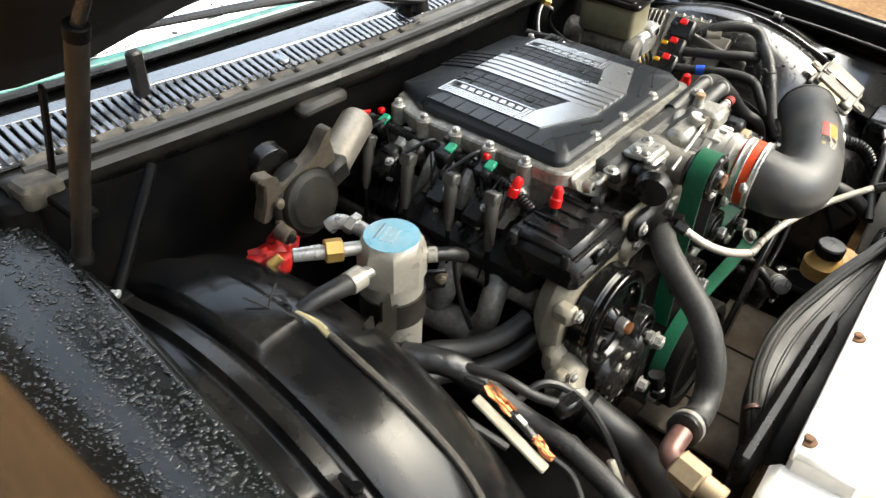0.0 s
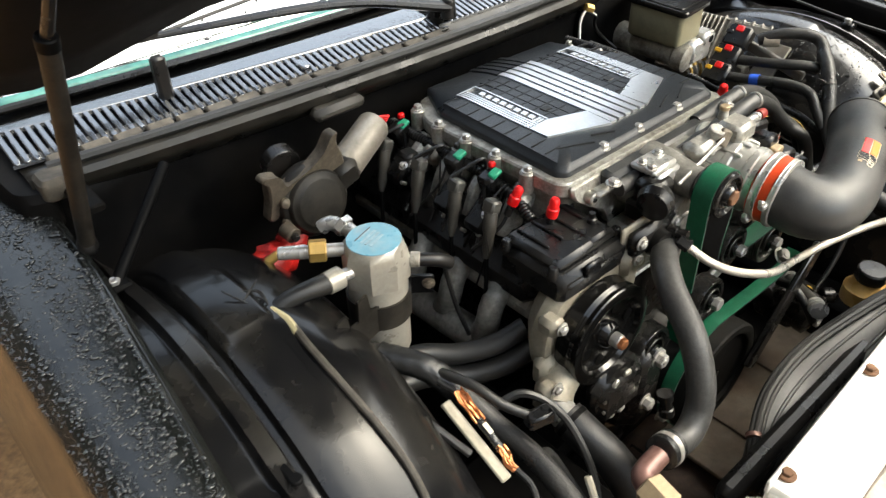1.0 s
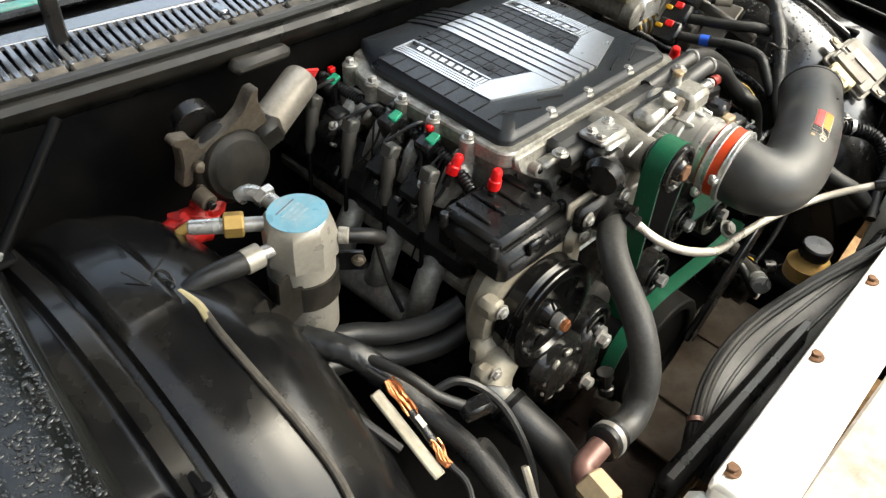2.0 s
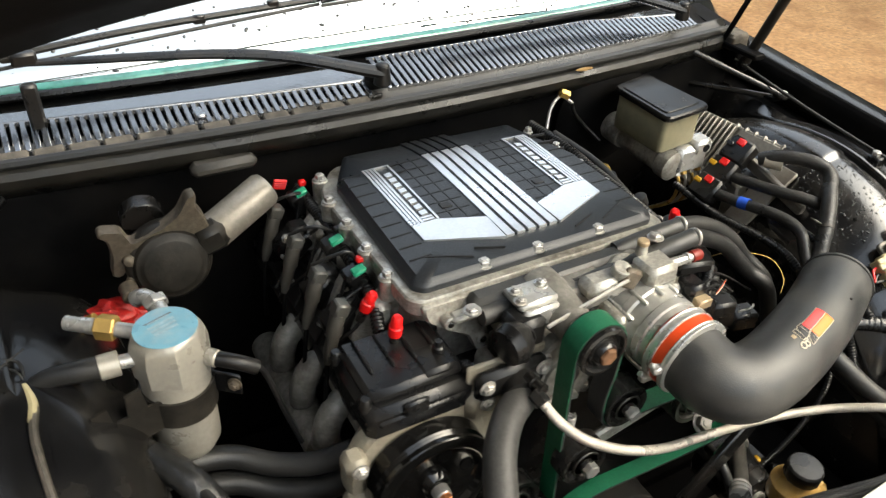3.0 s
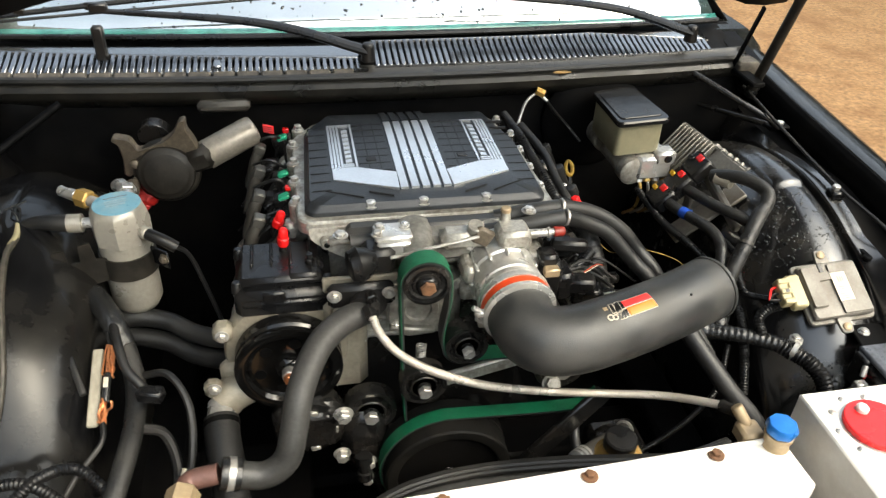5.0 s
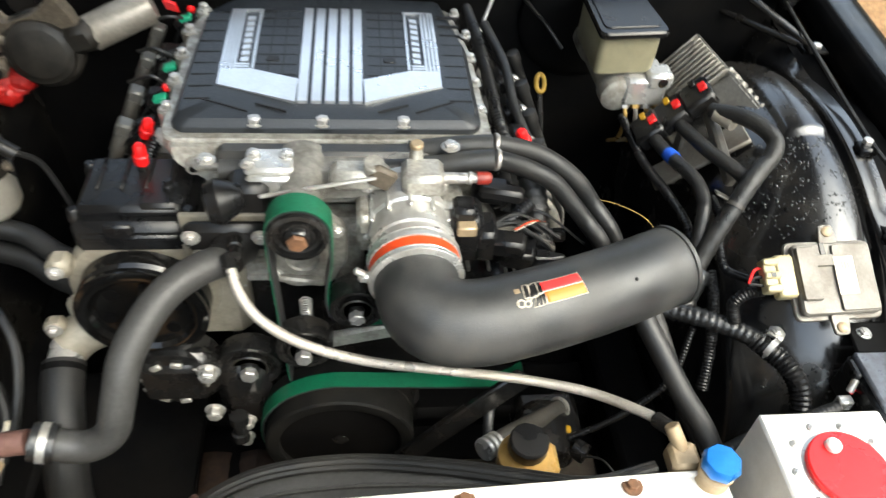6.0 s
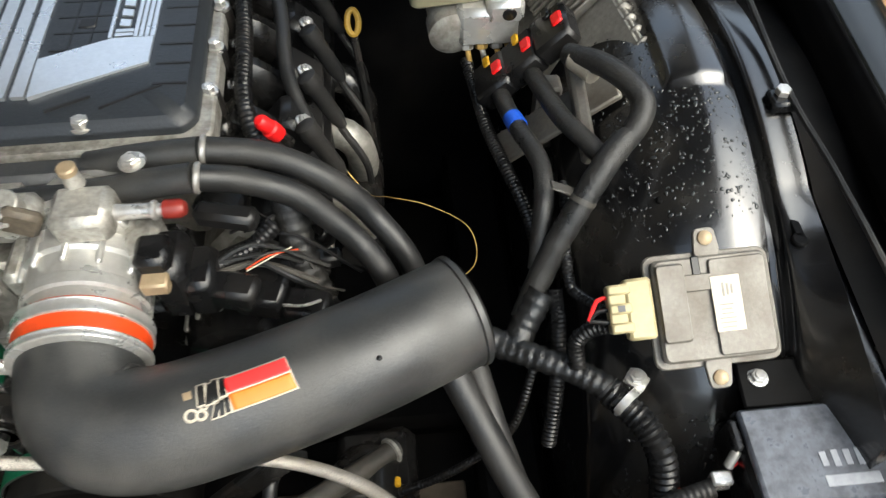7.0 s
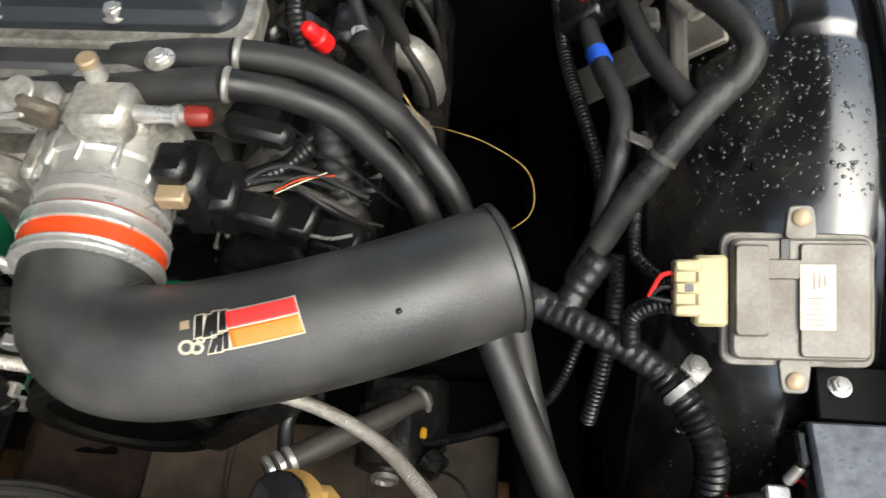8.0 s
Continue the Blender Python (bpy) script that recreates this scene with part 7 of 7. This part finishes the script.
gm = thing("control_module", mp(0, 0, -0.012), "grey cast control module with a cream plug", "control module")
s = Shape()
q = rounded([(-0.060, -0.055), (0.060, -0.055), (0.060, 0.053), (-0.060, 0.055)], 0.012, 4)
s.prism(q, lambda a, b, d: mp(a, b, d), -0.010, -0.002, 0.0015)
part("base_tray", s, GREYMOD, gm)
s = Shape()
q = rounded([(-0.054, -0.049), (0.054, -0.049), (0.054, 0.049), (-0.054, 0.049)], 0.008, 4)
s.prism(q, lambda a, b, d: mp(a, b, d), -0.002, 0.010, 0.003)
part("cover", s, GREYMOD, gm, angle=30)
s = Shape()
s.prism(rounded([(-0.052, -0.030), (-0.026, -0.030), (-0.026, 0.044), (-0.052, 0.044)], 0.004, 3), lambda a, b, d: mp(a, b, d), 0.009, 0.0165, 0.002)
s.prism(rounded([(-0.002, -0.046), (0.050, -0.046), (0.050, 0.045), (-0.002, 0.045)], 0.004, 3), lambda a, b, d: mp(a, b, d), 0.009, 0.0135, 0.0015)
s.prism(rounded([(-0.030, 0.016), (0.002, 0.016), (0.002, 0.032), (-0.030, 0.032)], 0.004, 3), lambda a, b, d: mp(a, b, d), 0.009, 0.0135, 0.0015)
part("raised_panel", s, GREYMOD, gm)
part("slot", Shape().box(mp(-0.013, 0.040, 0.0100), (0.008, 0.018, 0.003), 0.001, RM), DARKSTEEL, gm)
for b in (0.066, -0.066):
    k = 1 if b > 0 else -1
    q = rounded([(-0.013, b - 0.018 * k), (0.013, b - 0.018 * k), (0.010, b + 0.010 * k), (-0.010, b + 0.010 * k)], 0.006, 4)
    part("mounting_tab", Shape().prism(q, lambda a, b2, d: mp(a + (0.002 if b > 0 else -0.003), b2, d), -0.003, 0.003, 0.001), GREYMOD, gm)
    part("screw", Shape().lathe(mp(0.002 if b > 0 else -0.003, b, 0.002), RM @ Vector((0, 0, 1)), [(0, 0.0075), (0.003, 0.007), (0.005, 0.004), (0.0052, 0)], 16), TANNUT, gm)
lab = part("paper_label", Shape().box(mp(0.011, 0.002, 0.0137), (0.027, 0.052, 0.0006), 0.0002, RM), LABEL, gm, "cream paper label with fine print")
s = Shape()
random.seed(12)
for k in range(6):
    s.box(mp(0.009, -0.020 + k * 0.0042, 0.0142), (0.010 + 0.008 * random.random(), 0.0012, 0.0003), 0.0001, RM)
for k in range(3):
    s.box(mp(0.008 + 0.004 * k, 0.015, 0.0142), (0.0022, 0.013 - 0.002 * k, 0.0003), 0.0001, RM)
part("print_bar", s, mat("faded_label_ink", (0.26, 0.24, 0.21), 0.6, var=0.1, grain=90, bump=0.0), lab)
s = Shape()
s.box(mp(-0.070, 0.006, 0.003), (0.026, 0.058, 0.022), 0.003, RM)
s.box(mp(-0.090, 0.008, 0.003), (0.018, 0.046, 0.018), 0.002, RM)
part("plug", s, CREAM, gm, "cream plastic plug")
s = Shape()
for b in (-0.010, 0.008, 0.026):
    s.box(mp(-0.088, b, 0.0125), (0.022, 0.010, 0.006), 0.002, RM)
part("plug_latch", s, CREAM, gm)
part("latch_hole", Shape().box(mp(-0.088, 0.008, 0.0155), (0.007, 0.006, 0.001), 0.0003, RM), INK, gm)
for k, m in enumerate((RED, PLASTIC, PLASTIC)):
    part("wire", Shape().tube([mp(-0.097, 0.020 - 0.012 * k, 0.003), mp(-0.108, 0.018 - 0.010 * k, 0.003), mp(-0.118, 0.0, 0.002)], 0.0022, n=8), m, gm)

# finned engine controller with its three plugs
EU = Vector((-0.145, 0.989, 0.008)).normalized()
EV = Vector((0.67, 0.09, 0.74)).normalized()
RE = basis(EU, EV)
EC = Vector((0.612, 0.645, 0.800))


def ep(a, b, c):
    return EC + RE @ Vector((a, b, c))


EN = 1.0 if (RE @ Vector((0, 0, 1))).z > 0 else -1.0
CTRLMAT = mat("dull_alloy_case", (0.17, 0.16, 0.14), 0.45, metal=0.3, var=0.2, grain=160, bump=0.2, dirt=(0.05, 0.043, 0.035), dirt_amount=0.6, dirt_scale=24)
ec = thing("engine_controller", ep(0, 0, -0.02), "finned aluminium engine controller with red locked plugs", "engine controller")
part("case", Shape().box(ep(0, 0, 0), (0.234, 0.148, 0.026), 0.005, RE), CTRLMAT, ec)
for k in range(6):
    part("edge_fin", Shape().box(ep(-0.104 + 0.021 * k, 0.070, EN * 0.004), (0.010, 0.020, 0.030), 0.004, RE), CTRLMAT, ec)
for k in range(11):
    part("fin", Shape().box(ep(0.000 + 0.0108 * k, 0.022, EN * 0.018), (0.0042, 0.100, 0.014), 0.0015, RE), CTRLMAT, ec)
part("case_step", Shape().box(ep(-0.060, 0.036, EN * 0.015), (0.100, 0.070, 0.008), 0.003, RE), CTRLMAT, ec)
part("edge_rail", Shape().box(ep(0, 0.071, EN * 0.012), (0.232, 0.008, 0.010), 0.002, RE), CTRLMAT, ec)
for k, p in enumerate(((0.570, 0.575, 0.872), (0.538, 0.576, 0.838), (0.505, 0.573, 0.810))):
    c = part("plug", Shape().box((p[0], p[1] - 0.004, p[2] - 0.010), (0.05, 0.055, 0.030), 0.005, Matrix.Rotation(radians(-45), 3, "Y")), PLASTIC, ec, "black loom plug")
    part("red_lock", Shape().box((p[0], p[1] - 0.004, p[2] + 0.010), (0.014, 0.018, 0.008), 0.002, Matrix.Rotation(radians(-45), 3, "Y")), RED, c, "small red lock")
    part("lever", Shape().box((p[0] - 0.010, p[1] + 0.014, p[2] + 0.004), (0.010, 0.016, 0.004), 0.002, Matrix.Rotation(radians(-45), 3, "Y")), YELLOW if k != 0 else PLASTIC, c)
part("mount_plate", Shape().box((0.565, 0.50, 0.800), (0.16, 0.05, 0.008), 0.002, Matrix.Rotation(radians(-38), 3, "Y")), GREYMOD, ec, "grey steel mounting plate")
part("mount_rail", Shape().box((0.587, 0.495, 0.832), (0.016, 0.158, 0.022), 0.004, basis((1, 0, 0), (0.133, 0.082, 0.020))), GREYMOD, ec, "grey steel support rail")
part("mount_leg", Shape().box((0.565, 0.55, 0.76), (0.03, 0.03, 0.10), 0.004), GREYMOD, ec)

# brake master cylinder
bm_ = thing("brake_master_cylinder", (0.46, 0.70, 0.80), "alloy brake master cylinder with a yellowed reservoir", "master cylinder")
q = rounded([(0.405, 0.612), (0.515, 0.624), (0.496, 0.775), (0.402, 0.755)], 0.014, 5)
part("reservoir", Shape().prism([(0.455 + (a - 0.455) * 0.92, 0.70 + (b - 0.70) * 0.92) for a, b in q], lambda a, b, d: Vector((a, b, d)), 0.868, 0.942, 0.004), RESERV, bm_, "yellowed translucent reservoir")
s = Shape()
s.prism([(0.455 + (a - 0.455) * 1.05, 0.70 + (b - 0.70) * 1.05) for a, b in q], lambda a, b, d: Vector((a, b, d + 0.02 * (b - 0.70))), 0.938, 0.950, 0.003)
s.prism([(0.455 + (a - 0.455) * 0.86, 0.70 + (b - 0.70) * 0.86) for a, b in q], lambda a, b, d: Vector((a, b, d + 0.02 * (b - 0.70))), 0.949, 0.952, 0.001)
part("reservoir_lid", s, BAY, bm_, "flat black reservoir lid")
s = Shape()
s.lathe((0.445, 0.80, 0.845), (0.08, -1, -0.08), [(0, 0.030), (0.05, 0.030), (0.052, 0.026), (0.15, 0.026), (0.155, 0.030), (0.18, 0.030), (0.185, 0.022)], 24)
s.box((0.455, 0.70, 0.868), (0.06, 0.11, 0.02), 0.006)
part("cylinder", s, CAST, bm_)
s = Shape()
s.box((0.500, 0.650, 0.840), (0.075, 0.075, 0.055), 0.008)
s.box((0.520, 0.630, 0.862), (0.045, 0.04, 0.03), 0.006)
part("valve_block", s, MACHINED, bm_, "machined valve block")
part("block_hole", Shape().cyl((0.524, 0.609, 0.862), (0.524, 0.6125, 0.862), 0.009, n=16), DARKSTEEL, bm_)
for k in range(4):
    x = 0.475 + 0.018 * k
    part("brake_line", Shape().tube([(x, 0.625, 0.815), (x + 0.004, 0.615, 0.79), (x + 0.008, 0.63, 0.74), (x + 0.02, 0.70, 0.68)], 0.0035, n=8), STEEL if k % 2 else BRASS, bm_)
    part("line_nut", Shape().hexa((x, 0.63, 0.825), (x + 0.001, 0.622, 0.806), 0.008), BRASS if k % 2 else STEEL, bm_)
part("booster", Shape().lathe((0.435, 0.835, 0.86), (0, -1, 0), [(0, 0.115), (0.02, 0.115), (0.035, 0.10), (0.045, 0.05)], 40), BAYDARK, bm_, "black brake booster")
w = thing("purge_line", (0.32, 0.70, 0.90), "bent steel line with a brass fitting on the firewall", "pipe")
part("pipe", Shape().tube([(0.235, 0.735, 0.870), (0.248, 0.753, 0.900), (0.262, 0.765, 0.930), (0.285, 0.770, 0.945), (0.305, 0.760, 0.932)], 0.0033, n=10), STEEL, w)
part("cable", Shape().tube([(0.305, 0.760, 0.932), (0.330, 0.780, 0.90), (0.360, 0.785, 0.868), (0.391, 0.76, 0.834)], 0.0035, n=10), RUBBER, w)
part("brass_fitting", Shape().hexa((0.283, 0.772, 0.952), (0.300, 0.766, 0.945), 0.009), BRASS, w, "brass union nut")

# front corner: fuse box, tank and tray
w = thing("fuse_box", (0.74, 0.11, 0.67), "grey topped fuse box with worn markings", "fuse box")
part("base", Shape().box((0.747, 0.106, 0.706), (0.136, 0.100, 0.066), 0.006), PLASTIC, w)
part("lid", Shape().box((0.747, 0.106, 0.744), (0.130, 0.092, 0.010), 0.003), GREYTOP, w, "dull grey painted lid")
s = Shape()
random.seed(3)
for k in range(6):
    s.box((0.745 + 0.011 * k, 0.098, 0.7495), (0.006, 0.012 + 0.006 * random.random(), 0.0006), 0.0002)
s.box((0.765, 0.078, 0.7495), (0.05, 0.010, 0.0006), 0.0002)
part("print_bar", s, mat("faded_print", (0.3, 0.31, 0.33), 0.5), w)
part("hinge", Shape().box((0.676, 0.13, 0.735), (0.010, 0.03, 0.02), 0.003), PLASTIC, w)
part("mount_bracket", Shape().box((0.742, 0.178, 0.743), (0.096, 0.046, 0.006), 0.002, Matrix.Rotation(radians(12), 3, "X")), BAYDARK, w)
for x in (0.713, 0.768):
    bolt(w, (x, 0.183, 0.747), r=0.0075, h=0.006)
tk = thing("surge_tank", (0.60, -0.03, 0.50), "bare aluminium surge tank with a red screw cap", "tank")
part("tank_body", Shape().box((0.5865, -0.045, 0.640), (0.157, 0.205, 0.236), 0.0035), WHITE, tk, "pale aluminium tank body")
part("side_step", Shape().box((0.679, -0.045, 0.62), (0.026, 0.20, 0.17), 0.004), WHITE, tk, "lower pale aluminium step")
part("cap_flange", Shape().lathe((0.584, -0.022, 0.757), (0, 0, 1), [(0, 0.051), (0.0015, 0.0505), (0.002, 0.047)], 36), MACHINED, tk)
s = Shape()
s.lathe((0.584, -0.022, 0.758), (0, 0, 1), [(0, 0.0465), (0.002, 0.0475), (0.008, 0.0470), (0.0095, 0.0455), (0.0105, 0.0)], 64)
part("screw_cap", s, RED, tk, "red anodised screw cap")
s = Shape()
s.lathe((0.574, 0.004, 0.7675), (0, 0, 1), [(0, 0.0092), (0.006, 0.0092), (0.009, 0.0065), (0.0092, 0)], 24)
part("cap_knob", s, WHITE, tk, "pale round cap knob")
for k in range(10):
    a = radians(36 * k + 35)
    bolt(tk, (0.584 + 0.060 * math.cos(a), -0.022 + 0.060 * math.sin(a), 0.758), r=0.0042, h=0.003)
w = thing("battery_tray", (0.74, -0.03, 0.60), "white box beside the tank in the front corner", "box")
part("box", Shape().box((0.745, -0.02, 0.678), (0.105, 0.165, 0.10), 0.006), WHITE, w)
w = thing("side_conduit", (0.64, 0.075, 0.66), "ribbed conduit ending in a zinc clamp", "conduit")
part("conduit", Shape().tube([(0.47, 0.055, 0.63), (0.53, 0.075, 0.66), (0.60, 0.085, 0.69), (0.655, 0.095, 0.705)], 0.0095, n=12, ridge=0.0008, pitch=0.006), RUBBER, w)
part("clamp", Shape().box((0.662, 0.100, 0.708), (0.020, 0.014, 0.018), 0.002), STEEL, w)
part("stud", Shape().cyl((0.668, 0.108, 0.720), (0.676, 0.118, 0.735), 0.005, n=10), STEEL, w)
part("red_lead", Shape().tube([(0.672, 0.108, 0.716), (0.685, 0.115, 0.722), (0.695, 0.12, 0.725)], 0.0018, n=6), RED, w)


# ---- water beads ----
def beads(name, spots, label):
    """Flattened drops, each drawn out its own way along the skin."""
    s = Shape()
    vs, fs = [], []
    for p, nrm, r in spots:
        side = nrm.orthogonal().normalized()
        turn = random.uniform(0, math.pi)
        side = (side * math.cos(turn) + nrm.cross(side) * math.sin(turn)).normalized()
        other = nrm.cross(side)
        long = 1.0 + 1.1 * random.random() ** 2
        wob = [random.uniform(0.8, 1.2) for k in range(8)]
        b = len(vs)
        for rr, h in ((1.0, 0.0), (0.86, 0.30), (0.45, 0.46)):
            for k in range(8):
                a = 2 * math.pi * k / 8
                vs.append(p + (side * math.cos(a) * long + other * math.sin(a)) * r * rr * wob[k] + nrm * r * h)
        vs.append(p + nrm * r * 0.50)
        for i in range(2):
            for k in range(8):
                fs.append((b + i * 8 + k, b + i * 8 + (k + 1) % 8, b + i * 8 + 8 + (k + 1) % 8, b + i * 8 + 8 + k))
        for k in range(8):
            fs.append((b + 16 + k, b + 16 + (k + 1) % 8, b + 24))
    s.add(vs, fs)
    return single(name, s, WATER, label, "water drops", kind="stuff", angle=80)


random.seed(21)
spots = []
for k in range(12000):
    y = random.uniform(-0.2, 0.95)
    a = random.random()
    x = 0.808 + 0.126 * a
    z = fender_top(y) + (0.0 if x < 0.812 else 0.003 if x < 0.86 else 0.002 - (x - 0.87) * 0.15 if x < 0.915 else -0.007 - (x - 0.915) * 1.15)
    x += lip_shift(y) * max(0.0, min(1.0, (0.925 - x) / 0.125)) - 0.035 * max(0, 0.2 - y)
    if noise.noise(Vector((x * 14, y * 14, 3.0))) < -0.1 and random.random() < 0.5:
        continue
    r = 0.0005 + 0.0026 * random.random() ** 4
    spots.append((Vector((-x, y, z)), Vector((0, 0, 1)), r))
beads("water_drops", spots, "small rain drops beaded on the black fender")
spots = []
for k in range(1500):
    x, y = random.uniform(0.600, 0.735), random.uniform(0.12, 0.60)
    if abs(x - 0.676) < 0.07 and abs(y - 0.243) < 0.075:
        continue
    e = 0.004
    nrm = Vector((-(dome(x + e, y) - dome(x - e, y)) / (2 * e), -(dome(x, y + e) - dome(x, y - e)) / (2 * e), 1)).normalized()
    spots.append((Vector((x, y, dome(x, y))), nrm, 0.0006 + 0.0017 * random.random() ** 2.5))
beads("water_drops", spots, "fine rain drops on the far inner fender")
spots = []
for k in range(900):
    u, v = random.random(), random.random() ** 1.5
    p = screen(u, v)
    nrm = Vector((0, -0.5, 0.85)).normalized()
    spots.append((p + nrm * 0.0002, nrm, 0.001 + 0.0025 * random.random() ** 2))
beads("water_drops", spots, "rain drops on the windscreen")
